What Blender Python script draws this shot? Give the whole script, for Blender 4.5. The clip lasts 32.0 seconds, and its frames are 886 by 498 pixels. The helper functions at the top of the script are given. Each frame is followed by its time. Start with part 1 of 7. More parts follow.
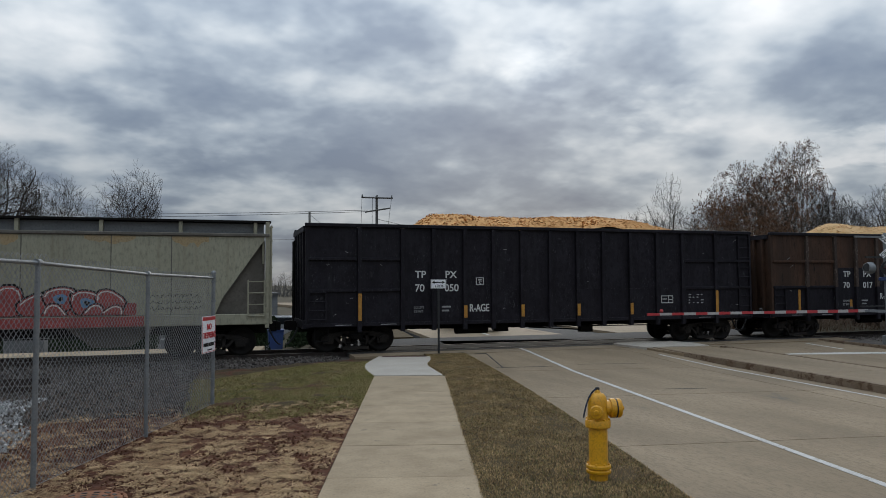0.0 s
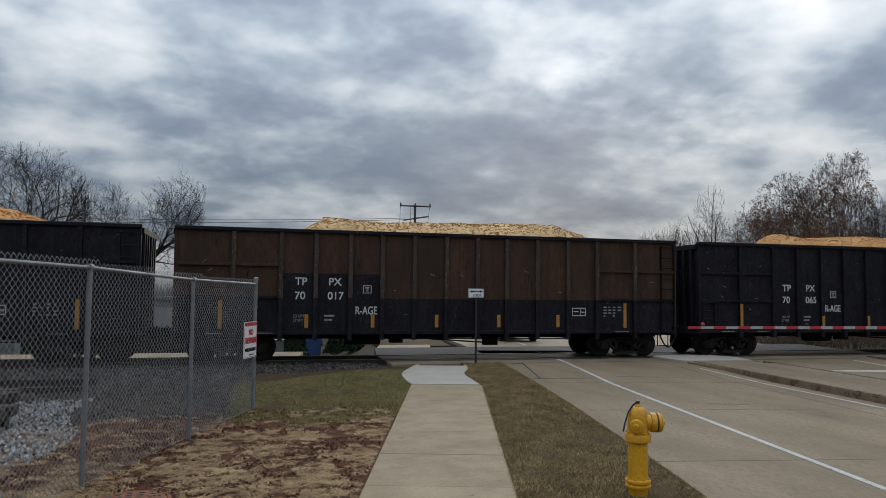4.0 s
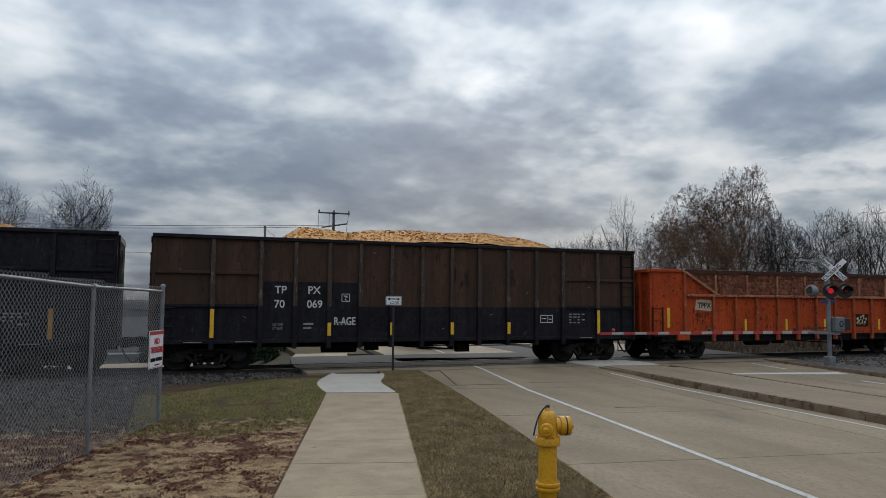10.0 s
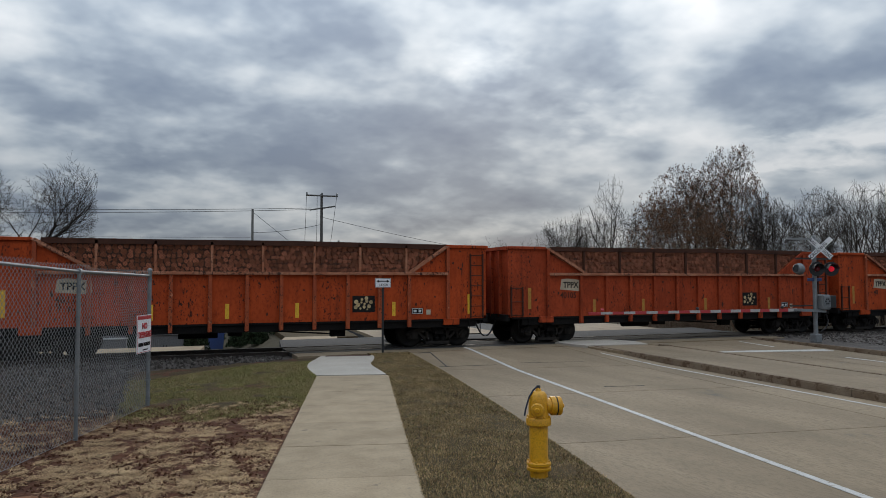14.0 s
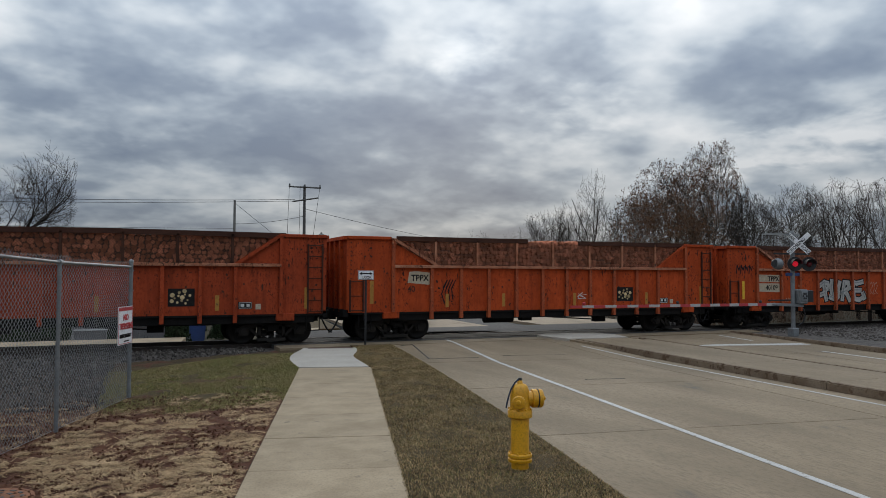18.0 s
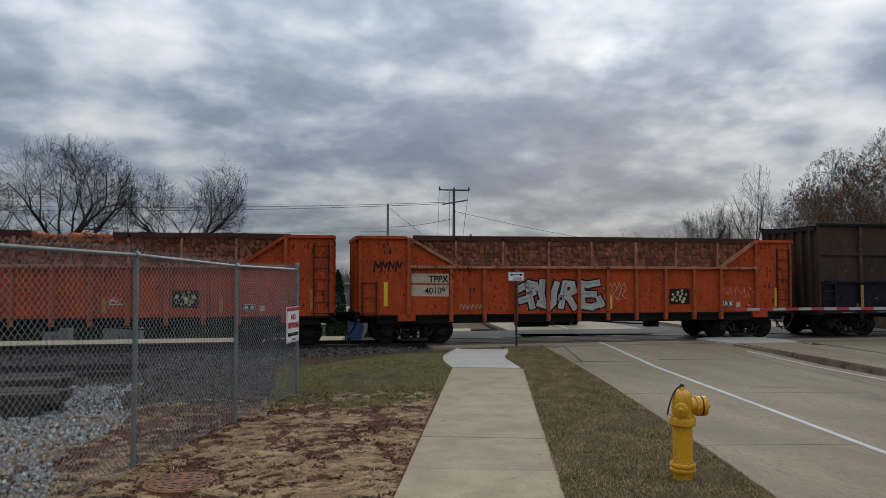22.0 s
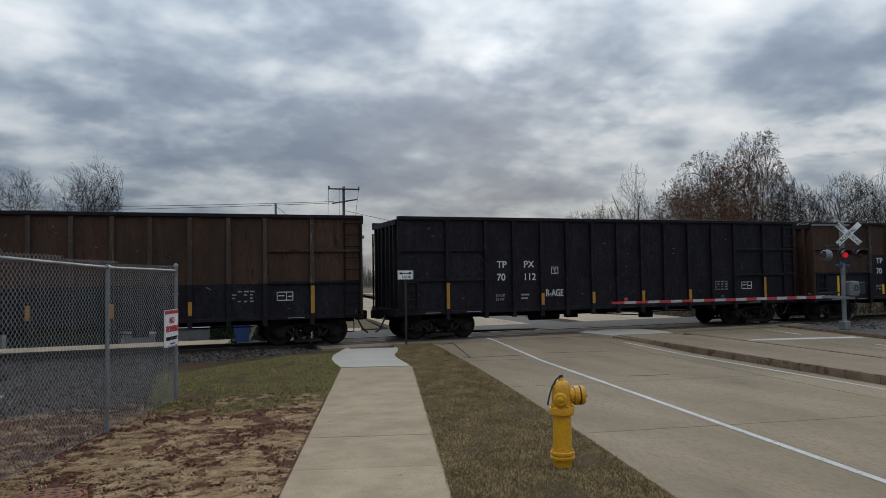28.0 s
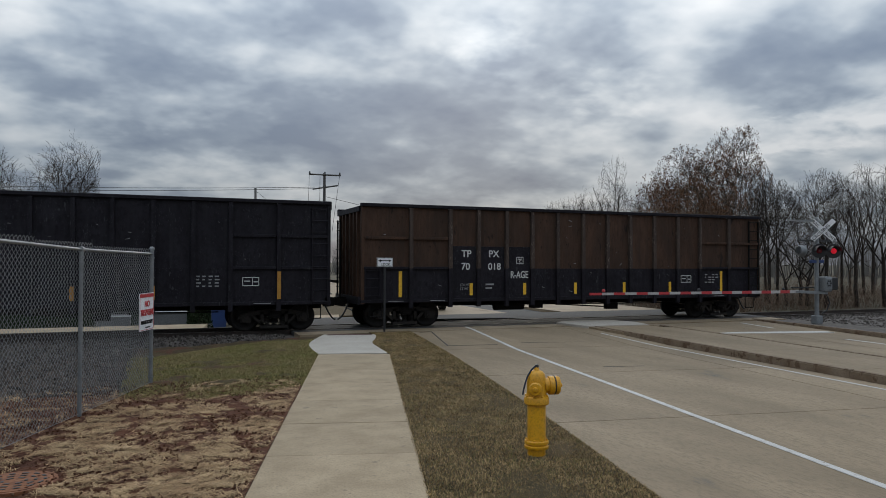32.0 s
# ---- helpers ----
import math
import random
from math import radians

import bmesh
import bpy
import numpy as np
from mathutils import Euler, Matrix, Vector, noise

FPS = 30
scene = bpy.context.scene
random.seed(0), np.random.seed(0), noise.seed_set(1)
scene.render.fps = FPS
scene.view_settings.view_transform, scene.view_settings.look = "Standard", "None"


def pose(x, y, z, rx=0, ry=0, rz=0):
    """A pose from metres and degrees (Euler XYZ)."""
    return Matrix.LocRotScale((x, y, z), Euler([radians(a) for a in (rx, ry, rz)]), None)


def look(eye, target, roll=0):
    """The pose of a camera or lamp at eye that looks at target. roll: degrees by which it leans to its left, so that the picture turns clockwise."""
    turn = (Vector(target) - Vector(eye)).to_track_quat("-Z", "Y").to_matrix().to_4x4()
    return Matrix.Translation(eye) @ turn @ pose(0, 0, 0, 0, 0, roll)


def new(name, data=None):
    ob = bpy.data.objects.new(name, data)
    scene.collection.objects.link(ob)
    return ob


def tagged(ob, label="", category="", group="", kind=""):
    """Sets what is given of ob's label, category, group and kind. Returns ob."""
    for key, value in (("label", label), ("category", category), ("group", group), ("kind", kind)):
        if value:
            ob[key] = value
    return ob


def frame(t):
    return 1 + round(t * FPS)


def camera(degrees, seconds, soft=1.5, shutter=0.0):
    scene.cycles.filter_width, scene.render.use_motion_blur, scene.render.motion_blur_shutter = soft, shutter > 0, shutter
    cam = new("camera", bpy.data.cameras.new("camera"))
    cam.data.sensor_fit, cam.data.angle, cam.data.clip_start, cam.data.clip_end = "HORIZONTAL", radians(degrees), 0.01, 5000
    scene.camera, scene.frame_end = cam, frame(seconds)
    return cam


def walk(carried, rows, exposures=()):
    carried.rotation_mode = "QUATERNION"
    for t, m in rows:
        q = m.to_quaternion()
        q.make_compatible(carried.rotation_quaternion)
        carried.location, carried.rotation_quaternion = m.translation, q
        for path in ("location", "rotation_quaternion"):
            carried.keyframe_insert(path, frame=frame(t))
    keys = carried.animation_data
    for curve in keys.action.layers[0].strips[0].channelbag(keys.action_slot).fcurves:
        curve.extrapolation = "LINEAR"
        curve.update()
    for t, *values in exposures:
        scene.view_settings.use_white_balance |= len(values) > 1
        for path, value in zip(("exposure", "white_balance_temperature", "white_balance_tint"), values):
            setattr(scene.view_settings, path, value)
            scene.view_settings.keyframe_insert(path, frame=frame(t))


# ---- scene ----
cam = camera(63.07, 32.0, soft=0.32)
# seconds, place, tilt, lean and turn of a hand-held camera that stands on the pavement
PATH = [
    (0, -0.007, 0.011, 2.096, 92.78, 0.30, -17.47), (0.5, -0.010, 0.002, 2.098, 92.91, 0.32, -17.37),
    (1, -0.023, -0.019, 2.103, 92.98, 0.31, -17.21), (1.5, -0.043, -0.031, 2.105, 93.27, 0.27, -16.92),
    (2, -0.064, -0.042, 2.104, 93.24, 0.17, -16.41), (2.5, -0.074, -0.043, 2.105, 93.05, 0.04, -15.58),
    (3, -0.075, -0.038, 2.108, 93.20, -0.23, -15.18), (3.5, -0.057, -0.022, 2.111, 93.37, -0.46, -14.83),
    (5.5, -0.044, -0.008, 2.111, 93.56, -0.87, -14.10), (6, -0.036, -0.000, 2.111, 93.69, -0.98, -13.89),
    (6.5, -0.043, -0.002, 2.111, 93.86, -0.93, -13.70), (7, -0.040, -0.002, 2.116, 93.93, -0.97, -13.65),
    (7.5, -0.021, -0.001, 2.120, 93.90, -0.98, -13.69), (8, 0.003, -0.004, 2.120, 93.80, -0.98, -16.91),
    (8.5, 0.019, -0.024, 2.124, 93.83, -0.77, -19.37), (9, 0.023, -0.030, 2.115, 93.86, -0.42, -20.15),
    (9.5, 0.022, -0.031, 2.108, 94.14, -0.54, -20.62), (10, 0.021, -0.018, 2.093, 94.14, -0.46, -20.92),
    (10.5, 0.018, -0.010, 2.089, 94.15, -0.40, -21.51), (11, 0.014, 0.004, 2.087, 94.03, -0.25, -22.08),
    (11.5, 0.010, 0.023, 2.084, 93.86, -0.04, -21.83), (12, 0.013, 0.034, 2.082, 93.54, 0.10, -21.36),
    (12.5, 0.021, 0.040, 2.082, 93.38, 0.13, -21.55), (13, 0.029, 0.034, 2.084, 93.34, 0.14, -21.47),
    (13.5, 0.033, 0.031, 2.088, 93.26, 0.14, -21.73), (14, 0.033, 0.031, 2.090, 92.70, 0.11, -21.78),
    (14.5, 0.035, 0.027, 2.091, 92.42, 0.04, -21.86), (16.5, 0.035, 0.019, 2.092, 92.02, -0.28, -22.49),
    (17, 0.035, 0.007, 2.093, 92.14, -0.27, -22.72), (17.5, 0.031, -0.001, 2.097, 92.06, -0.25, -22.93),
    (18, 0.011, -0.009, 2.098, 92.11, -0.23, -23.14), (18.5, -0.005, -0.014, 2.097, 92.50, -0.07, -21.73),
    (19, -0.029, -0.019, 2.101, 92.26, -0.09, -14.01), (19.5, -0.038, -0.018, 2.105, 92.14, -0.16, -12.49),
    (20, -0.048, -0.018, 2.111, 92.16, -0.07, -11.98), (20.5, -0.048, -0.012, 2.109, 92.22, -0.08, -12.00),
    (21, -0.042, -0.004, 2.111, 92.29, -0.09, -11.84), (21.5, -0.042, 0.003, 2.111, 92.20, -0.09, -11.73),
    (22, -0.040, 0.012, 2.110, 92.15, -0.04, -11.40), (22.5, -0.044, 0.014, 2.107, 92.08, 0.00, -11.11),
    (23, -0.030, 0.026, 2.104, 92.15, -0.03, -11.56), (23.5, -0.015, 0.035, 2.103, 92.05, 0.22, -13.12),
    (24, 0.008, 0.035, 2.102, 91.84, 0.46, -14.10), (24.5, 0.019, 0.018, 2.101, 91.99, 0.47, -16.41),
    (25, 0.033, 0.005, 2.102, 91.91, 0.52, -18.62), (25.5, 0.039, 0.001, 2.101, 91.70, 0.60, -19.42),
    (26, 0.043, -0.003, 2.098, 91.79, 0.58, -19.60), (26.5, 0.036, -0.005, 2.091, 91.81, 0.47, -19.87),
    (28.5, 0.034, -0.002, 2.087, 92.08, 0.91, -19.96), (29, 0.026, 0.008, 2.086, 91.47, 0.74, -19.88),
    (29.5, 0.025, 0.015, 2.089, 91.32, 0.72, -19.79), (30, 0.032, 0.012, 2.092, 91.29, 0.60, -19.82),
    (30.5, 0.047, 0.002, 2.094, 91.19, 0.46, -20.37), (31, 0.059, -0.007, 2.094, 91.06, 0.31, -21.04),
    (31.5, 0.059, -0.011, 2.092, 91.08, 0.10, -21.29), (32, 0.056, -0.007, 2.091, 91.10, -0.21, -21.55),
]
walk(cam, [(t, pose(x, y, z, a, b, c)) for t, x, y, z, a, b, c in PATH])

# ---- light ----
scene.view_settings.exposure = -0.12
SUN_YAW, SUN_UP = -25.0, 17.0          # the sun stands behind cloud beyond the track
world = bpy.data.worlds.new("overcast_sky")
scene.world = world
world.use_nodes = True


CLOUD_GAPS = (
    (24.2, 16.9, 3.2, 1.4, 0.10), (34.5, 13.2, 3.6, 2.0, 0.12), (48.4, 9.5, 5.0, 1.4, 0.17), (55.0, 10.2, 4.0, 1.6, 0.14), (45.0, 13.0, 9.0, 5.0, 0.012),
    (-5.3, 15.5, 6.5, 2.4, 0.06), (-14.0, 15.5, 6.0, 3.0, 0.05), (-13.0, 10.5, 6.0, 2.4, 0.10), (-12.0, 6.0, 9.0, 2.6, 0.06), (-6.0, 9.0, 5.0, 2.0, 0.05),
    (2.1, 9.6, 4.8, 2.0, -0.08), (11.8, 13.2, 6.0, 2.2, -0.06), (13.0, 17.5, 7.0, 2.0, -0.03), (29.3, 13.4, 4.0, 1.3, -0.05), (25.8, 11.0, 5.0, 1.5, -0.03),
    (18.0, 4.8, 9.0, 0.9, 0.05), (31.0, 5.2, 5.0, 0.9, 0.05),
)


def build_sky():
    nt = world.node_tree
    nt.nodes.clear()
    N, L = nt.nodes.new, nt.links.new

    def math_node(op, a, b=None, clamp=False):
        n = N("ShaderNodeMath")
        n.operation, n.use_clamp = op, clamp
        for i, v in enumerate((a, b)):
            if v is None:
                continue
            if isinstance(v, (int, float)):
                n.inputs[i].default_value = v
            else:
                L(v, n.inputs[i])
        return n.outputs[0]

    tc = N("ShaderNodeTexCoord")
    sep = N("ShaderNodeSeparateXYZ")
    L(tc.outputs["Generated"], sep.inputs[0])
    up = math_node("MAXIMUM", sep.outputs[2], 0.0)
    den = math_node("ADD", up, 0.29)
    px = math_node("DIVIDE", sep.outputs[0], den)
    py = math_node("DIVIDE", sep.outputs[1], den)
    com = N("ShaderNodeCombineXYZ")
    L(px, com.inputs[0]), L(py, com.inputs[1])
    com.inputs[2].default_value = 3.7

    def cloud(scale, detail, rough, dist):
        n = N("ShaderNodeTexNoise")
        n.inputs["Scale"].default_value = scale
        n.inputs["Detail"].default_value = detail
        n.inputs["Roughness"].default_value = rough
        n.inputs["Distortion"].default_value = dist
        L(com.outputs[0], n.inputs["Vector"])
        return n.outputs[0]

    big, mid, small = cloud(1.25, 2.0, 0.5, 0.2), cloud(3.1, 4.0, 0.50, 0.0), cloud(7.0, 4.0, 0.50, 0.0)
    mix = math_node("ADD", math_node("MULTIPLY", big, 0.24), math_node("MULTIPLY", mid, 0.62))
    mix = math_node("ADD", mix, math_node("MULTIPLY", small, 0.18))
    mix = math_node("ADD", math_node("MULTIPLY", math_node("SUBTRACT", mix, 0.50), 1.12), 0.496)
    # thin places and thick lumps in the cloud: direction and height in degrees, their half widths, how thin
    warp = math_node("MULTIPLY", math_node("SUBTRACT", cloud(5.5, 4.0, 0.55, 0.2), 0.5), 13.0)
    warp2 = math_node("MULTIPLY", math_node("SUBTRACT", cloud(7.0, 4.0, 0.55, 0.2), 0.5), 6.0)
    az = math_node("ADD", math_node("MULTIPLY", math_node("ARCTAN2", sep.outputs[0], sep.outputs[1]), 57.2958), warp)
    el_deg = math_node("ADD", math_node("MULTIPLY", math_node("ARCSINE", sep.outputs[2]), 57.2958), warp2)
    for a, e, wa, we, thin in CLOUD_GAPS:
        dx = math_node("MULTIPLY", math_node("SUBTRACT", az, a), 1 / wa)
        dz = math_node("MULTIPLY", math_node("SUBTRACT", el_deg, e), 1 / we)
        r2 = math_node("ADD", math_node("MULTIPLY", dx, dx), math_node("MULTIPLY", dz, dz))
        mix = math_node("ADD", mix, math_node("MULTIPLY", math_node("EXPONENT", math_node("MULTIPLY", r2, -1.0)), thin))
    ramp = N("ShaderNodeValToRGB")
    L(mix, ramp.inputs[0])
    el = ramp.color_ramp.elements
    el[0].position, el[0].color = 0.37, (0.20, 0.254, 0.348, 1)
    el[1].position, el[1].color = 0.71, (0.80, 0.83, 0.86, 1)
    for p, c in ((0.46, (0.272, 0.332, 0.42, 1)), (0.52, (0.376, 0.443, 0.525, 1)), (0.59, (0.55, 0.61, 0.67, 1))):
        e = el.new(p)
        e.color = c
    # an overcast sky is brighter overhead than at the horizon
    lift = math_node("ADD", math_node("MULTIPLY", up, 2.5), 0.50)
    # the hidden sun lights the cloud round it
    dot = N("ShaderNodeVectorMath")
    dot.operation = "DOT_PRODUCT"
    L(tc.outputs["Generated"], dot.inputs[0])
    dot.inputs[1].default_value = (math.cos(radians(SUN_UP)) * math.sin(radians(-SUN_YAW)), math.cos(radians(SUN_UP)) * math.cos(radians(SUN_YAW)), math.sin(radians(SUN_UP)))
    near = math_node("MAXIMUM", dot.outputs["Value"], 0.0)
    halo = math_node("ADD", math_node("MULTIPLY", math_node("POWER", near, 700.0), 0.18), math_node("MULTIPLY", math_node("POWER", near, 14.0), 0.06))
    lift = math_node("ADD", lift, halo)
    bright = N("ShaderNodeVectorMath")
    bright.operation = "SCALE"
    L(ramp.outputs[0], bright.inputs[0]), L(lift, bright.inputs["Scale"])
    sky = N("ShaderNodeTexSky")
    sky.sky_type, sky.sun_disc = "NISHITA", False
    sky.sun_elevation, sky.sun_rotation = radians(SUN_UP), radians(-SUN_YAW)
    clear = N("ShaderNodeBackground")
    L(sky.outputs[0], clear.inputs[0])
    clear.inputs[1].default_value = 0.05
    cover = N("ShaderNodeBackground")
    L(bright.outputs[0], cover.inputs[0])
    cover.inputs[1].default_value = 1.0
    mixs = N("ShaderNodeMixShader")
    mixs.inputs[0].default_value = 0.94
    L(clear.outputs[0], mixs.inputs[1]), L(cover.outputs[0], mixs.inputs[2])
    out = N("ShaderNodeOutputWorld")
    L(mixs.outputs[0], out.inputs[0])


build_sky()
sun = new("sun", bpy.data.lights.new("sun", "SUN"))
sun.data.energy, sun.data.angle, sun.data.color = 0.9, radians(25), (1.0, 0.93, 0.82)
sun.matrix_world = look((0, 0, 30), (30 * math.sin(radians(SUN_YAW)), -30 * math.cos(radians(SUN_YAW)), 30 - 30 * math.tan(radians(SUN_UP))))

# ---- materials ----


def mat(name, c1, c2, rough=0.8, metal=0.0, scale=6.0, fine=60.0, bump=0.2, c3=None, spots=0.62, stretch=(1, 1, 1), vary=0.0, space="Object", spec=0.5, spot_scale=None, island=False, streak=None, scars=None, scar_cut=0.64, shift=False):
    """Two colours mixed by noise at two sizes, a third in spots, and fine relief."""
    m = bpy.data.materials.new(name)
    m.use_nodes = True
    nt = m.node_tree
    N, L = nt.nodes.new, nt.links.new
    b = nt.nodes["Principled BSDF"]
    tc, mp = N("ShaderNodeTexCoord"), N("ShaderNodeMapping")
    mp.inputs["Scale"].default_value = stretch
    L(tc.outputs[space], mp.inputs[0])
    if shift:                               # each sheet its own wear
        far = N("ShaderNodeMath")
        far.operation = "MULTIPLY"
        far.inputs[1].default_value = 57.0
        L(N("ShaderNodeObjectInfo").outputs["Random"], far.inputs[0])
        off = N("ShaderNodeCombineXYZ")
        L(far.outputs[0], off.inputs[1]), L(off.outputs[0], mp.inputs["Location"])

    def drawn(s, stretched, turn, d=3.0):
        m2, n = N("ShaderNodeMapping"), N("ShaderNodeTexNoise")
        m2.inputs["Scale"].default_value, m2.inputs["Rotation"].default_value = stretched, (0, turn, 0)
        L(mp.outputs[0], m2.inputs[0]), L(m2.outputs[0], n.inputs["Vector"])
        n.inputs["Scale"].default_value, n.inputs["Detail"].default_value = s, d
        return n.outputs[0]

    def nz(s, d=4.0, r=0.6):
        n = N("ShaderNodeTexNoise")
        n.inputs["Scale"].default_value, n.inputs["Detail"].default_value, n.inputs["Roughness"].default_value = s, d, r
        L(mp.outputs[0], n.inputs["Vector"])
        return n.outputs[0]

    def blend(fac, a, c, kind="MIX"):
        x = N("ShaderNodeMix")
        x.data_type, x.blend_type = "RGBA", kind
        for sock, v in ((x.inputs[0], fac), (x.inputs[6], a), (x.inputs[7], c)):
            if hasattr(v, "is_linked"):
                L(v, sock)
            elif isinstance(v, (int, float)):
                sock.default_value = v
            else:
                sock.default_value = (*v, 1)
        return x.outputs[2]

    def step(v, lo, hi):
        r = N("ShaderNodeMapRange")
        r.inputs[1].default_value, r.inputs[2].default_value = lo, hi
        L(v, r.inputs[0])
        return r.outputs[0]

    coarse, grain = nz(scale), nz(fine, 3.0, 0.7)
    col = blend(step(coarse, 0.35, 0.65), c1, c2)
    dark = tuple(v * 0.58 for v in c1)
    col = blend(step(grain, 0.46, 0.74), col, dark)
    if c3:
        sp = nz(spot_scale or scale * 2.7, 6.0, 0.65)
        col = blend(step(sp, spots, spots + 0.07), col, c3)
    if streak:                              # rain-washed runs down the sheet
        run = step(drawn(7.0, (1, 1, 0.10), 0.0), 0.52, 0.78)
        half = N("ShaderNodeMath")
        half.operation = "MULTIPLY"
        half.inputs[1].default_value = 0.75
        L(run, half.inputs[0])
        col = blend(half.outputs[0], col, streak)
    if scars:                               # knocks and scratches at two slants
        patchy = step(nz(1.6, 3.0), 0.42, 0.56)
        for turn, s in ((0.7, 11.0), (-0.9, 14.0), (0.1, 22.0), (1.2, 34.0)):
            low = scar_cut if s < 20 else scar_cut - 0.025
            cut = step(drawn(s, (1, 1, 0.5) if s < 20 else (1, 1, 0.8), turn), low, low + 0.03)
            both = N("ShaderNodeMath")
            both.operation = "MULTIPLY"
            L(cut, both.inputs[0]), L(patchy, both.inputs[1])
            col = blend(both.outputs[0], col, scars)
    if vary:
        if island:
            rnd = N("ShaderNodeNewGeometry").outputs["Random Per Island"]
        else:
            rnd = N("ShaderNodeObjectInfo").outputs["Random"]
        hv = N("ShaderNodeHueSaturation")
        mr = N("ShaderNodeMapRange")
        mr.inputs[3].default_value, mr.inputs[4].default_value = 1 - vary, 1 + vary
        L(rnd, mr.inputs[0]), L(mr.outputs[0], hv.inputs["Value"]), L(col, hv.inputs["Color"])
        col = hv.outputs[0]
    L(col, b.inputs["Base Color"])
    rr = N("ShaderNodeMapRange")
    rr.inputs[3].default_value, rr.inputs[4].default_value = max(0.05, rough - 0.12), min(1.0, rough + 0.12)
    L(coarse, rr.inputs[0]), L(rr.outputs[0], b.inputs["Roughness"])
    b.inputs["Metallic"].default_value = metal
    b.inputs["Specular IOR Level"].default_value = spec
    if bump:
        hsum = N("ShaderNodeMath")
        hsum.operation = "MULTIPLY_ADD"
        hsum.inputs[1].default_value = 1.6
        L(coarse, hsum.inputs[0]), L(grain, hsum.inputs[2])
        bp = N("ShaderNodeBump")
        bp.inputs["Strength"].default_value, bp.inputs["Distance"].default_value = bump, 0.02
        L(hsum.outputs[0], bp.inputs["Height"]), L(bp.outputs[0], b.inputs["Normal"])
    return m


def glow(name, c, power):
    m = bpy.data.materials.new(name)
    m.use_nodes = True
    b = m.node_tree.nodes["Principled BSDF"]
    b.inputs["Base Color"].default_value = (*c, 1)
    b.inputs["Emission Color"].default_value = (*c, 1)
    b.inputs["Emission Strength"].default_value = power
    b.inputs["Roughness"].default_value = 0.3
    return m


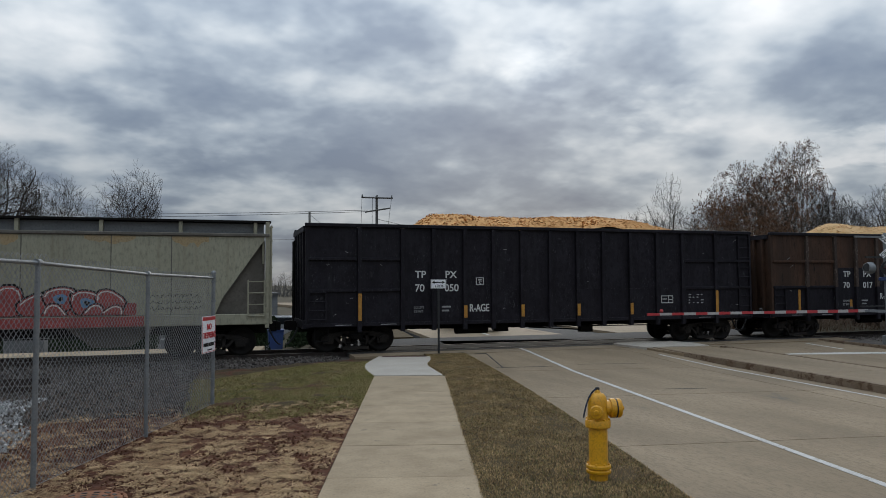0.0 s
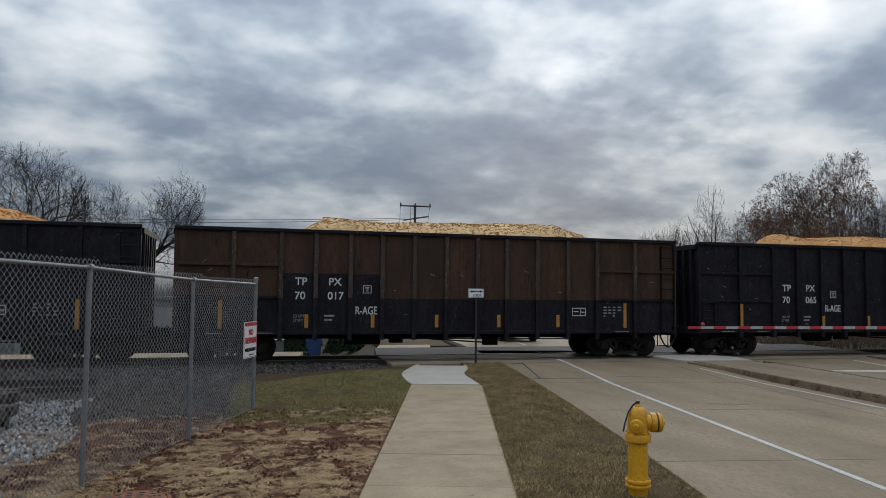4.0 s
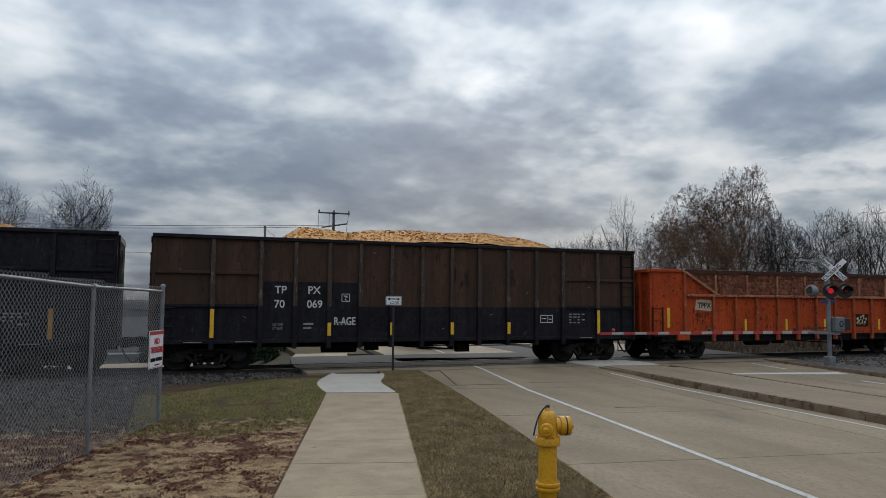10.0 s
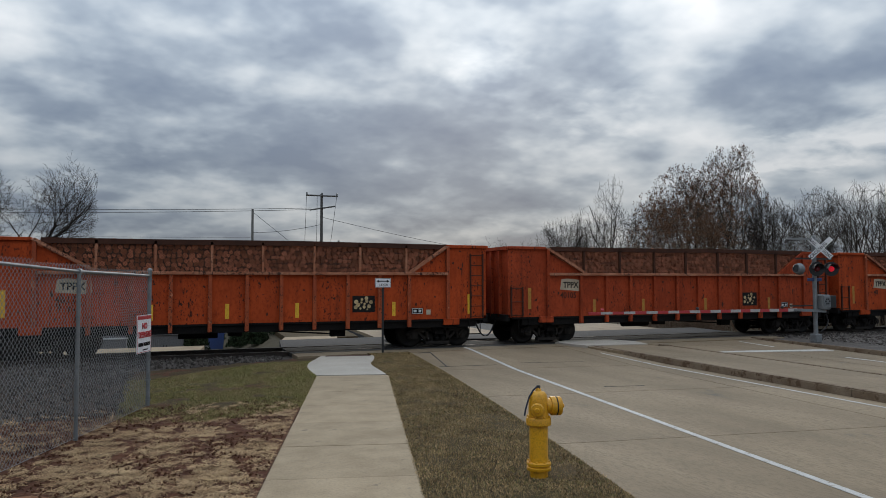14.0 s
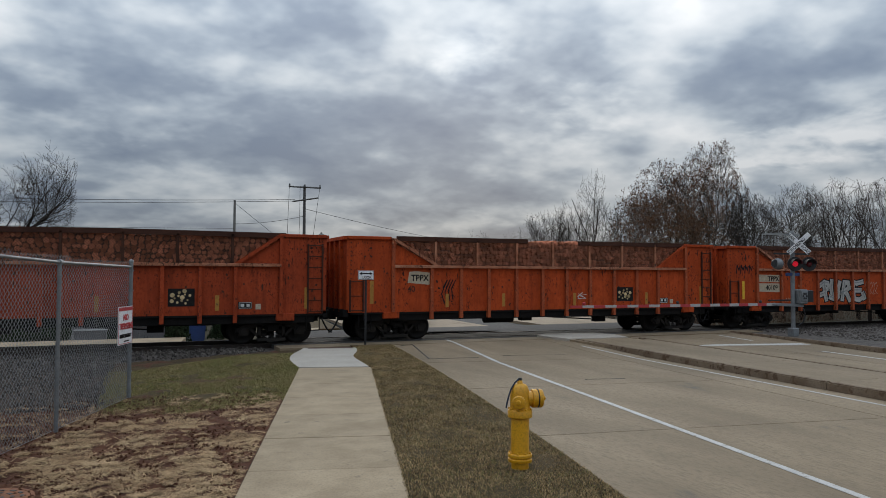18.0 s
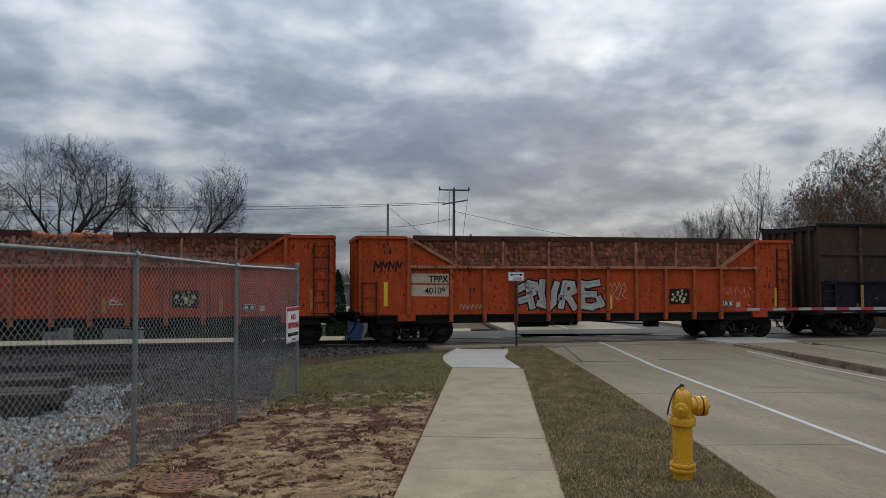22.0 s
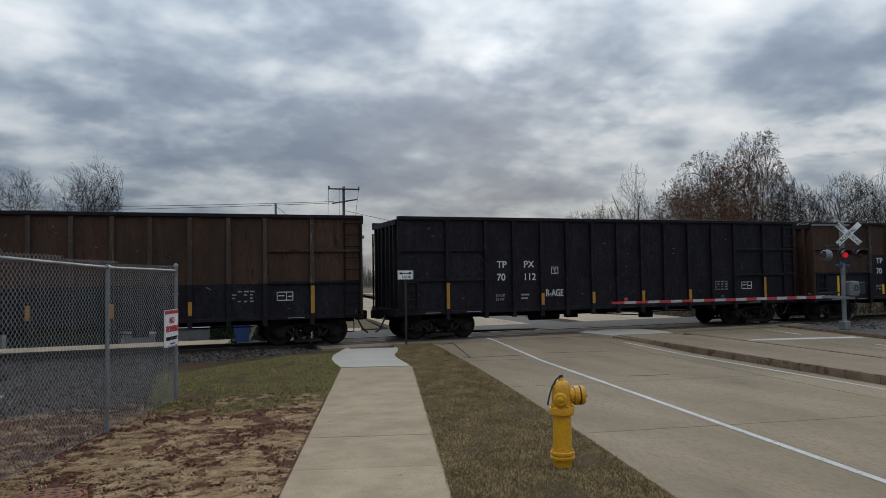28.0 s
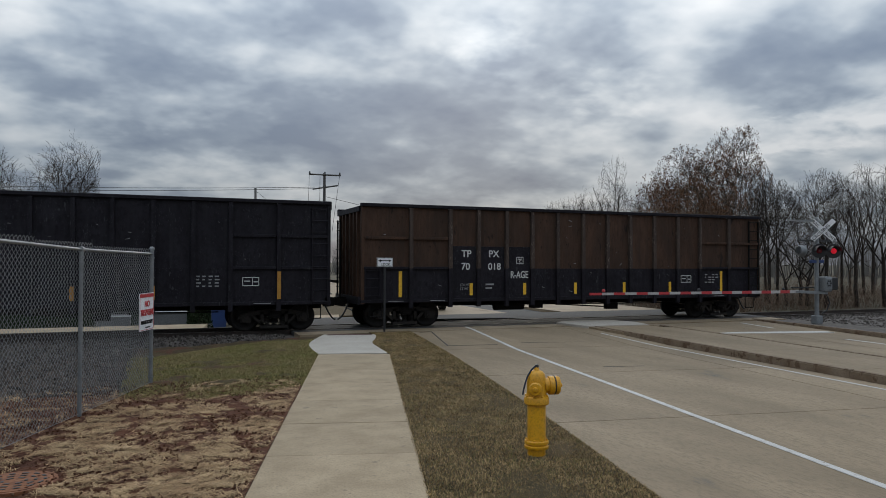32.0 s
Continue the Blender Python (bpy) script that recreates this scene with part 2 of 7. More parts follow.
M = {
    "concrete": mat("weathered_concrete", (0.37, 0.284, 0.183), (0.275, 0.208, 0.132), 0.85, 0, 1.9, 45, 0.4, (0.17, 0.135, 0.095), 0.625, vary=0.05, space="Object", spec=0.3),
    "new_concrete": mat("new_concrete", (0.44, 0.395, 0.335), (0.38, 0.34, 0.29), 0.85, 0, 1.2, 50, 0.1, spec=0.3),
    "road_concrete": mat("road_concrete", (0.255, 0.190, 0.119), (0.190, 0.141, 0.089), 0.8, 0, 0.8, 26, 0.4, (0.12, 0.10, 0.08), 0.655, stretch=(1, 0.35, 1), vary=0.05, spec=0.35, spot_scale=1.6),
    "kerb": mat("stained_kerb_concrete", (0.225, 0.17, 0.12), (0.145, 0.098, 0.062), 0.9, 0, 1.5, 30, 0.3, (0.10, 0.062, 0.038), 0.54, spec=0.2),
    "line": mat("white_road_paint", (0.53, 0.51, 0.48), (0.43, 0.41, 0.38), 0.7, 0, 3, 60, 0.1, (0.27, 0.235, 0.19), 0.585, spec=0.3),
    "asphalt": mat("dark_asphalt", (0.045, 0.043, 0.042), (0.065, 0.062, 0.06), 0.9, 0, 1.0, 90, 0.4, spec=0.3),
    "soil": mat("red_brown_soil", (0.068, 0.028, 0.017), (0.125, 0.056, 0.032), 0.95, 0, 2.2, 22, 0.8, (0.18, 0.115, 0.07), 0.60, space="Object", spec=0.1),
    "turf": mat("dormant_turf", (0.085, 0.06, 0.032), (0.06, 0.046, 0.024), 0.95, 0, 0.5, 40, 0.6, (0.16, 0.125, 0.07), 0.6, space="Object", spec=0.1),
    "thin_turf": mat("thin_turf_over_soil", (0.080, 0.058, 0.030), (0.056, 0.040, 0.024), 0.95, 0, 1.1, 30, 0.8, (0.085, 0.040, 0.026), 0.53, space="Object", spec=0.1, spot_scale=1.3),
    "dark_soil": mat("dark_stony_soil", (0.042, 0.031, 0.025), (0.085, 0.062, 0.048), 0.95, 0, 2.0, 24, 0.9, (0.13, 0.105, 0.085), 0.60, space="Object", spec=0.1),
    "field": mat("dull_ground", (0.085, 0.07, 0.048), (0.06, 0.055, 0.036), 0.95, 0, 0.12, 3.0, 0.3, spec=0.1),
    "ballast": mat("grey_ballast", (0.070, 0.060, 0.053), (0.135, 0.118, 0.105), 0.9, 0, 3.0, 25, 0.6, vary=0.4, island=True, spec=0.2),
    "pale_rock": mat("pale_limestone_rock", (0.42, 0.415, 0.40), (0.31, 0.305, 0.295), 0.9, 0, 3.0, 25, 0.4, vary=0.3, island=True, spec=0.2),
    "rail": mat("dark_rail_steel", (0.035, 0.027, 0.023), (0.06, 0.042, 0.032), 0.6, 0.4, 3, 40, 0.2),
    "tie": mat("dark_tie_timber", (0.034, 0.022, 0.017), (0.056, 0.038, 0.028), 0.9, 0, 3, 30, 0.5, stretch=(1, 4, 1)),
    "blue_black": mat("blue_black_paint", (0.0085, 0.0070, 0.0100), (0.0165, 0.0145, 0.0190), 0.58, 0, 1.8, 9, 0.5, (0.031, 0.030, 0.034), 0.655, stretch=(1, 1, 0.7), spec=0.14, spot_scale=2.2, streak=(0.019, 0.018, 0.021), scars=(0.036, 0.037, 0.04), scar_cut=0.68, shift=True),
    "brown": mat("faded_brown_paint", (0.072, 0.038, 0.024), (0.040, 0.025, 0.018), 0.7, 0, 1.7, 10, 0.5, (0.018, 0.013, 0.011), 0.61, stretch=(1, 1, 0.3), spec=0.15, spot_scale=3.0, streak=(0.030, 0.020, 0.015), scars=(0.012, 0.010, 0.009), scar_cut=0.69, shift=True),
    "olive_brown": mat("faded_olive_brown_paint", (0.050, 0.038, 0.027), (0.034, 0.027, 0.021), 0.75, 0, 0.8, 12, 0.3, (0.018, 0.014, 0.011), 0.66, stretch=(1, 1, 0.45), spec=0.2, spot_scale=3.0, streak=(0.026, 0.020, 0.016), scars=(0.012, 0.010, 0.009), scar_cut=0.69, shift=True),
    "orange": mat("worn_orange_paint", (0.47, 0.071, 0.017), (0.33, 0.050, 0.013), 0.75, 0, 1.1, 12, 0.5, (0.10, 0.028, 0.014), 0.64, stretch=(1, 1, 0.6), spec=0.12, spot_scale=4.5, streak=(0.20, 0.034, 0.012), scars=(0.045, 0.017, 0.011), scar_cut=0.655, shift=True),
    "dull_orange": mat("dull_red_orange_paint", (0.38, 0.060, 0.020), (0.26, 0.042, 0.015), 0.75, 0, 1.1, 12, 0.5, (0.08, 0.024, 0.013), 0.63, stretch=(1, 1, 0.6), spec=0.12, spot_scale=4.5, streak=(0.15, 0.028, 0.012), scars=(0.045, 0.016, 0.011), scar_cut=0.66, shift=True),
    "worn_rail": mat("chalky_orange_rail", (0.46, 0.20, 0.115), (0.33, 0.11, 0.055), 0.8, 0, 2.0, 20, 0.3, (0.08, 0.032, 0.02), 0.60, spec=0.25, scars=(0.05, 0.02, 0.013), scar_cut=0.62, shift=True),
    "worn_post": mat("scuffed_orange_post", (0.39, 0.082, 0.026), (0.29, 0.055, 0.020), 0.7, 0, 2.0, 20, 0.3, (0.50, 0.20, 0.10), 0.62, spec=0.25, scars=(0.05, 0.02, 0.013), scar_cut=0.64, shift=True),
    "post_brown": mat("scuffed_brown_post", (0.072, 0.052, 0.042), (0.042, 0.031, 0.027), 0.75, 0, 2.0, 20, 0.3, (0.11, 0.085, 0.07), 0.62, stretch=(1, 1, 0.3), spec=0.15, scars=(0.13, 0.10, 0.085), scar_cut=0.66, shift=True),
    "spray_grey": mat("grey_white_spray_paint", (0.46, 0.44, 0.40), (0.33, 0.31, 0.28), 0.65, 0, 3, 30, 0.02, (0.16, 0.10, 0.08), 0.62),
    "rust": mat("dark_rust", (0.075, 0.03, 0.018), (0.045, 0.02, 0.014), 0.85, 0, 3, 30, 0.3, spec=0.2),
    "truck_frame": mat("dusty_truck_casting", (0.020, 0.017, 0.015), (0.034, 0.028, 0.023), 0.8, 0.0, 3, 30, 0.3, spec=0.25),
    "under": mat("near_black_underframe", (0.0065, 0.006, 0.0058), (0.013, 0.011, 0.010), 0.85, 0.0, 3, 30, 0.2, spec=0.15),
    "wheel": mat("brown_black_wheel_steel", (0.010, 0.009, 0.008), (0.022, 0.018, 0.015), 0.65, 0.1, 4, 30, 0.2, spec=0.25),
    "yellow": mat("yellow_reflective_tape", (0.78, 0.46, 0.02), (0.70, 0.38, 0.02), 0.5, 0, 5, 40, 0.02, (0.3, 0.14, 0.02), 0.66),
    "amber": mat("faded_amber_tape", (0.42, 0.20, 0.02), (0.34, 0.15, 0.02), 0.6, 0, 5, 40, 0.02, (0.12, 0.06, 0.02), 0.6),
    "white_paint": mat("chalky_white_lettering", (0.62, 0.62, 0.60), (0.50, 0.50, 0.49), 0.75, 0, 6, 50, 0.02, (0.2, 0.2, 0.2), 0.66),
    "grey_paint": mat("faint_grey_lettering", (0.30, 0.30, 0.30), (0.2, 0.2, 0.2), 0.8, 0, 6, 50, 0.02),
    "black_paint": mat("black_lettering", (0.014, 0.013, 0.013), (0.022, 0.02, 0.02), 0.7, 0, 6, 50, 0.02, spec=0.1),
    "cream": mat("cream_paint", (0.50, 0.42, 0.31), (0.40, 0.31, 0.21), 0.8, 0, 6, 40, 0.05, (0.2, 0.08, 0.04), 0.64),
    "chips": mat("fresh_wood_chips", (0.70, 0.395, 0.170), (0.60, 0.325, 0.130), 0.95, 0, 0.7, 160, 0.3, spec=0.1, vary=0.22, island=True),
    "pale_chips": mat("pale_wood_chips", (0.72, 0.49, 0.26), (0.63, 0.42, 0.21), 0.95, 0, 0.7, 160, 0.3, spec=0.1, vary=0.22, island=True),
    "log_end": mat("log_ends", (0.58, 0.21, 0.115), (0.34, 0.12, 0.068), 0.95, 0, 6, 40, 0.5, spec=0.1, vary=0.6, island=True),
    "pale_log": mat("pale_log_ends", (0.58, 0.45, 0.25), (0.36, 0.26, 0.14), 0.95, 0, 8, 40, 0.2, vary=0.35, spec=0.1),
    "mesh_wire": mat("rusty_wire_mesh", (0.20, 0.075, 0.042), (0.27, 0.115, 0.065), 0.8, 0.2, 8, 40, 0.0),
    "hopper": mat("grey_green_paint", (0.30, 0.285, 0.205), (0.25, 0.235, 0.17), 0.6, 0, 0.5, 14, 0.2, (0.33, 0.21, 0.09), 0.66, stretch=(1, 1, 0.4), spec=0.35, spot_scale=1.2, streak=(0.21, 0.185, 0.125), shift=True),
    # darkened hopper paint: shade of slopes and recesses is put into the colour
    "hopper_dark": mat("brown_grey_paint_with_shade", (0.12, 0.105, 0.085), (0.085, 0.075, 0.06), 0.7, 0, 1.5, 14, 0.15),
    "rust_streak": mat("rust_streak", (0.36, 0.25, 0.12), (0.30, 0.24, 0.15), 0.8, 0, 2, 20, 0.1),
    "spray_red": mat("red_spray_paint", (0.32, 0.045, 0.035), (0.20, 0.035, 0.032), 0.6, 0, 2, 20, 0.02),
    "spray_white": mat("white_spray_paint", (0.62, 0.60, 0.55), (0.5, 0.47, 0.42), 0.6, 0, 5, 40, 0.02, (0.3, 0.15, 0.1), 0.66),
    "spray_blue": mat("blue_spray_paint", (0.10, 0.22, 0.38), (0.08, 0.18, 0.3), 0.6, 0, 2, 20, 0.02),
    "galv": mat("galvanised_steel", (0.23, 0.24, 0.245), (0.16, 0.168, 0.172), 0.55, 0.35, 4, 40, 0.1),
    "chain": mat("galvanised_wire", (0.21, 0.215, 0.22), (0.15, 0.155, 0.16), 0.55, 0.25, 8, 60, 0.0),
    "hydrant": mat("yellow_hydrant_enamel", (0.64, 0.315, 0.006), (0.56, 0.26, 0.006), 0.42, 0, 3, 40, 0.1, (0.42, 0.22, 0.02), 0.68, spec=0.5),
    "black_metal": mat("black_metal", (0.018, 0.018, 0.019), (0.026, 0.026, 0.026), 0.5, 0.2, 6, 50, 0.05),
    "blue_strap": mat("blue_black_webbing", (0.010, 0.022, 0.05), (0.008, 0.012, 0.02), 0.7, 0, 20, 80, 0.2),
    "sign_white": mat("white_sign_sheet", (0.84, 0.84, 0.85), (0.78, 0.78, 0.79), 0.5, 0, 3, 30, 0.02),
    "sign_red": mat("red_sign_ink", (0.50, 0.03, 0.035), (0.42, 0.03, 0.035), 0.5, 0, 4, 30, 0.02),
    "iron": mat("rusty_cast_iron", (0.27, 0.105, 0.042), (0.16, 0.062, 0.030), 0.85, 0.1, 8, 60, 0.3, (0.05, 0.028, 0.02), 0.6),
    "tactile": mat("brick_red_warning_panel", (0.10, 0.045, 0.035), (0.075, 0.035, 0.03), 0.9, 0, 4, 40, 0.3),
    "arm_white": mat("white_gate_stripe", (0.44, 0.42, 0.41), (0.34, 0.33, 0.32), 0.5, 0, 6, 50, 0.02),
    "arm_red": mat("red_gate_stripe", (0.45, 0.03, 0.035), (0.36, 0.03, 0.035), 0.5, 0, 6, 50, 0.02),
    "lamp_dim": mat("unlit_red_lens", (0.16, 0.015, 0.02), (0.12, 0.012, 0.018), 0.15, 0, 6, 50, 0.0),
    "lamp_lit": glow("lit_red_lens", (0.9, 0.02, 0.045), 0.36),
    "pole_wood": mat("grey_pole_timber", (0.10, 0.095, 0.09), (0.07, 0.066, 0.062), 0.9, 0, 2, 30, 0.3, stretch=(6, 6, 0.5)),
    "pole_pale": mat("pale_pole", (0.20, 0.195, 0.18), (0.15, 0.145, 0.135), 0.9, 0, 2, 30, 0.3, stretch=(6, 6, 0.5)),
    "bark": mat("grey_brown_bark", (0.026, 0.021, 0.018), (0.042, 0.034, 0.029), 0.95, 0, 3, 20, 0.4, vary=0.2, spec=0.1),
    # bark of the far trees, lightened so that its colour carries distance haze
    "far_bark": mat("haze_paled_bark", (0.115, 0.105, 0.095), (0.15, 0.14, 0.125), 0.95, 0, 3, 20, 0.2, vary=0.2, spec=0.1),
    "brown_leaf": mat("dry_brown_leaf", (0.17, 0.085, 0.046), (0.11, 0.06, 0.036), 0.95, 0, 3, 20, 0.0, vary=0.3, island=True, spec=0.1),
    "brush": mat("dry_brush_twigs", (0.15, 0.098, 0.066), (0.10, 0.07, 0.05), 0.95, 0, 2, 20, 0.0, vary=0.4, island=True, spec=0.1),
    "evergreen": mat("dark_evergreen", (0.018, 0.030, 0.014), (0.03, 0.042, 0.02), 0.95, 0, 3, 20, 0.0, vary=0.4, island=True, spec=0.1),
    "straw": mat("pale_straw", (0.52, 0.36, 0.20), (0.33, 0.205, 0.11), 0.9, 0, 2, 20, 0.0, vary=0.5, island=True, spec=0.15),
    "grass": mat("dry_grass_blades", (0.42, 0.285, 0.14), (0.21, 0.14, 0.07), 0.9, 0, 2.2, 9, 0.0, vary=0.6, island=True, spec=0.15),
    "thatch": mat("dark_thatch", (0.075, 0.056, 0.030), (0.050, 0.042, 0.022), 0.95, 0, 2.0, 9, 0.0, vary=0.5, island=True, spec=0.1),
    "green_grass": mat("greening_grass_blades", (0.19, 0.185, 0.058), (0.27, 0.22, 0.10), 0.9, 0, 0.8, 9, 0.0, vary=0.4, island=True, spec=0.15),
    "cabinet": mat("grey_cabinet_paint", (0.15, 0.155, 0.155), (0.12, 0.125, 0.125), 0.6, 0, 1, 20, 0.05),
    "blue_bin": mat("blue_plastic", (0.02, 0.05, 0.16), (0.02, 0.04, 0.12), 0.5, 0, 2, 20, 0.05),
    "wall_pale": mat("pale_siding", (0.26, 0.255, 0.245), (0.21, 0.205, 0.20), 0.8, 0, 1, 20, 0.05),
    "roof": mat("grey_shingle_roof", (0.14, 0.135, 0.13), (0.10, 0.1, 0.095), 0.9, 0, 1, 20, 0.3),
    "car_paint": mat("silver_car_paint", (0.40, 0.41, 0.42), (0.36, 0.37, 0.38), 0.3, 0.4, 1, 20, 0.0),
    "dark_glass": mat("dark_window_glass", (0.015, 0.017, 0.02), (0.02, 0.022, 0.025), 0.1, 0, 1, 20, 0.0),
    "wire": mat("black_line_wire", (0.03, 0.03, 0.032), (0.04, 0.04, 0.042), 0.7, 0.2, 1, 20, 0.0),
}

# ---- mesh tools ----


def part(name, bm, material, parent=None, label=""):
    """Links a bmesh as one mesh object, under a thing or a part."""
    me = bpy.data.meshes.new(name)
    round_shape = any(f.smooth for f in bm.faces)
    bm.to_mesh(me)
    bm.free()
    if round_shape:
        me.set_sharp_from_angle(angle=radians(32))
    if material:
        me.materials.append(material)
    ob = new(name, me)
    ob.parent = parent
    if label:
        ob["label"] = label
    return ob


def thing(name, label, category, group="", at=(0, 0, 0), turn=0.0):
    e = new(name)
    e.empty_display_size = 0.2
    e.matrix_basis = pose(*at, 0, 0, turn)
    return tagged(e, label, category, group)


def share(name, me, parent, m, label=""):
    """One more object on a mesh that exists."""
    ob = new(name, me)
    ob.parent = parent
    ob.matrix_basis = m
    if label:
        ob["label"] = label
    return ob


def box(x0, x1, y0, y1, z0, z1, bm=None, bev=0.0):
    own = bmesh.new() if bm is None or bev else bm
    v = [own.verts.new((x, y, z)) for z in (z0, z1) for y in (y0, y1) for x in (x0, x1)]
    for f in ((0, 2, 3, 1), (4, 5, 7, 6), (0, 1, 5, 4), (2, 6, 7, 3), (0, 4, 6, 2), (1, 3, 7, 5)):
        own.faces.new([v[i] for i in f])
    if bev:
        bmesh.ops.bevel(own, geom=own.edges[:], offset=bev, segments=1, affect="EDGES")
        if bm is not None:
            tmp = bpy.data.meshes.new("tmp")
            own.to_mesh(tmp)
            own.free()
            bm.from_mesh(tmp)
            bpy.data.meshes.remove(tmp)
            return bm
    return own


def prism(pts, y0, y1, bm=None):
    """A polygon in x and z, pushed from y0 to y1."""
    bm = bm or bmesh.new()
    a = [bm.verts.new((x, y0, z)) for x, z in pts]
    b = [bm.verts.new((x, y1, z)) for x, z in pts]
    n = len(pts)
    bm.faces.new(a)
    bm.faces.new(b[::-1])
    for i in range(n):
        bm.faces.new((a[i], b[i], b[(i + 1) % n], a[(i + 1) % n]))
    bmesh.ops.recalc_face_normals(bm, faces=bm.faces[:])
    return bm


def slab(pts, z0, z1, bm=None):
    """A polygon in x and y, raised from z0 to z1."""
    bm = bm or bmesh.new()
    a = [bm.verts.new((x, y, z0)) for x, y in pts]
    b = [bm.verts.new((x, y, z1)) for x, y in pts]
    n = len(pts)
    faces = [bm.faces.new(a), bm.faces.new(b)]
    for i in range(n):
        faces.append(bm.faces.new((a[i], a[(i + 1) % n], b[(i + 1) % n], b[i])))
    bmesh.ops.recalc_face_normals(bm, faces=faces)
    return bm


def tube(p, q, r0, r1=None, n=8, bm=None, cap=True):
    """A round bar from p to q."""
    bm = bm or bmesh.new()
    r1 = r0 if r1 is None else r1
    p, q = Vector(p), Vector(q)
    w = (q - p).normalized()
    u = w.cross(Vector((0, 0, 1)) if abs(w.z) < 0.9 else Vector((1, 0, 0))).normalized()
    v = w.cross(u)
    ring = [[bm.verts.new(c + (u * math.cos(6.28319 * i / n) + v * math.sin(6.28319 * i / n)) * r) for i in range(n)] for c, r in ((p, r0), (q, r1))]
    for i in range(n):
        bm.faces.new((ring[0][i], ring[0][(i + 1) % n], ring[1][(i + 1) % n], ring[1][i]))
    if cap:
        bm.faces.new(ring[0][::-1])
        bm.faces.new(ring[1])
    return bm


def lathe(profile, n=24, bm=None, m=None):
    """A profile of radius and height turned about z."""
    bm = bm or bmesh.new()
    m = m or Matrix()
    rings = [[bm.verts.new(m @ Vector((r * math.cos(6.28319 * i / n), r * math.sin(6.28319 * i / n), z))) for i in range(n)] for r, z in profile]
    for a, b in zip(rings, rings[1:]):
        for i in range(n):
            f = bm.faces.new((a[i], a[(i + 1) % n], b[(i + 1) % n], b[i]))
            f.smooth = True
    bm.faces.new(rings[0][::-1])
    bm.faces.new(rings[-1])
    return bm


def raw(name, verts, faces, material, parent=None, label=""):
    me = bpy.data.meshes.new(name)
    me.from_pydata(verts, [], faces)
    me.materials.append(material)
    ob = new(name, me)
    ob.parent = parent
    if label:
        ob["label"] = label
    return ob


LETTERS = {}


def letters(name, text, height, x, y, z, material, parent, label="", turn=(90, 0, 0), wide=1.0, bold=0.0):
    """Words in flat mesh letters, height metres high, their lower left corner at (x, y, z)."""
    key = (text, bold)
    if key not in LETTERS:
        cu = bpy.data.curves.new("letters", "FONT")
        cu.body, cu.size, cu.extrude, cu.offset = text, 1.0, 0.004, bold
        tmp = new("letters_source", cu)
        me = bpy.data.meshes.new_from_object(tmp.evaluated_get(bpy.context.evaluated_depsgraph_get()))
        bpy.data.objects.remove(tmp)
        bpy.data.curves.remove(cu)
        LETTERS[key] = me
    me = LETTERS[key].copy()
    me.materials.clear()
    me.materials.append(material)
    k = height / 0.69
    me.transform(Matrix.Diagonal((k * wide, k, 1, 1)))
    ob = new(name, me)
    ob.parent = parent
    ob.matrix_basis = pose(x, y, z, *turn)
    if label:
        ob["label"] = label
    return ob


# ---- plan: x along the track, y across it, camera near the origin ----
TRACK = 23.33                    # centre of the track
ROAD_Z = -0.13


def kerb_x(y): return 2.934 + 0.2591 * y - 0.00258 * y * y         # grass side of the kerb
def line_x(y): return 6.02 + 0.160 * y         # white edge line
def median_x(y): return 11.85 + 0.075 * y       # near kerb of the median
def median_far_x(y): return 14.45 + 0.075 * y
def far_kerb_x(y): return 18.55 + 0.120 * y
def walk_l(y): return -1.03 + 0.2755 * y        # pavement edges
def walk_r(y): return 0.66 + 0.2755 * y


def flare(y):
    """Left and right edges of the pale slab: a vase shape that swells and narrows again."""
    left = np.interp(y, [15.0, 16.3, 17.0, 17.6, 18.2, 18.7, 19.2, 19.7, 20.2, 21.0], [3.10, 3.46, 3.48, 3.53, 3.62, 3.74, 3.92, 4.13, 4.34, 4.68])
    right = np.interp(y, [15.0, 16.0, 17.0, 17.7, 18.3, 18.8, 19.3, 19.9, 20.4, 21.0], [4.76, 5.00, 5.10, 5.17, 5.30, 5.50, 5.70, 5.86, 5.94, 5.99])
    return float(left), float(right)


def left_edge(y): return walk_l(y) if y < 16.3 else flare(y)[0]
def right_edge(y): return walk_r(y) if y < 16.0 else flare(y)[1]


def structure(ob, label=""):
    return tagged(ob, label, "", "", "structure")


# ground: one sheet to the horizon, cut by nothing, lower behind the track on the town side
def ground_height(x, y):
    z = -0.32
    if y > 25.5:
        fall = min(1.0, (y - 25.5) / 4.0) * min(1.0, max(0.0, (4.8 - x) / 1.5))
        z -= 0.95 * fall
    return z


def build_ground():
    xs = [-1500, -600, -250, -120] + [-80 + 4 * i for i in range(18)] + [-8 + i for i in range(17)] + [10 + 5 * i for i in range(30)] + [200, 400, 800, 1500]
    ys = [-600, -200, -60, -20] + [-10 + 5 * i for i in range(7)] + [25.5 + 0.75 * i for i in range(10)] + [34 + 6 * i for i in range(16)] + [160, 300, 700, 2500]
    verts = [(x, y, ground_height(x, y)) for y in ys for x in xs]
    n = len(xs)
    faces = [(j * n + i, j * n + i + 1, (j + 1) * n + i + 1, (j + 1) * n + i) for j in range(len(ys) - 1) for i in range(n - 1)]
    structure(raw("ground", verts, faces, M["field"]), "dull brown winter ground")


build_ground()


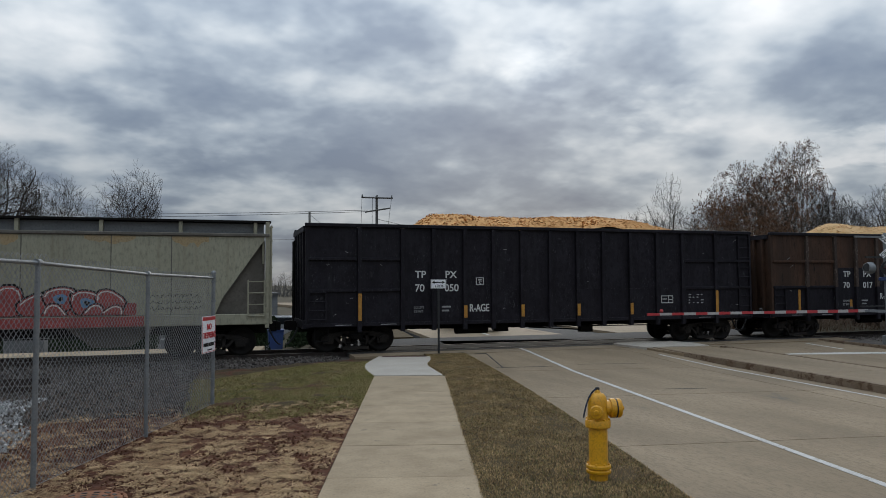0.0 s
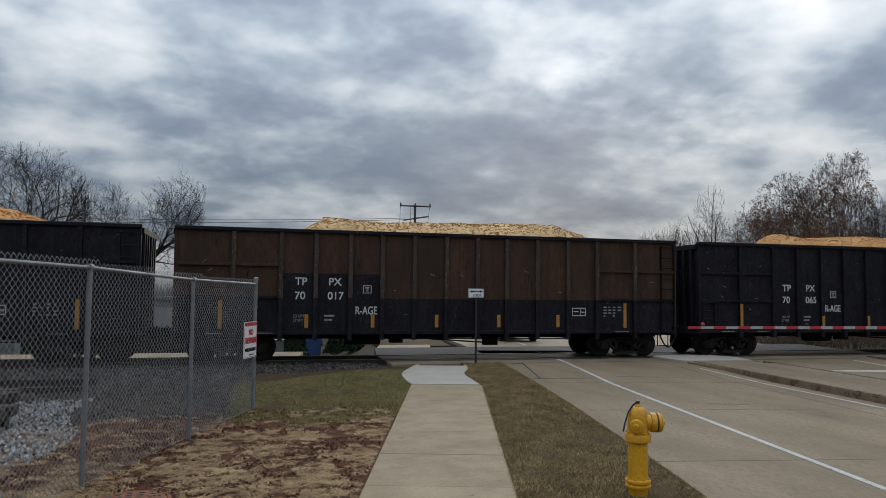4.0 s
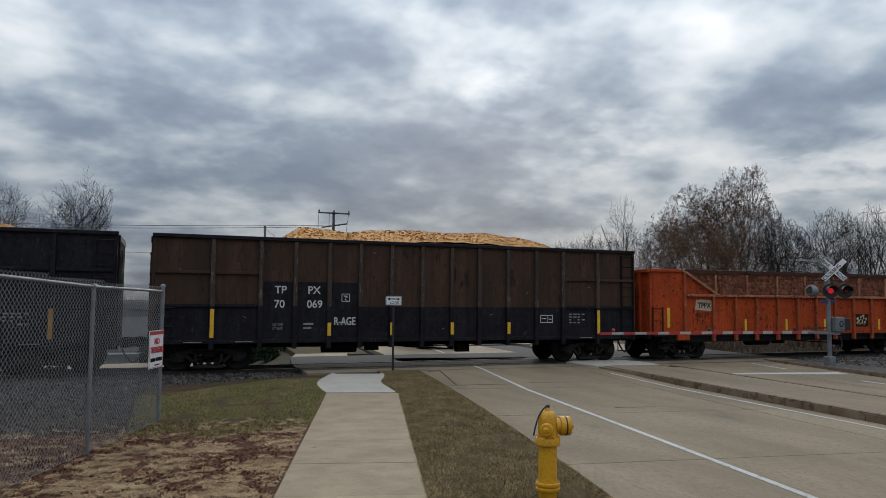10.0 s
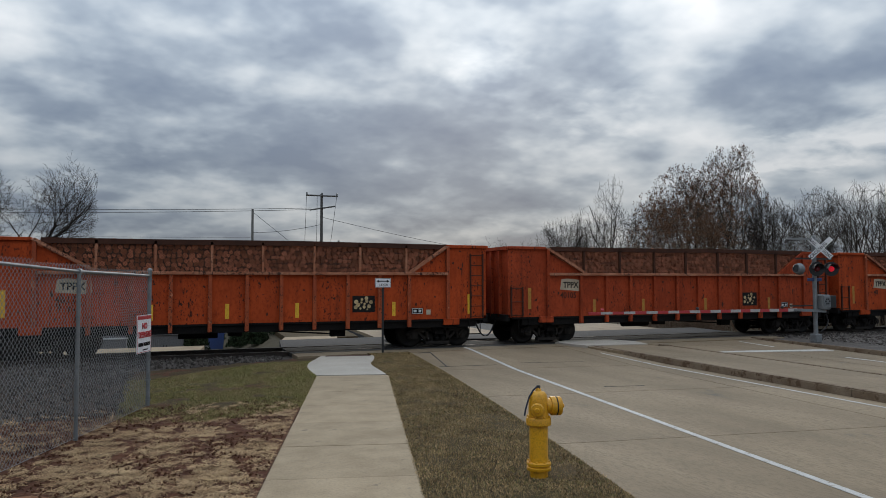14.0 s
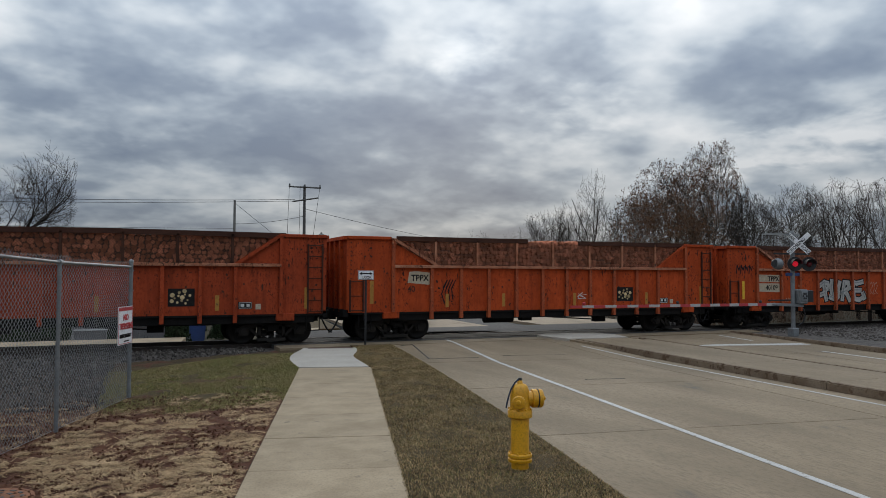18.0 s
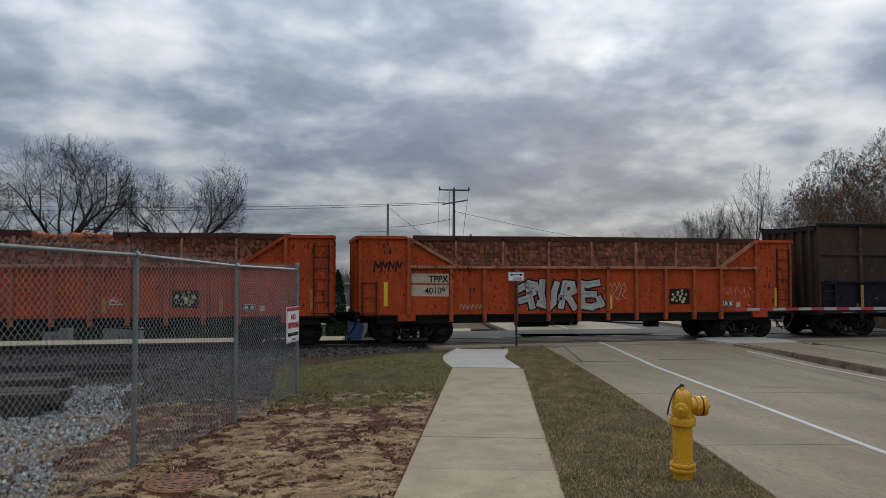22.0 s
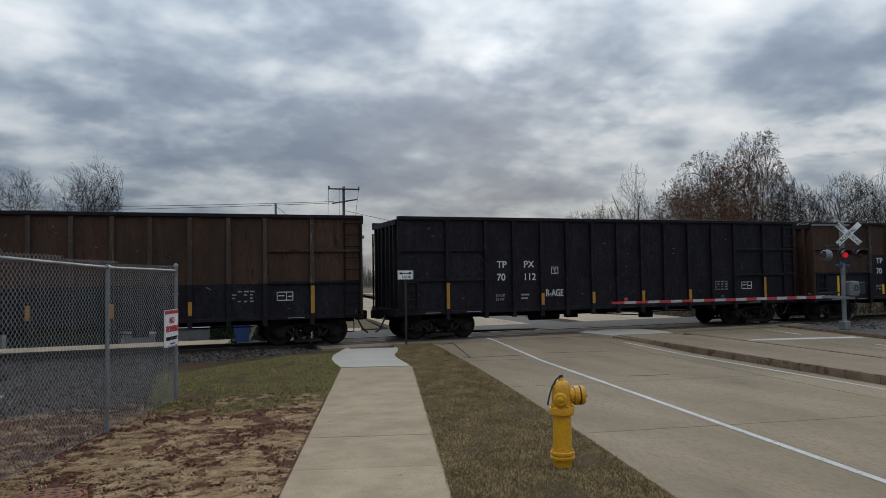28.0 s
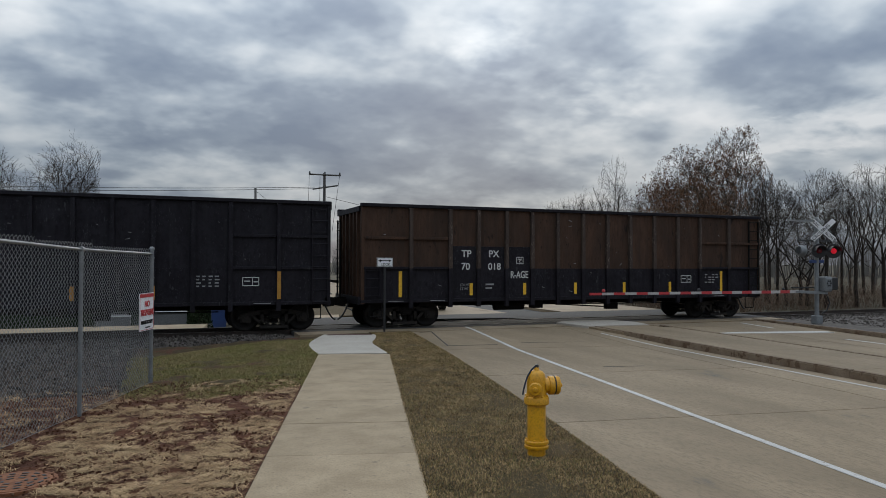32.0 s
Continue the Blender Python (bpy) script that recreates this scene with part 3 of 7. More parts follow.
def sheet(name, left, right, y0, y1, nx, ny, z, bumps, material, label):
    """A lawn or bed between two edge lines, with gentle bumps and a skirt."""
    verts, faces = [], []
    for j in range(ny + 1):
        y = y0 + (y1 - y0) * j / ny
        for i in range(nx + 1):
            x = left(y) + (right(y) - left(y)) * i / nx
            edge = min(1.0, 6.0 * min(i / nx, 1 - i / nx))
            h = z(x, y) + bumps * edge * (noise.noise((x * 1.3, y * 1.3, 0)) + 0.5 * noise.noise((x * 4, y * 4, 3)))
            verts.append((x, y, h))
    n = nx + 1
    faces = [(j * n + i, j * n + i + 1, (j + 1) * n + i + 1, (j + 1) * n + i) for j in range(ny) for i in range(nx)]
    rim = [i for i in range(n)] + [j * n + nx for j in range(1, ny + 1)] + [ny * n + i for i in range(nx - 1, -1, -1)] + [j * n for j in range(ny - 1, 0, -1)]
    base = len(verts)
    for k in rim:
        x, y, h = verts[k]
        verts.append((x, y, -0.33))
    for a in range(len(rim)):
        b = (a + 1) % len(rim)
        faces.append((rim[a], base + a, base + b, rim[b]))
    return structure(raw(name, verts, faces, material), label)


def yard_z(x, y):
    # a low swell of turf beside the track, and the yard falls a little behind the fence
    return 0.0 - 0.10 * min(1.0, max(0.0, (-1.0 - x) / 3.0))


def soil_bump(x, y):
    """Clods and ruts of dug-over soil."""
    return 0.035 * noise.noise((x * 1.3, y * 1.3, 0)) + 0.018 * noise.noise((x * 4, y * 4, 3)) + 0.022 * noise.noise((x * 6, y * 10, 1)) + 0.012 * noise.noise((x * 17, y * 22, 4))


def build_soil():
    """The dug-over yard: fine clods near the pavement, a coarse sheet behind the fence."""
    y0, y1, ny, coarse, fine = -6.0, 12.6, 330, 16, 190
    verts = []
    for j in range(ny + 1):
        y = y0 + (y1 - y0) * (j / ny if j < 60 else 60 / ny + (1 - 60 / ny) * (j - 60) / (ny - 60))
        edge = walk_l(y) - 0.01
        for i in range(coarse + fine + 1):
            x = -30 + 22.5 * i / coarse if i < coarse else -7.5 + (edge + 7.5) * (i - coarse) / fine
            calm = min(1.0, (edge - x) * 8.0)
            verts.append((x, y, yard_z(x, y) + calm * soil_bump(x, y)))
    n = coarse + fine + 1
    faces = [(j * n + i, j * n + i + 1, (j + 1) * n + i + 1, (j + 1) * n + i) for j in range(ny) for i in range(n - 1)]
    structure(raw("yard_soil", verts, faces, M["soil"]), "red-brown soil with scattered straw")


build_soil()
sheet("yard_back", lambda y: -30, lambda y: -0.55, 12.6, 19.3, 220, 60, lambda x, y: yard_z(x, y) - 0.04 * max(0, y - 17), 0.06, M["dark_soil"], "dark stony soil behind the fence")
sheet("turf", lambda y: -0.54, lambda y: left_edge(y) - 0.01, 12.6, 20.2, 90, 30, lambda x, y: yard_z(x, y) - 0.05 * max(0, y - 17) * max(0, min(1, (3.4 - x) / 3)), 0.04, M["thin_turf"], "thin greening turf beside the pavement")
sheet("verge", lambda y: right_edge(y) + 0.01, lambda y: kerb_x(y) + 0.02, -6, 21.1, 14, 110, lambda x, y: 0.0, 0.02, M["turf"], "dormant grass verge between pavement and kerb")

# pavement: cast slabs with open joints
def build_pavement():
    pav = structure(new("pavement"), "weathered concrete pavement in cast slabs")
    ys = [-5.6 + 1.505 * i for i in range(15)] + [16.3]
    for a, b in zip(ys, ys[1:]):
        tilt = -0.275
        wa, wb = (0.010 if abs(y - 9.45) < 0.1 else 0.003 for y in (a, b))      # one joint has opened

        def edge(y0):
            # joints run square to the pavement
            xl = walk_l(y0)
            yr = y0 + tilt * 1.55
            return (xl, y0), (walk_r(yr), yr)
        (l0, r0), (l1, r1) = edge(a + wa), edge(b - wb)
        part("slab", slab([l0, r0, r1, l1], -0.3, 0.004), M["concrete"], pav)
    pts_l, pts_r = [], []
    for i in range(17):
        y = 16.32 + 4.3 * i / 16
        pts_l.append((flare(y)[0], y))
        pts_r.append((flare(y - 0.42)[1], y - 0.42))
    part("flared_slab", slab(pts_l + pts_r[::-1], -0.3, 0.018), M["new_concrete"], pav, "newly cast pale concrete, flared at the middle")
    part("warning_panel", slab([(4.56, 20.36), (5.80, 20.06), (5.85, 20.26), (4.61, 20.56)], 0.0, 0.022), M["tactile"], pav, "brick-red tactile warning panel")


build_pavement()


# roads: concrete slabs, kerbs, a raised median, painted lines
def road_z(y):
    """The road climbs a little to the rails."""
    return float(np.interp(y, [16.6, 20.9, 27.0, 33.0], [ROAD_Z, -0.02, -0.02, -0.06]))


def build_road():
    road = structure(new("road"), "grey concrete roadway in large slabs")
    ys = [-8 + 4.3 * i for i in range(8)] + [26.6 + 4.6 * i for i in range(15)]
    ys = [y - 0.85 for y in ys]
    cols = [(lambda y: kerb_x(y) + 0.012, lambda y: line_x(y) + 0.06), (lambda y: line_x(y) + 0.06, lambda y: (line_x(y) + median_x(y)) / 2 + 1.2), (lambda y: (line_x(y) + median_x(y)) / 2 + 1.2, median_x),
            (median_far_x, lambda y: (median_far_x(y) + far_kerb_x(y)) / 2), (lambda y: (median_far_x(y) + far_kerb_x(y)) / 2, far_kerb_x)]
    for a, b in zip(ys, ys[1:]):
        if a > 21.5 and b < 26.5:
            continue
        for l, r in cols:
            w = 0.010
            def at(fn, y):
                x = fn(y)
                yy = y - 0.16 * (x - 8)
                return (fn(yy), yy)
            p = [at(l, a + w), at(r, a + w), at(r, b - w), at(l, b - w)]
            q = [(p[0][0] + w, p[0][1]), (p[1][0] - w, p[1][1]), (p[2][0] - w, p[2][1]), (p[3][0] + w, p[3][1])]
            sl = slab(q, -0.31, ROAD_Z)
            for v in sl.verts:
                if v.co.z > -0.2:
                    v.co.z = road_z(v.co.y)
            part("road_slab", sl, M["road_concrete"], road)
    edge_ys = [-8, 0, 6, 12, 18, 24, 30, 38, 46]
    part("joint_filler", slab([(kerb_x(y) + 0.02, y) for y in edge_ys] + [(far_kerb_x(y), y) for y in edge_ys[::-1]], -0.315, -0.165), M["asphalt"], road, "dark joint filler")
    # approach to the rails and the crossing surface
    part("crossing_panel", slab([(3.9, 20.98), (22.5, 20.98), (22.7, 21.93), (3.9, 21.93)], -0.31, -0.016), M["road_concrete"], road)
    part("crossing_panel", slab([(3.9, 21.94), (22.7, 21.94), (22.8, 22.52), (3.9, 22.52)], -0.31, -0.012), M["asphalt"], road, "dark crossing surface before the rails")
    part("crossing_panel", slab([(3.9, 22.70), (22.9, 22.70), (23.1, 23.96), (3.95, 23.96)], -0.31, -0.015), M["asphalt"], road, "dark crossing surface between the rails")
    part("crossing_panel", slab([(3.95, 24.14), (23.1, 24.14), (23.6, 27.4), (4.4, 27.4)], -0.9, -0.02), M["asphalt"], road, "dark crossing surface behind the rails")
    for a, b in (((7.5, 20.75), (7.9, 20.8)), ((7.9, 20.8), (7.2, 17.7)), ((7.0, 17.75), (8.6, 17.6)), ((9.4, 17.75), (11.2, 17.4)), ((9.0, 13.2), (9.9, 13.0))):
        d = Vector((b[0] - a[0], b[1] - a[1], 0))
        n = Vector((-d.y, d.x, 0)).normalized() * 0.016
        q = [(a[0] - n.x, a[1] - n.y), (b[0] - n.x, b[1] - n.y), (b[0] + n.x, b[1] + n.y), (a[0] + n.x, a[1] + n.y)]
        sl = slab(q, -0.2, 0.0)
        for v in sl.verts:
            v.co.z = road_z(v.co.y) + (0.004 if v.co.z > -0.1 else -0.05)
        part("sealed_crack", sl, M["asphalt"], road, "dark sealed crack")
    # white lines
    def stripe(name, pts, w, z):
        verts, faces = [], []
        for x, y in pts:
            verts += [(x - w / 2, y, road_z(y) + z), (x + w / 2, y, road_z(y) + z)]
        for i in range(len(pts) - 1):
            faces.append((2 * i, 2 * i + 1, 2 * i + 3, 2 * i + 2))
        bm = bmesh.new()
        vs = [bm.verts.new(v) for v in verts]
        fs = [bm.faces.new([vs[i] for i in f]) for f in faces]
        r = bmesh.ops.extrude_face_region(bm, geom=fs)
        bmesh.ops.translate(bm, verts=[g for g in r["geom"] if isinstance(g, bmesh.types.BMVert)], vec=(0, 0, 0.004))
        bmesh.ops.recalc_face_normals(bm, faces=bm.faces[:])
        part(name, bm, M["line"], road, "white painted line")
    stripe("edge_line", [(line_x(y), y) for y in (-6, 0, 6, 12, 16.6, 18.9, 20.9, 22.45)], 0.11, 0.002)
    stripe("median_line", [(median_x(y) - 0.45, y) for y in (0, 4, 8, 12, 16, 19)], 0.08, 0.002)
    stripe("lane_line", [(far_kerb_x(y) - 1.35, y) for y in (2, 9, 14, 16.6, 20.3)], 0.12, 0.002)
    part("stop_line", slab([(16.05, 17.95), (20.2, 16.9), (20.27, 17.35), (16.12, 18.35)], ROAD_Z - 0.02, ROAD_Z + 0.046), M["line"], road, "white painted stop line")
    for a in (28.0, 36.0, 44.0):
        stripe("edge_line", [(line_x(y) + 0.3, y) for y in (a, a + 7)], 0.12, 0.002)


build_road()


def build_kerbs():
    def kerb(name, fn, w, y0, y1, z, step, label, lo=-0.32):
        k = structure(new(name), label)
        y = y0
        while y < y1 - 0.1:
            e = min(y + step, y1)
            pts = [(fn(y + 0.006), y + 0.006), (fn(y + 0.006) + w, y + 0.006), (fn(e - 0.006) + w, e - 0.006), (fn(e - 0.006), e - 0.006)]
            bm = slab(pts, lo, z)
            bmesh.ops.bevel(bm, geom=[ed for ed in bm.edges if all(v.co.z > z - 0.01 for v in ed.verts)], offset=0.025, segments=2, affect="EDGES")
            part("kerb_stone", bm, M["kerb"], k)
            y = e
        return k
    kerb("kerb", lambda y: kerb_x(y) - 0.13, 0.14, -6, 20.6, -0.03, 3.0, "concrete kerb beside the grass verge")
    kerb("median_kerb", median_x, 0.17, -2, 20.2, 0.035, 3.05, "dirt-stained concrete kerb of the median")
    kerb("median_kerb_back", lambda y: median_far_x(y) - 0.17, 0.17, -2, 20.0, 0.03, 3.05, "concrete kerb of the median")
    kerb("far_kerb", far_kerb_x, 0.18, -2, 21.3, 0.02, 3.4, "concrete kerb beside the crossing signal")
    med = structure(new("median"), "raised concrete median")
    y = -2.0
    while y < 17.4:
        part("median_slab", slab([(median_x(y) + 0.176, y + 0.006), (median_far_x(y) - 0.176, y + 0.006), (median_far_x(y + 3.05) - 0.176, y + 3.044), (median_x(y + 3.05) + 0.176, y + 3.044)], -0.3, 0.022), M["road_concrete"], med)
        y += 3.05
    part("median_nose", slab([(13.15, 20.25), (13.0, 21.0), (12.95, 21.9), (13.5, 22.35), (14.6, 22.35), (15.4, 22.1), (15.7, 21.2), (15.45, 20.1)], -0.3, 0.045), M["new_concrete"], med, "pale newly cast nose of the median")
    part("median_slab", slab([(median_x(16.35) + 0.18, 16.36), (median_far_x(16.35) - 0.18, 16.36), (15.45, 20.09), (13.2, 20.24)], -0.3, 0.018), M["road_concrete"], med)
    # gravel strip behind the far kerb
    sheet("signal_bed", lambda y: far_kerb_x(y) + 0.19, lambda y: 60, 6, 21.5, 40, 20, lambda x, y: -0.05, 0.03, M["ballast"], "gravel bed beside the track")


build_kerbs()


# ---- track ----
def build_track():
    prof = [(-2.6, -0.32), (-1.7, -0.14), (1.7, -0.14), (2.9, -0.45)]
    for x0, x1, nm in ((-90, 3.9, "track_bed"), (23.0, 150, "track_bed_east")):
        verts, faces = [], []
        nseg = int((x1 - x0) / 0.7)
        ys = [-2.7 + 0.2 * i for i in range(29)]
        for i in range(nseg + 1):
            x = x0 + (x1 - x0) * i / nseg
            for dy in ys:
                z = float(np.interp(dy, [p[0] for p in prof], [p[1] for p in prof]))
                verts.append((x, TRACK + dy, z + 0.03 * noise.noise((x * 2, dy * 2, 1))))
        n = len(ys)
        faces = [(i * n + j, (i + 1) * n + j, (i + 1) * n + j + 1, i * n + j + 1) for i in range(nseg) for j in range(n - 1)]
        structure(raw(nm, verts, faces, M["ballast"]), "grey ballast bed of the track")
    track = tagged(thing("railway_track", "dark steel rails on timber ties", "railway track"), kind="structure")
    for dy in (-0.7525, 0.7525):
        prof = [(-0.07, -0.17), (0.07, -0.17), (0.07, -0.155), (0.012, -0.135), (0.012, -0.045), (0.036, -0.035), (0.036, 0.0), (-0.036, 0.0), (-0.036, -0.035), (-0.012, -0.045), (-0.012, -0.135), (-0.07, -0.155)]
        bm = bmesh.new()
        a = [bm.verts.new((-90, TRACK + dy + y, z)) for y, z in prof]
        b = [bm.verts.new((150, TRACK + dy + y, z)) for y, z in prof]
        for i in range(len(prof)):
            j = (i + 1) % len(prof)
            bm.faces.new((a[i], b[i], b[j], a[j]))
        bmesh.ops.recalc_face_normals(bm, faces=bm.faces[:])
        part("rail", bm, M["rail"], track)
    tie = box(-0.11, 0.11, -1.28, 1.28, -0.30, -0.165, None, 0.012)
    first = part("tie", tie, M["tie"], track)
    x = -30.0
    first.matrix_basis = pose(x, TRACK, 0)
    while x < 75:
        x += 0.52
        if not (3.7 < x < 23.3):
            share("tie", first.data, track, pose(x, TRACK + random.uniform(-0.03, 0.03), 0, 0, 0, random.uniform(-1, 1)))


build_track()


def stones(name, region, count, size, material, label, zfn, rng):
    """Many small broken stones in one object."""
    verts, faces = [], []
    base = [(-1, -1, -0.6), (1, -0.8, -0.7), (0.9, 1, -0.6), (-0.8, 0.9, -0.7), (-0.6, -0.5, 0.7), (0.7, -0.6, 0.6), (0.5, 0.7, 0.8), (-0.7, 0.6, 0.55)]
    quads = [(0, 3, 2, 1), (4, 5, 6, 7), (0, 1, 5, 4), (1, 2, 6, 5), (2, 3, 7, 6), (3, 0, 4, 7)]
    for _ in range(count):
        x, y = region(rng)
        s = size * rng.uniform(0.55, 1.35)
        m = Euler((rng.uniform(0, 6), rng.uniform(0, 6), rng.uniform(0, 6))).to_matrix()
        k = len(verts)
        c = Vector((x, y, zfn(x, y) + s * 0.3))
        sx, sy, sz = s * rng.uniform(0.7, 1.2), s * rng.uniform(0.6, 1.1), s * rng.uniform(0.5, 0.9)
        for p in base:
            verts.append(c + m @ Vector((p[0] * sx, p[1] * sy, p[2] * sz)) * 0.5)
        faces += [tuple(k + i for i in q) for q in quads]
    return tagged(raw(name, verts, faces, material), label, "gravel", "", "stuff")


rng = random.Random(5)


def ballast_z(x, y):
    return float(np.interp(y - TRACK, [-6.5, -2.6, -1.7, 1.7], [-0.10, -0.26, -0.13, -0.13]))


def ballast_near(r):
    while True:
        x, y = r.uniform(-16, 3.6), r.uniform(16.4, 22.5)
        if y > 16.4 + max(0.0, (x + 0.0)) * 1.32 + 0.7 * noise.noise((x, y, 0)):
            return x, y


stones("ballast_stones", ballast_near, 9000, 0.075, M["ballast"], "broken grey ballast stones beside the track", ballast_z, rng)
stones("yard_stones", lambda r: (r.uniform(-14, -0.4), 19.0 - 6.4 * r.random() ** 1.5), 7000, 0.06, M["ballast"], "scattered dark stones in the soil behind the fence", lambda x, y: yard_z(x, y) - 0.04 * max(0, y - 17), rng)
stones("ballast_stones_east", lambda r: (r.uniform(22.9, 42), r.uniform(16.6, 22.4)), 6500, 0.075, M["ballast"], "broken grey ballast stones beside the track", lambda x, y: -0.08, rng)


# ---- the train ----
def train_at(t):
    """Where the leading gondola's head end stands, in metres along the track; the train slows as it goes."""
    s = t / 32.0
    return 2.530 - 175.983 * s + 13.001 * s ** 2 - 5.167 * s ** 3 + 7.476 * s ** 4



WHEEL_R = 0.42
LB, LO = 16.10, 14.62
PLACES = (0.0, 16.96, 33.92, 50.89, 67.84, 83.39, 98.76, 114.25, 129.81, 147.02, 164.05)     # where each wagon starts, from the first gondola
ROLLING = []            # wheelsets, each with its place on its truck
WAGONS = []             # wagons, each with its place in the train
MESHES = {}


def once(key, make, material):
    if key not in MESHES:
        me = bpy.data.meshes.new(key)
        bm = make()
        bm.to_mesh(me)
        bm.free()
        me.materials.append(material)
        MESHES[key] = me
    return MESHES[key]


def wheelset_bm():
    bm = bmesh.new()
    for s in (-1, 1):
        m = pose(0, s * 0.7525, 0, 90 * s, 0, 0)
        lathe([(0.05, -0.07), (0.10, -0.075), (0.13, -0.03), (0.30, -0.015), (0.345, -0.05), (0.42, -0.05), (0.425, 0.03), (0.45, 0.045), (0.45, 0.07), (0.34, 0.07), (0.30, 0.03), (0.12, 0.03), (0.09, 0.07), (0.05, 0.07)], 28, bm, m)
        for k in range(3):
            a = k * 2.0944
            tube((0.2 * math.cos(a), s * 0.775, 0.2 * math.sin(a)), (0.2 * math.cos(a), s * 0.80, 0.2 * math.sin(a)), 0.035, n=6, bm=bm)
    tube((0, -1.0, 0), (0, 1.0, 0), 0.075, n=10, bm=bm)
    return bm


def side_frame_bm():
    """A cast truck side: arched top, dropped spring seat and two jaws, with open windows."""
    bm = bmesh.new()
    top = [(-1.06, 0.50), (-0.78, 0.60), (-0.32, 0.66), (0.32, 0.66), (0.78, 0.60), (1.06, 0.50)]
    for a, b in zip(top, top[1:]):
        prism([(a[0], a[1] - 0.13), (b[0], b[1] - 0.13), b, a], -0.07, 0.07, bm)
    for s in (-1, 1):
        prism([(s * 0.60, 0.50), (s * 0.72, 0.50), (s * 0.36, 0.16), (s * 0.24, 0.16)], -0.07, 0.07, bm)
        prism([(s * 0.70, 0.28), (s * 0.98, 0.28), (s * 1.02, 0.50), (s * 0.66, 0.50)], -0.10, 0.09, bm)
        tube((s * 0.85, -0.17, 0.40), (s * 0.85, -0.09, 0.40), 0.115, n=14, bm=bm)
        tube((s * 0.85, -0.20, 0.40), (s * 0.85, -0.17, 0.40), 0.06, n=8, bm=bm)
        box(s * 0.36 - 0.05, s * 0.36 + 0.05, -0.07, 0.07, 0.14, 0.60, bm)
    box(-0.42, 0.42, -0.11, 0.11, 0.10, 0.19, bm)
    return bm


def springs_bm():
    bm = bmesh.new()
    for x in (-0.22, 0.0, 0.22):
        for k in range(6):
            lathe([(0.06, 0), (0.092, 0.008), (0.092, 0.026), (0.06, 0.034)], 10, bm, pose(x, -0.02, 0.195 + k * 0.042))
    return bm


def bolster_bm():
    bm = box(-0.20, 0.20, -1.18, 1.18, 0.46, 0.62)
    box(-0.14, 0.14, -1.24, -1.10, 0.42, 0.56, bm)
    box(-0.45, 0.45, -0.5, 0.5, 0.58, 0.72, bm)
    for x in (-0.5, 0.5):
        box(x - 0.05, x + 0.05, -0.8, 0.8, 0.30, 0.40, bm)
    return bm


def truck(wagon, x):
    t = new("truck")
    t.parent = wagon
    t.matrix_basis = pose(x, 0, 0)
    share("side_frame", once("side_frame", side_frame_bm, M["truck_frame"]), t, pose(0, -1.0, 0))
    share("side_frame", MESHES["side_frame"], t, pose(0, 1.0, 0, 0, 0, 180))
    for y in (-1.0, 1.0):
        share("spring_set", once("springs", springs_bm, M["wheel"]), t, pose(0, y, 0))["kind"] = "stuff"
    share("bolster", once("bolster", bolster_bm, M["under"]), t, pose(0, 0, 0))
    for dx in (-0.85, 0.85):
        w = share("wheelset", once("wheelset", wheelset_bm, M["wheel"]), t, pose(dx, 0, WHEEL_R), "dark steel wheels on one axle")
        ROLLING.append((w, dx))
    return t


def coupler_bm():
    bm = box(-0.55, 0.12, -0.09, 0.09, 0.72, 0.90)
    prism([(0.10, 0.66), (0.30, 0.66), (0.44, 0.72), (0.44, 0.95), (0.28, 0.98), (0.10, 0.95)], -0.14, 0.10, bm)
    box(0.28, 0.45, -0.20, -0.02, 0.68, 0.96, bm, 0.03)
    return bm


def hose_bm(s=1):
    """Half of the hanging loop of an air hose; the next wagon carries the other half."""
    bm = bmesh.new()
    pts = [(s * (0.08 + 0.351 * (1 - math.cos(k / 10 * 1.5708)) ** 0.6), -0.34, 0.78 - 0.52 * math.sin(k / 10 * 1.5708)) for k in range(11)]
    for a, b in zip(pts, pts[1:]):
        tube(a, b, 0.028, n=6, bm=bm, cap=False)
    bmesh.ops.remove_doubles(bm, verts=bm.verts[:], dist=0.016)
    return bm


def running_gear(wagon, length, sill):
    truck(wagon, 1.62)
    truck(wagon, length - 1.62)
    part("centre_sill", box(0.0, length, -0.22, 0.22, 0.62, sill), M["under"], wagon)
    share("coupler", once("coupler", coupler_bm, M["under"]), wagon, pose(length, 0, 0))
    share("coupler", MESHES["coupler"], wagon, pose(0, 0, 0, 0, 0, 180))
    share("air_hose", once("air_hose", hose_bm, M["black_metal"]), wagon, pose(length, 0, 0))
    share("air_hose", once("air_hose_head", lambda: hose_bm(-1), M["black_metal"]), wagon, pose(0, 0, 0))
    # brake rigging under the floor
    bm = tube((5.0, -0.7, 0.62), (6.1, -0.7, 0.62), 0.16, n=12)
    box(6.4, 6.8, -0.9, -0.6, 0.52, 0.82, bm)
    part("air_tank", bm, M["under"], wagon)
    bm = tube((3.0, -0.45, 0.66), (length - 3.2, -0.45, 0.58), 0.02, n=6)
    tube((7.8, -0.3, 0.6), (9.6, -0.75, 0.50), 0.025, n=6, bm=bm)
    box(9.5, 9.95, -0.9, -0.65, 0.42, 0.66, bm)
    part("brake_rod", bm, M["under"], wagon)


POSTS = [1.64, 2.99, 4.0, 5.03, 6.0, 7.0, 8.02, 9.03, 10.0, 11.05, 12.11, 13.14, 14.52]
SIDE = -1.55
TOP = 3.95


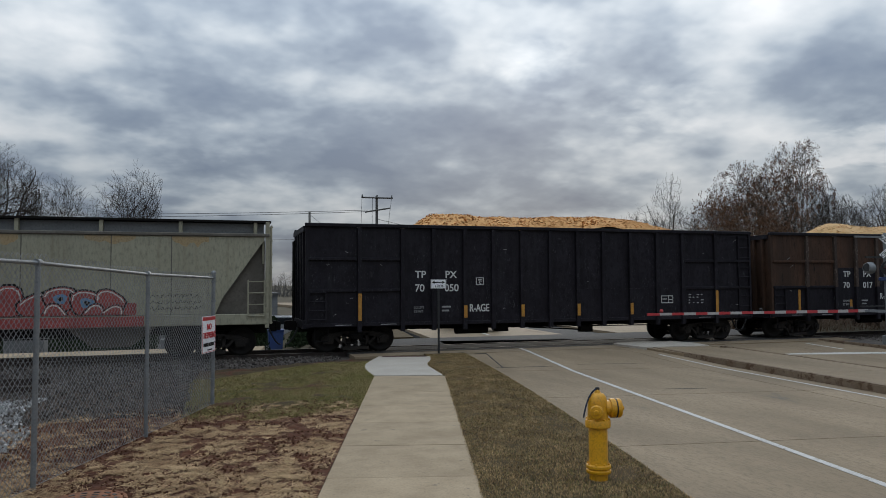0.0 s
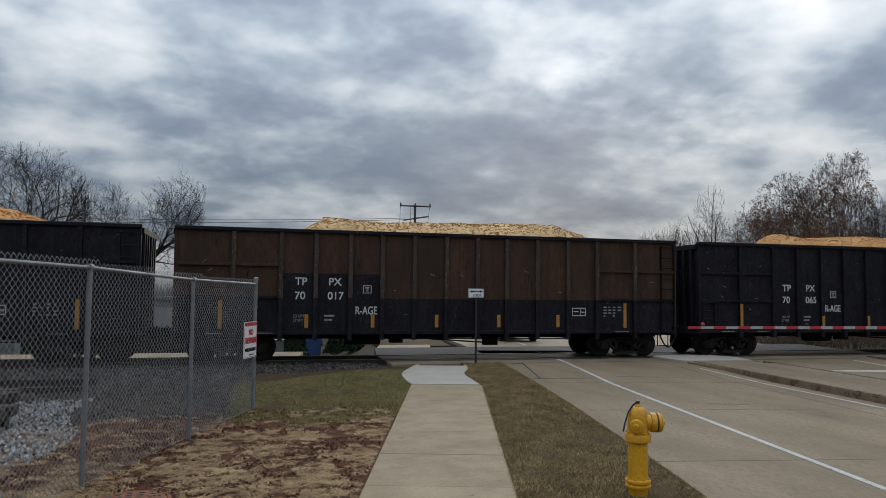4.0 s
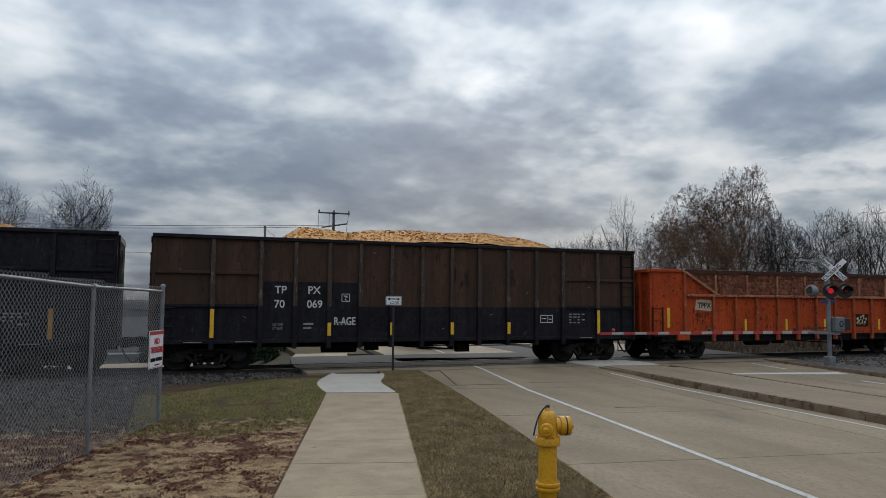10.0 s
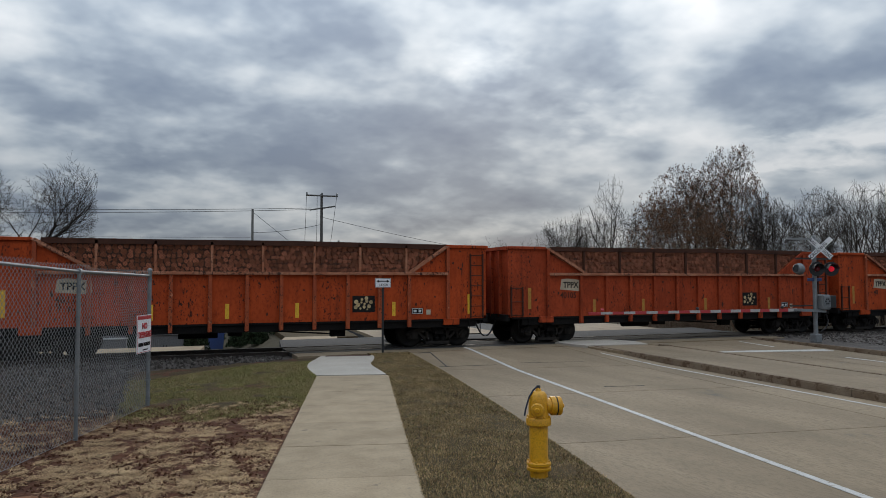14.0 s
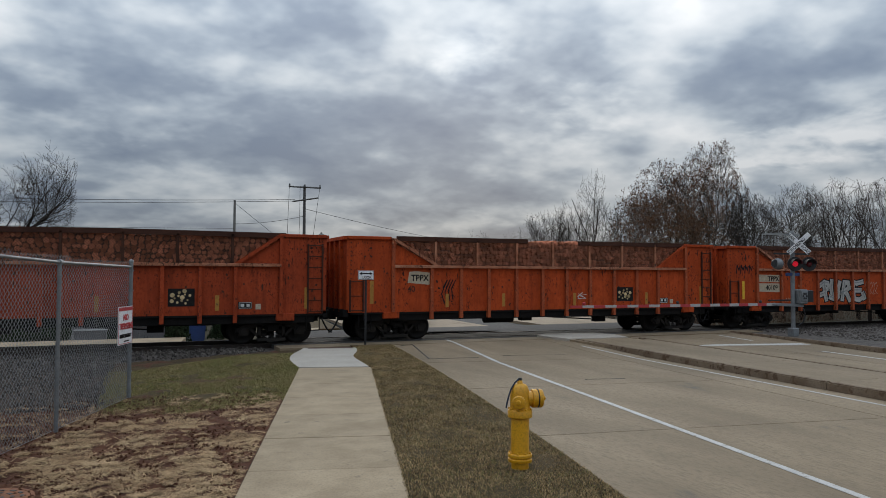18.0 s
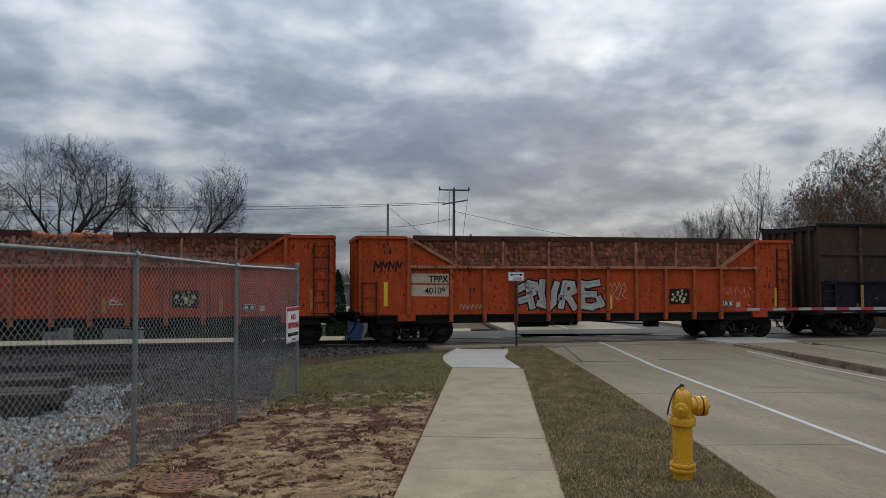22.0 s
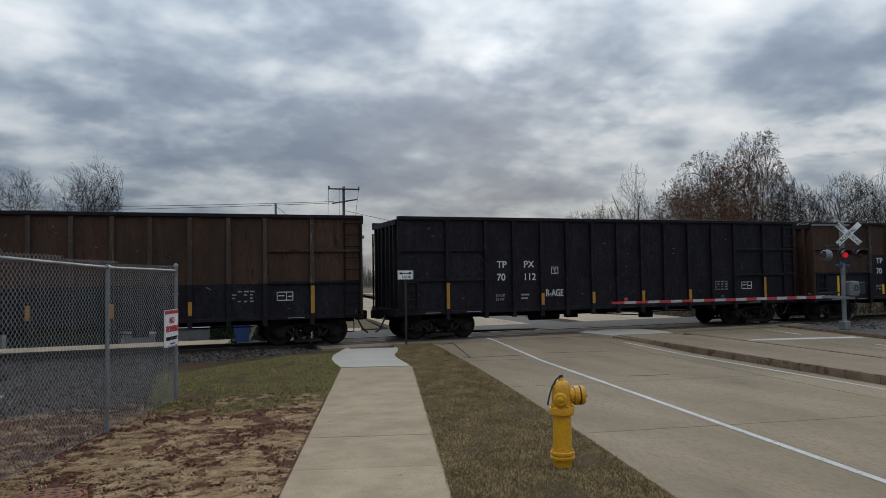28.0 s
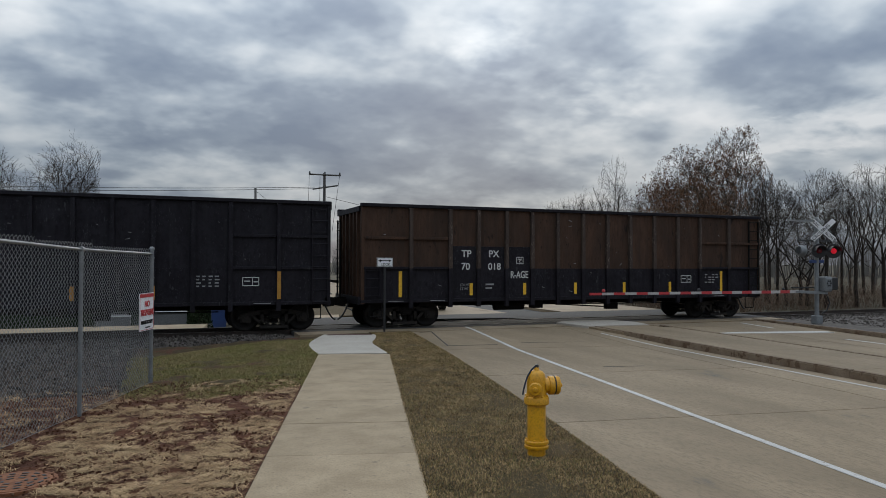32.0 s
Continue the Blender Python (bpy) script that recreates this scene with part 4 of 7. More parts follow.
def ladder_bm(x0, x1, z0, z1, n):
    bm = bmesh.new()
    for x in (x0, x1):
        box(x - 0.022, x + 0.022, -0.05, 0.0, z0 - 0.05, z1 + 0.05, bm)
    for k in range(n):
        z = z0 + (z1 - z0) * k / (n - 1)
        tube((x0, -0.06, z), (x1, -0.06, z), 0.016, n=6, bm=bm)
    return bm


def chips_mesh(seed, material, key):
    """A heap of wood chips: a rough height field with loose chips on it."""
    r = random.Random(seed)
    xs = [0.35 + 0.17 * i for i in range(91)]
    ys = [-1.42 + 0.142 * j for j in range(21)]
    verts, faces = [], []
    dip = r.uniform(5.5, 8.5)

    def height(x, y):
        rise = min(1.0, max(0.0, (x - 3.0) / 1.35)) * min(1.0, max(0.0, (15.2 - x) / 3.2))
        across = 1 - 0.55 * (abs(y) / 1.45) ** 2
        lump = 0.09 * noise.noise((x * 0.8 + seed * 7, y, seed)) + 0.025 * noise.noise((x * 3, y * 3, seed)) - 0.08 * math.exp(-((x - dip) / 1.6) ** 2)
        return 3.50 + 0.96 * rise * across + lump * (0.4 + rise) + 0.012 * noise.noise((x * 11, y * 11, 2))
    for x in xs:
        for y in ys:
            verts.append((x, y, height(x, y)))
    n = len(ys)
    faces = [(i * n + j, (i + 1) * n + j, (i + 1) * n + j + 1, i * n + j + 1) for i in range(len(xs) - 1) for j in range(n - 1)]
    for _ in range(5200):
        x, y = r.uniform(3.0, 15.2), r.uniform(-1.4, 0.9)
        c = Vector((x, y, height(x, y) + 0.012))
        e = Euler((r.uniform(-0.4, 0.4), r.uniform(-0.4, 0.4), r.uniform(0, 6.3))).to_matrix()
        a, b = r.uniform(0.02, 0.05), r.uniform(0.012, 0.025)
        k = len(verts)
        verts += [c + e @ Vector(p) for p in ((-a, -b, 0), (a, -b, 0), (a, b, 0), (-a, b, 0))]
        faces.append((k, k + 1, k + 2, k + 3))
    return raw("chip_load", verts, faces, material, None)


def gondola(index, style, number, load, tapes, label, seed, swap=0.0):
    """A tall-sided wood-chip gondola: flat sheets between posts, ribbed ends, ladders, lettering."""
    w = thing("chip_gondola", label, "freight wagon", "wagons of the train")
    r = random.Random(seed)
    dark = M["blue_black"]
    upper = M[style]
    running_gear(w, LB, 0.92)
    edges = [0.06] + POSTS + [LB - 0.06]
    split = 1.91
    for i, (a, b) in enumerate(zip(edges, edges[1:])):
        a, b = a + (0.055 if i else 0), b - (0.055 if i < len(edges) - 2 else 0)
        lift = 2.64 if (style != "blue_black" and 2 <= i <= 4) else split
        part("lower_sheet", box(a, b, SIDE, SIDE + 0.05, 0.90, lift - 0.002), dark, w)
        part("upper_sheet", box(a, b, SIDE + 0.003, SIDE + 0.05, lift + 0.002, 3.86), upper, w)
    part("back_side", box(0.06, LB - 0.06, -SIDE - 0.05, -SIDE, 0.90, 3.88), upper, w)
    part("floor", box(0.1, LB - 0.1, SIDE + 0.06, -SIDE - 0.06, 0.93, 1.0), M["under"], w)
    # posts: hat sections that run below the floor
    for x in POSTS:
        ob = part("post", prism([(x - 0.065, 0.66), (x + 0.065, 0.66), (x + 0.065, split), (x - 0.065, split)], SIDE - 0.10, SIDE + 0.02), dark, w)
        part("post", prism([(x - 0.065, split + 0.003), (x + 0.065, split + 0.003), (x + 0.055, 3.83), (x - 0.055, 3.83)], SIDE - 0.10, SIDE + 0.02), upper if style == "blue_black" else M["post_brown"], w)
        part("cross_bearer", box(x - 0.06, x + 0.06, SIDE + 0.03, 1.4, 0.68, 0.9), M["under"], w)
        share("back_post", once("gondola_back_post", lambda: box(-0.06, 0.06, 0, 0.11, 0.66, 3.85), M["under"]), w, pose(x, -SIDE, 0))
    for x0, x1 in ((0.02, 0.12), (LB - 0.12, LB - 0.02)):
        part("corner_post", box(x0, x1, SIDE - 0.03, SIDE + 0.14, 0.80, 3.86), upper, w)
    # top chord and side sill
    part("top_chord", box(0.0, LB, SIDE - 0.085, SIDE + 0.09, 3.84, TOP, None, 0.015), dark, w)
    part("top_chord", box(0.0, LB, -SIDE - 0.09, -SIDE + 0.085, 3.84, TOP, None, 0.015), dark, w)
    part("side_sill", box(0.0, LB, SIDE - 0.035, SIDE + 0.10, 0.82, 0.93, None, 0.012), dark, w)
    # stiffeners across the two end bays
    for a, b in ((0.10, 1.57), (1.71, 2.92), (13.21, 14.45), (14.59, LB - 0.12)):
        for z in (2.87, 1.92):
            part("stiffener", box(a, b, SIDE - 0.07, SIDE + 0.01, z - 0.045, z + 0.045, None, 0.01), upper if z > 2 else dark, w)
    # ends
    for s, x in ((1, 0.06), (-1, LB - 0.06)):
        part("end_sheet", box(min(x, x + s * 0.05), max(x, x + s * 0.05), SIDE + 0.1, -SIDE - 0.1, 0.9, 3.78), upper, w)
        for y in (-1.15, -0.72, -0.28, 0.28, 0.72, 1.15):
            part("end_post", box(x - 0.09 if s > 0 else x, x if s > 0 else x + 0.09, y - 0.06, y + 0.06, 0.85, 3.72), upper, w)
        part("end_chord", box(x - 0.10, x + 0.10, SIDE + 0.1, -SIDE - 0.1, 3.70, 3.86), dark, w)
        part("end_sill", box(x - 0.12, x + 0.05, SIDE, -SIDE, 0.78, 1.02), dark, w)
    lad = part("ladder", ladder_bm(LB - 0.58, LB - 0.10, 0.90, 3.70, 9), upper if style == "blue_black" else M["under"], w)
    lad.matrix_basis = pose(0, SIDE - 0.02, 0)
    lad = part("ladder", ladder_bm(0.14, 0.62, 1.05, 1.85, 4), dark, w)
    lad.matrix_basis = pose(0, SIDE - 0.02, 0)
    lad = part("end_ladder", ladder_bm(-0.2, 0.2, 0.95, 3.5, 9), M["under"], w)
    lad.matrix_basis = pose(-0.04, 1.05, 0, 0, 0, -90)
    for x in (0.5, LB - 0.5):
        bm = bmesh.new()
        for dx in (-0.2, 0.2):
            tube((x + dx, SIDE + 0.03, 0.85), (x + dx, SIDE + 0.03, 0.40), 0.016, n=6, bm=bm)
        tube((x - 0.2, SIDE + 0.03, 0.40), (x + 0.2, SIDE + 0.03, 0.40), 0.018, n=6, bm=bm)
        part("stirrup", bm, M["under"], w)
    # reflective tape
    tape = M["yellow"] if tapes[0] else M["amber"]
    for k, x in enumerate(tapes[1]):
        y = SIDE - 0.104 if tapes[1] is FIVE else SIDE - 0.006
        tall = k in (0, len(tapes[1]) - 1)
        part("reflector", box(x - 0.055, x + 0.055, y - 0.006, y, 1.0 if tall else 1.03, 1.82 if tall else 1.42), tape, w, "upright yellow reflective tape")
    # lettering
    f = SIDE - 0.006
    wp = M["white_paint"]
    letters("lettering", "TP", 0.22, 3.40, f, 2.29, wp, w, bold=0.012)
    letters("lettering", "PX", 0.22, 4.38, f, 2.29, wp, w, bold=0.012)
    letters("lettering", number[0], 0.22, 3.39, f, 1.87, wp, w, bold=0.012)
    letters("lettering", number[1], 0.22, 4.36, f, 1.87, wp, w, bold=0.012)
    zr = number[2]
    letters("lettering", "R-AGE", 0.23, 5.19, f, zr, wp, w, bold=0.014, wide=0.72)
    letters("lettering", "LD LMT", 0.085, 3.36, f, 1.33, M["grey_paint"], w, wide=0.8)
    letters("lettering", "LT WT", 0.085, 3.36, f, 1.20, M["grey_paint"], w, wide=0.8)
    for x, z in ((4.27, 1.41),):
        for k in range(2):
            part("data_bar", box(x, x + 0.30 - 0.06 * k, f - 0.004, f, z - 0.12 * k - 0.055, z - 0.12 * k), M["grey_paint"], w)
    sq = bmesh.new()
    for a, b, c, d in ((5.42, 5.68, 2.28, 2.30), (5.42, 5.68, 2.06, 2.08), (5.42, 5.44, 2.06, 2.30), (5.66, 5.68, 2.06, 2.30), (5.49, 5.61, 2.21, 2.24)):
        box(a, b, f - 0.004, f, c, d, sq)
    part("stencil_square", sq, wp, w)
    letters("lettering", "C", 0.09, 5.52, f, 2.10, wp, w)
    sq = bmesh.new()
    for a, b, c, d in ((12.28, 12.76, 1.63, 1.655), (12.28, 12.76, 1.39, 1.415), (12.28, 12.30, 1.39, 1.655), (12.74, 12.76, 1.39, 1.655), (12.56, 12.575, 1.4, 1.65), (12.33, 12.5, 1.52, 1.55), (12.6, 12.72, 1.50, 1.53)):
        box(a + swap, b + swap, f - 0.004, f, c, d, sq)
    part("stencil_square", sq, wp, w)
    sq = bmesh.new()
    for k in range(4):
        for c in range(4):
            x = 13.40 - swap + 0.17 * c
            if r.random() < 0.8:
                box(x, x + r.uniform(0.06, 0.14), f - 0.004, f, 1.66 - 0.095 * k, 1.70 - 0.095 * k, sq)
    tagged(part("data_block", sq, M["grey_paint"], w, "rows of small stencilled data"), kind="stuff")
    for x in (0.9, 2.3, 13.8):
        part("data_bar", box(x, x + 0.5, SIDE - 0.04, SIDE - 0.036, 0.865, 0.885), M["grey_paint"], w)
    # scrapes along the side
    bm = bmesh.new()
    for _ in range(46):
        x, z = r.uniform(0.3, 15.4), r.uniform(1.1, 3.6)
        if min(abs(x - p) for p in POSTS) > 0.3 and not (3 < x < 6.1):
            a = r.uniform(-0.6, 0.6)
            l = r.uniform(0.03, 0.16)
            h = r.uniform(0.006, 0.02)
            prism([(x, z), (x + l, z + a * l), (x + l * 0.9, z + a * l + h), (x + 0.02, z + h * 0.6)], f - 0.002, f + 0.002, bm)
    tagged(part("scraped_paint", bm, M["grey_paint"], w, "pale scrapes in the paint"), kind="stuff")
    if load:
        ob = chips_mesh(seed, M[load], seed)
        ob.parent = w
        tagged(ob, "heaped yellow wood chips filling the wagon", kind="stuff")
    WAGONS.append((w, index))
    return w


SIX = (1.30, 3.75, 5.73, 7.73, 9.76, 11.78, 14.18)          # tape on the sheets
FIVE = (1.645, 5.035, 7.005, 9.035, 11.055, 14.525)            # tape on the posts
gondola(PLACES[0], "blue_black", ("70", "050", 1.22), "chips", (False, FIVE), "blue-black steel gondola heaped with yellow wood chips, amber tape", 11)
gondola(PLACES[1], "brown", ("70", "017", 1.43), "pale_chips", (False, SIX), "faded brown steel gondola with dark lower band, heaped wood chips", 12)
gondola(PLACES[2], "blue_black", ("70", "065", 1.57), "chips", (False, FIVE), "blue-black steel gondola heaped with wood chips, scuffed sides", 13)
gondola(PLACES[3], "brown", ("70", "069", 1.35), "chips", (True, FIVE), "brown steel gondola with dark lower band, bright yellow tape, wood chips", 14)


def log_stack_mesh():
    """The ends of a stack of pulpwood, and the tops of its logs."""
    r = random.Random(21)
    verts, faces = [], []
    z = 2.0
    row = 0
    while z < 3.28:
        x = 0.45 + (0.09 if row % 2 else 0)
        while x < LO - 0.45:
            rad = r.uniform(0.045, 0.090)
            cx, cz, y = x + rad, z + r.uniform(-0.03, 0.03), -1.36 + r.uniform(-0.07, 0.07)
            n = 9
            k = len(verts)
            ph = r.random()
            for yy in (y, 0.6):
                for i in range(n):
                    a = 6.28319 * i / n + ph
                    q = rad * r.uniform(0.92, 1.05)
                    verts.append((cx + q * math.cos(a), yy, cz + q * math.sin(a)))
            faces.append(tuple(range(k + n - 1, k - 1, -1)))
            for i in range(n):
                j = (i + 1) % n
                faces.append((k + i, k + j, k + n + j, k + n + i))
            x += 2 * rad + r.uniform(0.004, 0.035)
        z += 0.125
        row += 1
    me = bpy.data.meshes.new("log_stack")
    me.from_pydata(verts, [], faces)
    me.materials.append(M["log_end"])
    return me


LOGS = log_stack_mesh()
PANEL_POSTS = [1.36, 2.68, 3.74, 4.76, 5.82, 6.85, 7.84, 8.83, 9.86, 10.88, 11.86, 13.18]
UPPER_POSTS = [2.84, 4.35, 5.86, 7.30, 8.83, 10.26, 11.77]


def lattice_mesh():
    """Diagonal wire mesh across the upper openings."""
    bm = bmesh.new()
    x0, x1, z0, z1 = 2.0, 12.6, 2.44, 3.24
    h = z1 - z0
    x = x0 - h
    while x < x1:
        for s in (1, -1):
            a, b = (x, z0) if s > 0 else (x + h, z0), (x + h, z1) if s > 0 else (x, z1)
            pts = [a, b]
            # keep inside the opening's slanted ends
            ok = []
            for k in range(21):
                px, pz = a[0] + (b[0] - a[0]) * k / 20, a[1] + (b[1] - a[1]) * k / 20
                t = (pz - z0) / h
                if 2.9 - 1.35 * t < px < 11.7 + 1.3 * t:
                    ok.append((px, pz))
            if len(ok) > 1:
                p, q = ok[0], ok[-1]
                w = 0.0065
                v = [bm.verts.new((p[0] - w, 0, p[1])), bm.verts.new((p[0] + w, 0, p[1])), bm.verts.new((q[0] + w, 0, q[1])), bm.verts.new((q[0] - w, 0, q[1]))]
                u = [bm.verts.new((c.co.x, 0.008, c.co.z)) for c in v]
                bm.faces.new(v)
                bm.faces.new(u[::-1])
                for i in range(4):
                    bm.faces.new((v[i], u[i], u[(i + 1) % 4], v[(i + 1) % 4]))
        x += 0.075
    me = bpy.data.meshes.new("wire_mesh")
    bm.to_mesh(me)
    bm.free()
    me.materials.append(M["mesh_wire"])
    return me


LATTICE = lattice_mesh()
OS = -1.50


def pulpwood(index, paint, number, marks, label, seed):
    """An orange pulpwood gondola: posted lower side, open mesh above with log ends, solid ends with slanted braces."""
    w = thing("pulpwood_gondola", label, "freight wagon", "wagons of the train")
    r = random.Random(seed)
    c = M[paint]
    running_gear(w, LO, 0.92)
    ledge, top = 2.40, 3.30
    edges = [-0.15] + PANEL_POSTS + [LO - 0.05]
    dx = marks.get("shift", 0.0)
    for i, (a, b) in enumerate(zip(edges, edges[1:])):
        a, b = a + (0.045 if i else 0), b - (0.045 if i < len(edges) - 2 else 0)
        full = i in (0, len(edges) - 2)
        part("side_sheet", box(a, b, OS, OS + 0.05, 0.93, top - 0.06 if full else ledge - 0.06), c, w)
    for x in PANEL_POSTS:
        end = x in (PANEL_POSTS[0], PANEL_POSTS[-1])
        bm = prism([(x - 0.055, 0.70 if not end else 0.93), (x + 0.055, 0.70 if not end else 0.93), (x + 0.05, (top if end else ledge) - 0.05), (x - 0.05, (top if end else ledge) - 0.05)], OS - 0.10, OS + 0.02)
        part("post", bm, M["worn_post"] if paint == "orange" else c, w)
        part("cross_bearer", box(x - 0.05, x + 0.05, OS + 0.03, 1.4, 0.70, 0.92), M["under"], w)
    for x in (1.30, LO - 1.30):
        part("jacking_pad", box(x - 0.27, x + 0.27, OS - 0.06, OS + 0.2, 0.73, 0.94, None, 0.015), c, w)
    # sill coloured near black to stand in for shade below the sheet
    part("side_sill", box(0.0, LO, OS + 0.002, OS + 0.10, 0.86, 0.929, None, 0.01), M["under"], w)
    # dark bar added as the shade between the post stubs, not a real beam
    part("shade_bar", box(0.4, LO - 0.4, OS + 0.06, OS + 0.22, 0.66, 0.86), M["under"], w)
    part("ledge", box(1.40, LO - 1.44, OS - 0.12, OS + 0.05, ledge - 0.06, ledge + 0.03, None, 0.01), M["worn_rail"], w)
    for x in UPPER_POSTS:
        part("mesh_post", box(x - 0.035, x + 0.035, OS - 0.03, OS + 0.05, ledge + 0.032, top - 0.01), M["rust"] if paint != "orange" else M["worn_rail"], w)
    sag = [r.uniform(-0.02, 0.03) for _ in range(5)]
    bm = bmesh.new()
    xs = [1.5, 4.4, 6.3, 8.4, LO - 1.3]
    for k, (a, b) in enumerate(zip(xs, xs[1:])):
        if seed == 33 and k == 2:
            continue                        # a length of this rail is gone
        prism([(a, top - 0.10 + sag[k]), (b, top - 0.10 + sag[k + 1]), (b, top + 0.05 + sag[k + 1]), (a, top + 0.05 + sag[k])], OS - 0.03, OS + 0.07, bm)
    part("top_rail", bm, M["rust"], w)
    for s, xa, xb in ((1, 1.30, 2.88), (-1, LO - 1.44, LO - 2.76)):
        part("brace", prism([(xa - 0.05 * s, top - 0.02), (xa + 0.12 * s, top - 0.02), (xb + 0.06 * s, ledge + 0.03), (xb - 0.13 * s, ledge + 0.03)], OS - 0.11, OS - 0.005), M["worn_rail"] if s > 0 or r.random() < 0.7 else c, w)
        part("gusset", prism([(xa, ledge + 0.04), (xa, top - 0.12), (xb - 0.1 * s, ledge + 0.04)], OS + 0.004, OS + 0.04), c, w)
    share("wire_mesh", LATTICE, w, pose(0, OS + 0.015, 0))
    part("back_side", box(0.05, LO - 0.05, -OS - 0.05, -OS, 0.93, top - 0.05), c, w)
    part("floor", box(0.1, LO - 0.1, OS + 0.06, -OS - 0.06, 0.93, 1.0), M["under"], w)
    ob = share("log_load", LOGS, w, pose(0, 0, 0), "stacked pulpwood logs, brown cut ends showing")
    ob["kind"] = "stuff"
    part("log_core", box(0.3, LO - 0.3, -1.22, 1.3, 1.1, 3.22), M["tie"], w)
    for _ in range(6):
        x = r.uniform(2.5, LO - 2.5)
        part("loose_log", tube((x, -1.2, 3.27), (x + r.uniform(-0.2, 0.2), 0.8, 3.30), r.uniform(0.06, 0.1), n=9), M["log_end"], w)
    for s, x in ((1, -0.15), (-1, LO - 0.05)):
        part("end_sheet", box(min(x, x + s * 0.05), max(x, x + s * 0.05), OS + 0.06, -OS - 0.06, 0.93, top - 0.08), c, w)
        for y in (-0.95, -0.32, 0.32, 0.95):
            part("end_post", box(x - 0.10 if s > 0 else x, x if s > 0 else x + 0.10, y - 0.06, y + 0.06, 0.93, top - 0.10), c, w)
        part("end_chord", box(x - 0.11, x + 0.08, OS, -OS, top - 0.09, top + 0.02), c, w)
        part("end_sill", box(x - 0.10, x + 0.05, OS, -OS, 0.80, 1.02), M["under"], w)
        part("corner_cap", box(min(x, x + s * 1.45), max(x, x + s * 1.45), OS - 0.07, OS + 0.10, top - 0.07, top + 0.03, None, 0.012), c, w)
        # rivets up the corner angle
        rv = bmesh.new()
        for k in range(16):
            box(x + s * 0.13 - 0.018, x + s * 0.13 + 0.018, OS - 0.02, OS, 1.0 + 0.14 * k, 1.036 + 0.14 * k, rv)
        part("rivet_row", rv, M["rust"], w)
    for xa, xb, n, z0, z1 in ((LO - 0.62, LO - 0.18, 7, 1.0, 3.0), (-0.05, 0.38, 3, 1.0, 1.9)):
        lad = part("ladder", ladder_bm(xa, xb, z0, z1, n), M["rust"], w)
        lad.matrix_basis = pose(0, OS - 0.01, 0)
    for x in (0.45, LO - 0.45):
        bm = bmesh.new()
        for dx in (-0.2, 0.2):
            tube((x + dx, OS + 0.03, 0.90), (x + dx, OS + 0.03, 0.42), 0.016, n=6, bm=bm)
        tube((x - 0.2, OS + 0.03, 0.42), (x + 0.2, OS + 0.03, 0.42), 0.018, n=6, bm=bm)
        part("stirrup", bm, M["under"], w)
    f = OS - 0.006
    tape = M["yellow"] if marks.get("tape") else M["amber"]
    for x, z0, z1 in ((0.66, 1.2, 1.92), (LO - 0.66, 1.08, 1.72)):
        part("reflector", box(x - 0.06, x + 0.06, f - 0.004, f, z0, z1), tape, w, "upright yellow reflective tape")
    for x in marks.get("small", (3.25, 5.35, 8.2, 11.36)):
        part("reflector", box(x - 0.055, x + 0.055, f - 0.004, f, 1.06, 1.50), tape, w, "upright yellow reflective tape")
    # the lettered patch
    if marks.get("patch"):
        bm = prism([(1.66, 1.86), (2.40, 1.80), (2.55, 1.86), (2.54, 2.18), (1.95, 2.24), (1.72, 2.21)] if marks["patch"] == 1 else [(1.25, 1.90), (2.42, 1.88), (2.42, 2.18), (1.25, 2.19)], f - 0.002, f + 0.002)
        part("paint_patch", bm, M["cream"], w, "cream paint patch under the letters").matrix_basis = pose(dx, 0, 0)
        if marks["patch"] == 2:
            part("paint_patch", prism([(1.25, 1.50), (2.42, 1.48), (2.42, 1.83), (1.25, 1.84)], f - 0.002, f + 0.002), M["cream"], w).matrix_basis = pose(dx, 0, 0)
        letters("lettering", "TPPX", 0.20, 1.78 + dx, f - 0.004, 1.92, M["black_paint"], w, bold=0.022, wide=0.9)
    else:
        letters("lettering", "TPPX", 0.21, 1.62, f, 1.91, M["cream"], w, bold=0.012, wide=0.9)
    if number:
        letters("lettering", number, 0.19, 1.66 + dx, f - 0.004, 1.57, M["black_paint"] if marks.get("patch") == 2 else M["rust"], w, bold=0.01, wide=0.95)
    # black plate with a cluster of cut log ends painted on it
    part("emblem_plate", box(10.02, 10.74, f - 0.002, f + 0.002, 1.19, 1.70), M["black_paint"], w, "black emblem with cream log ends")
    for k in range(13):
        a, q = k * 2.4, 0.02 + 0.225 * math.sqrt(k / 13)
        rad = r.uniform(0.028, 0.068)
        bm = bmesh.new()
        lathe([(rad, 0), (rad, 0.004)], 10, bm, pose(10.38 + q * 1.25 * math.cos(a), f - 0.002, 1.445 + q * 0.85 * math.sin(a), 90))
        part("emblem_disc", bm, M["pale_log"], w)
    part("data_plate", box(11.95, 12.35, f - 0.003, f, 1.10, 1.30), M["black_paint"], w, "small black data plate")
    sq = bmesh.new()
    for a, b, cc, d in ((11.97, 12.33, 1.27, 1.285), (11.97, 12.33, 1.115, 1.13), (11.97, 11.985, 1.115, 1.285), (12.315, 12.33, 1.115, 1.285), (12.02, 12.12, 1.16, 1.24), (12.19, 12.28, 1.16, 1.24)):
        box(a, b, f - 0.007, f - 0.002, cc, d, sq)
    part("stencil_square", sq, M["white_paint"], w)
    part("data_plate", box(12.45, 12.60, f - 0.003, f, 1.08, 1.24), M["cream"], w, "small cream data plate")
    # flaked paint and rust scars
    bm = bmesh.new()
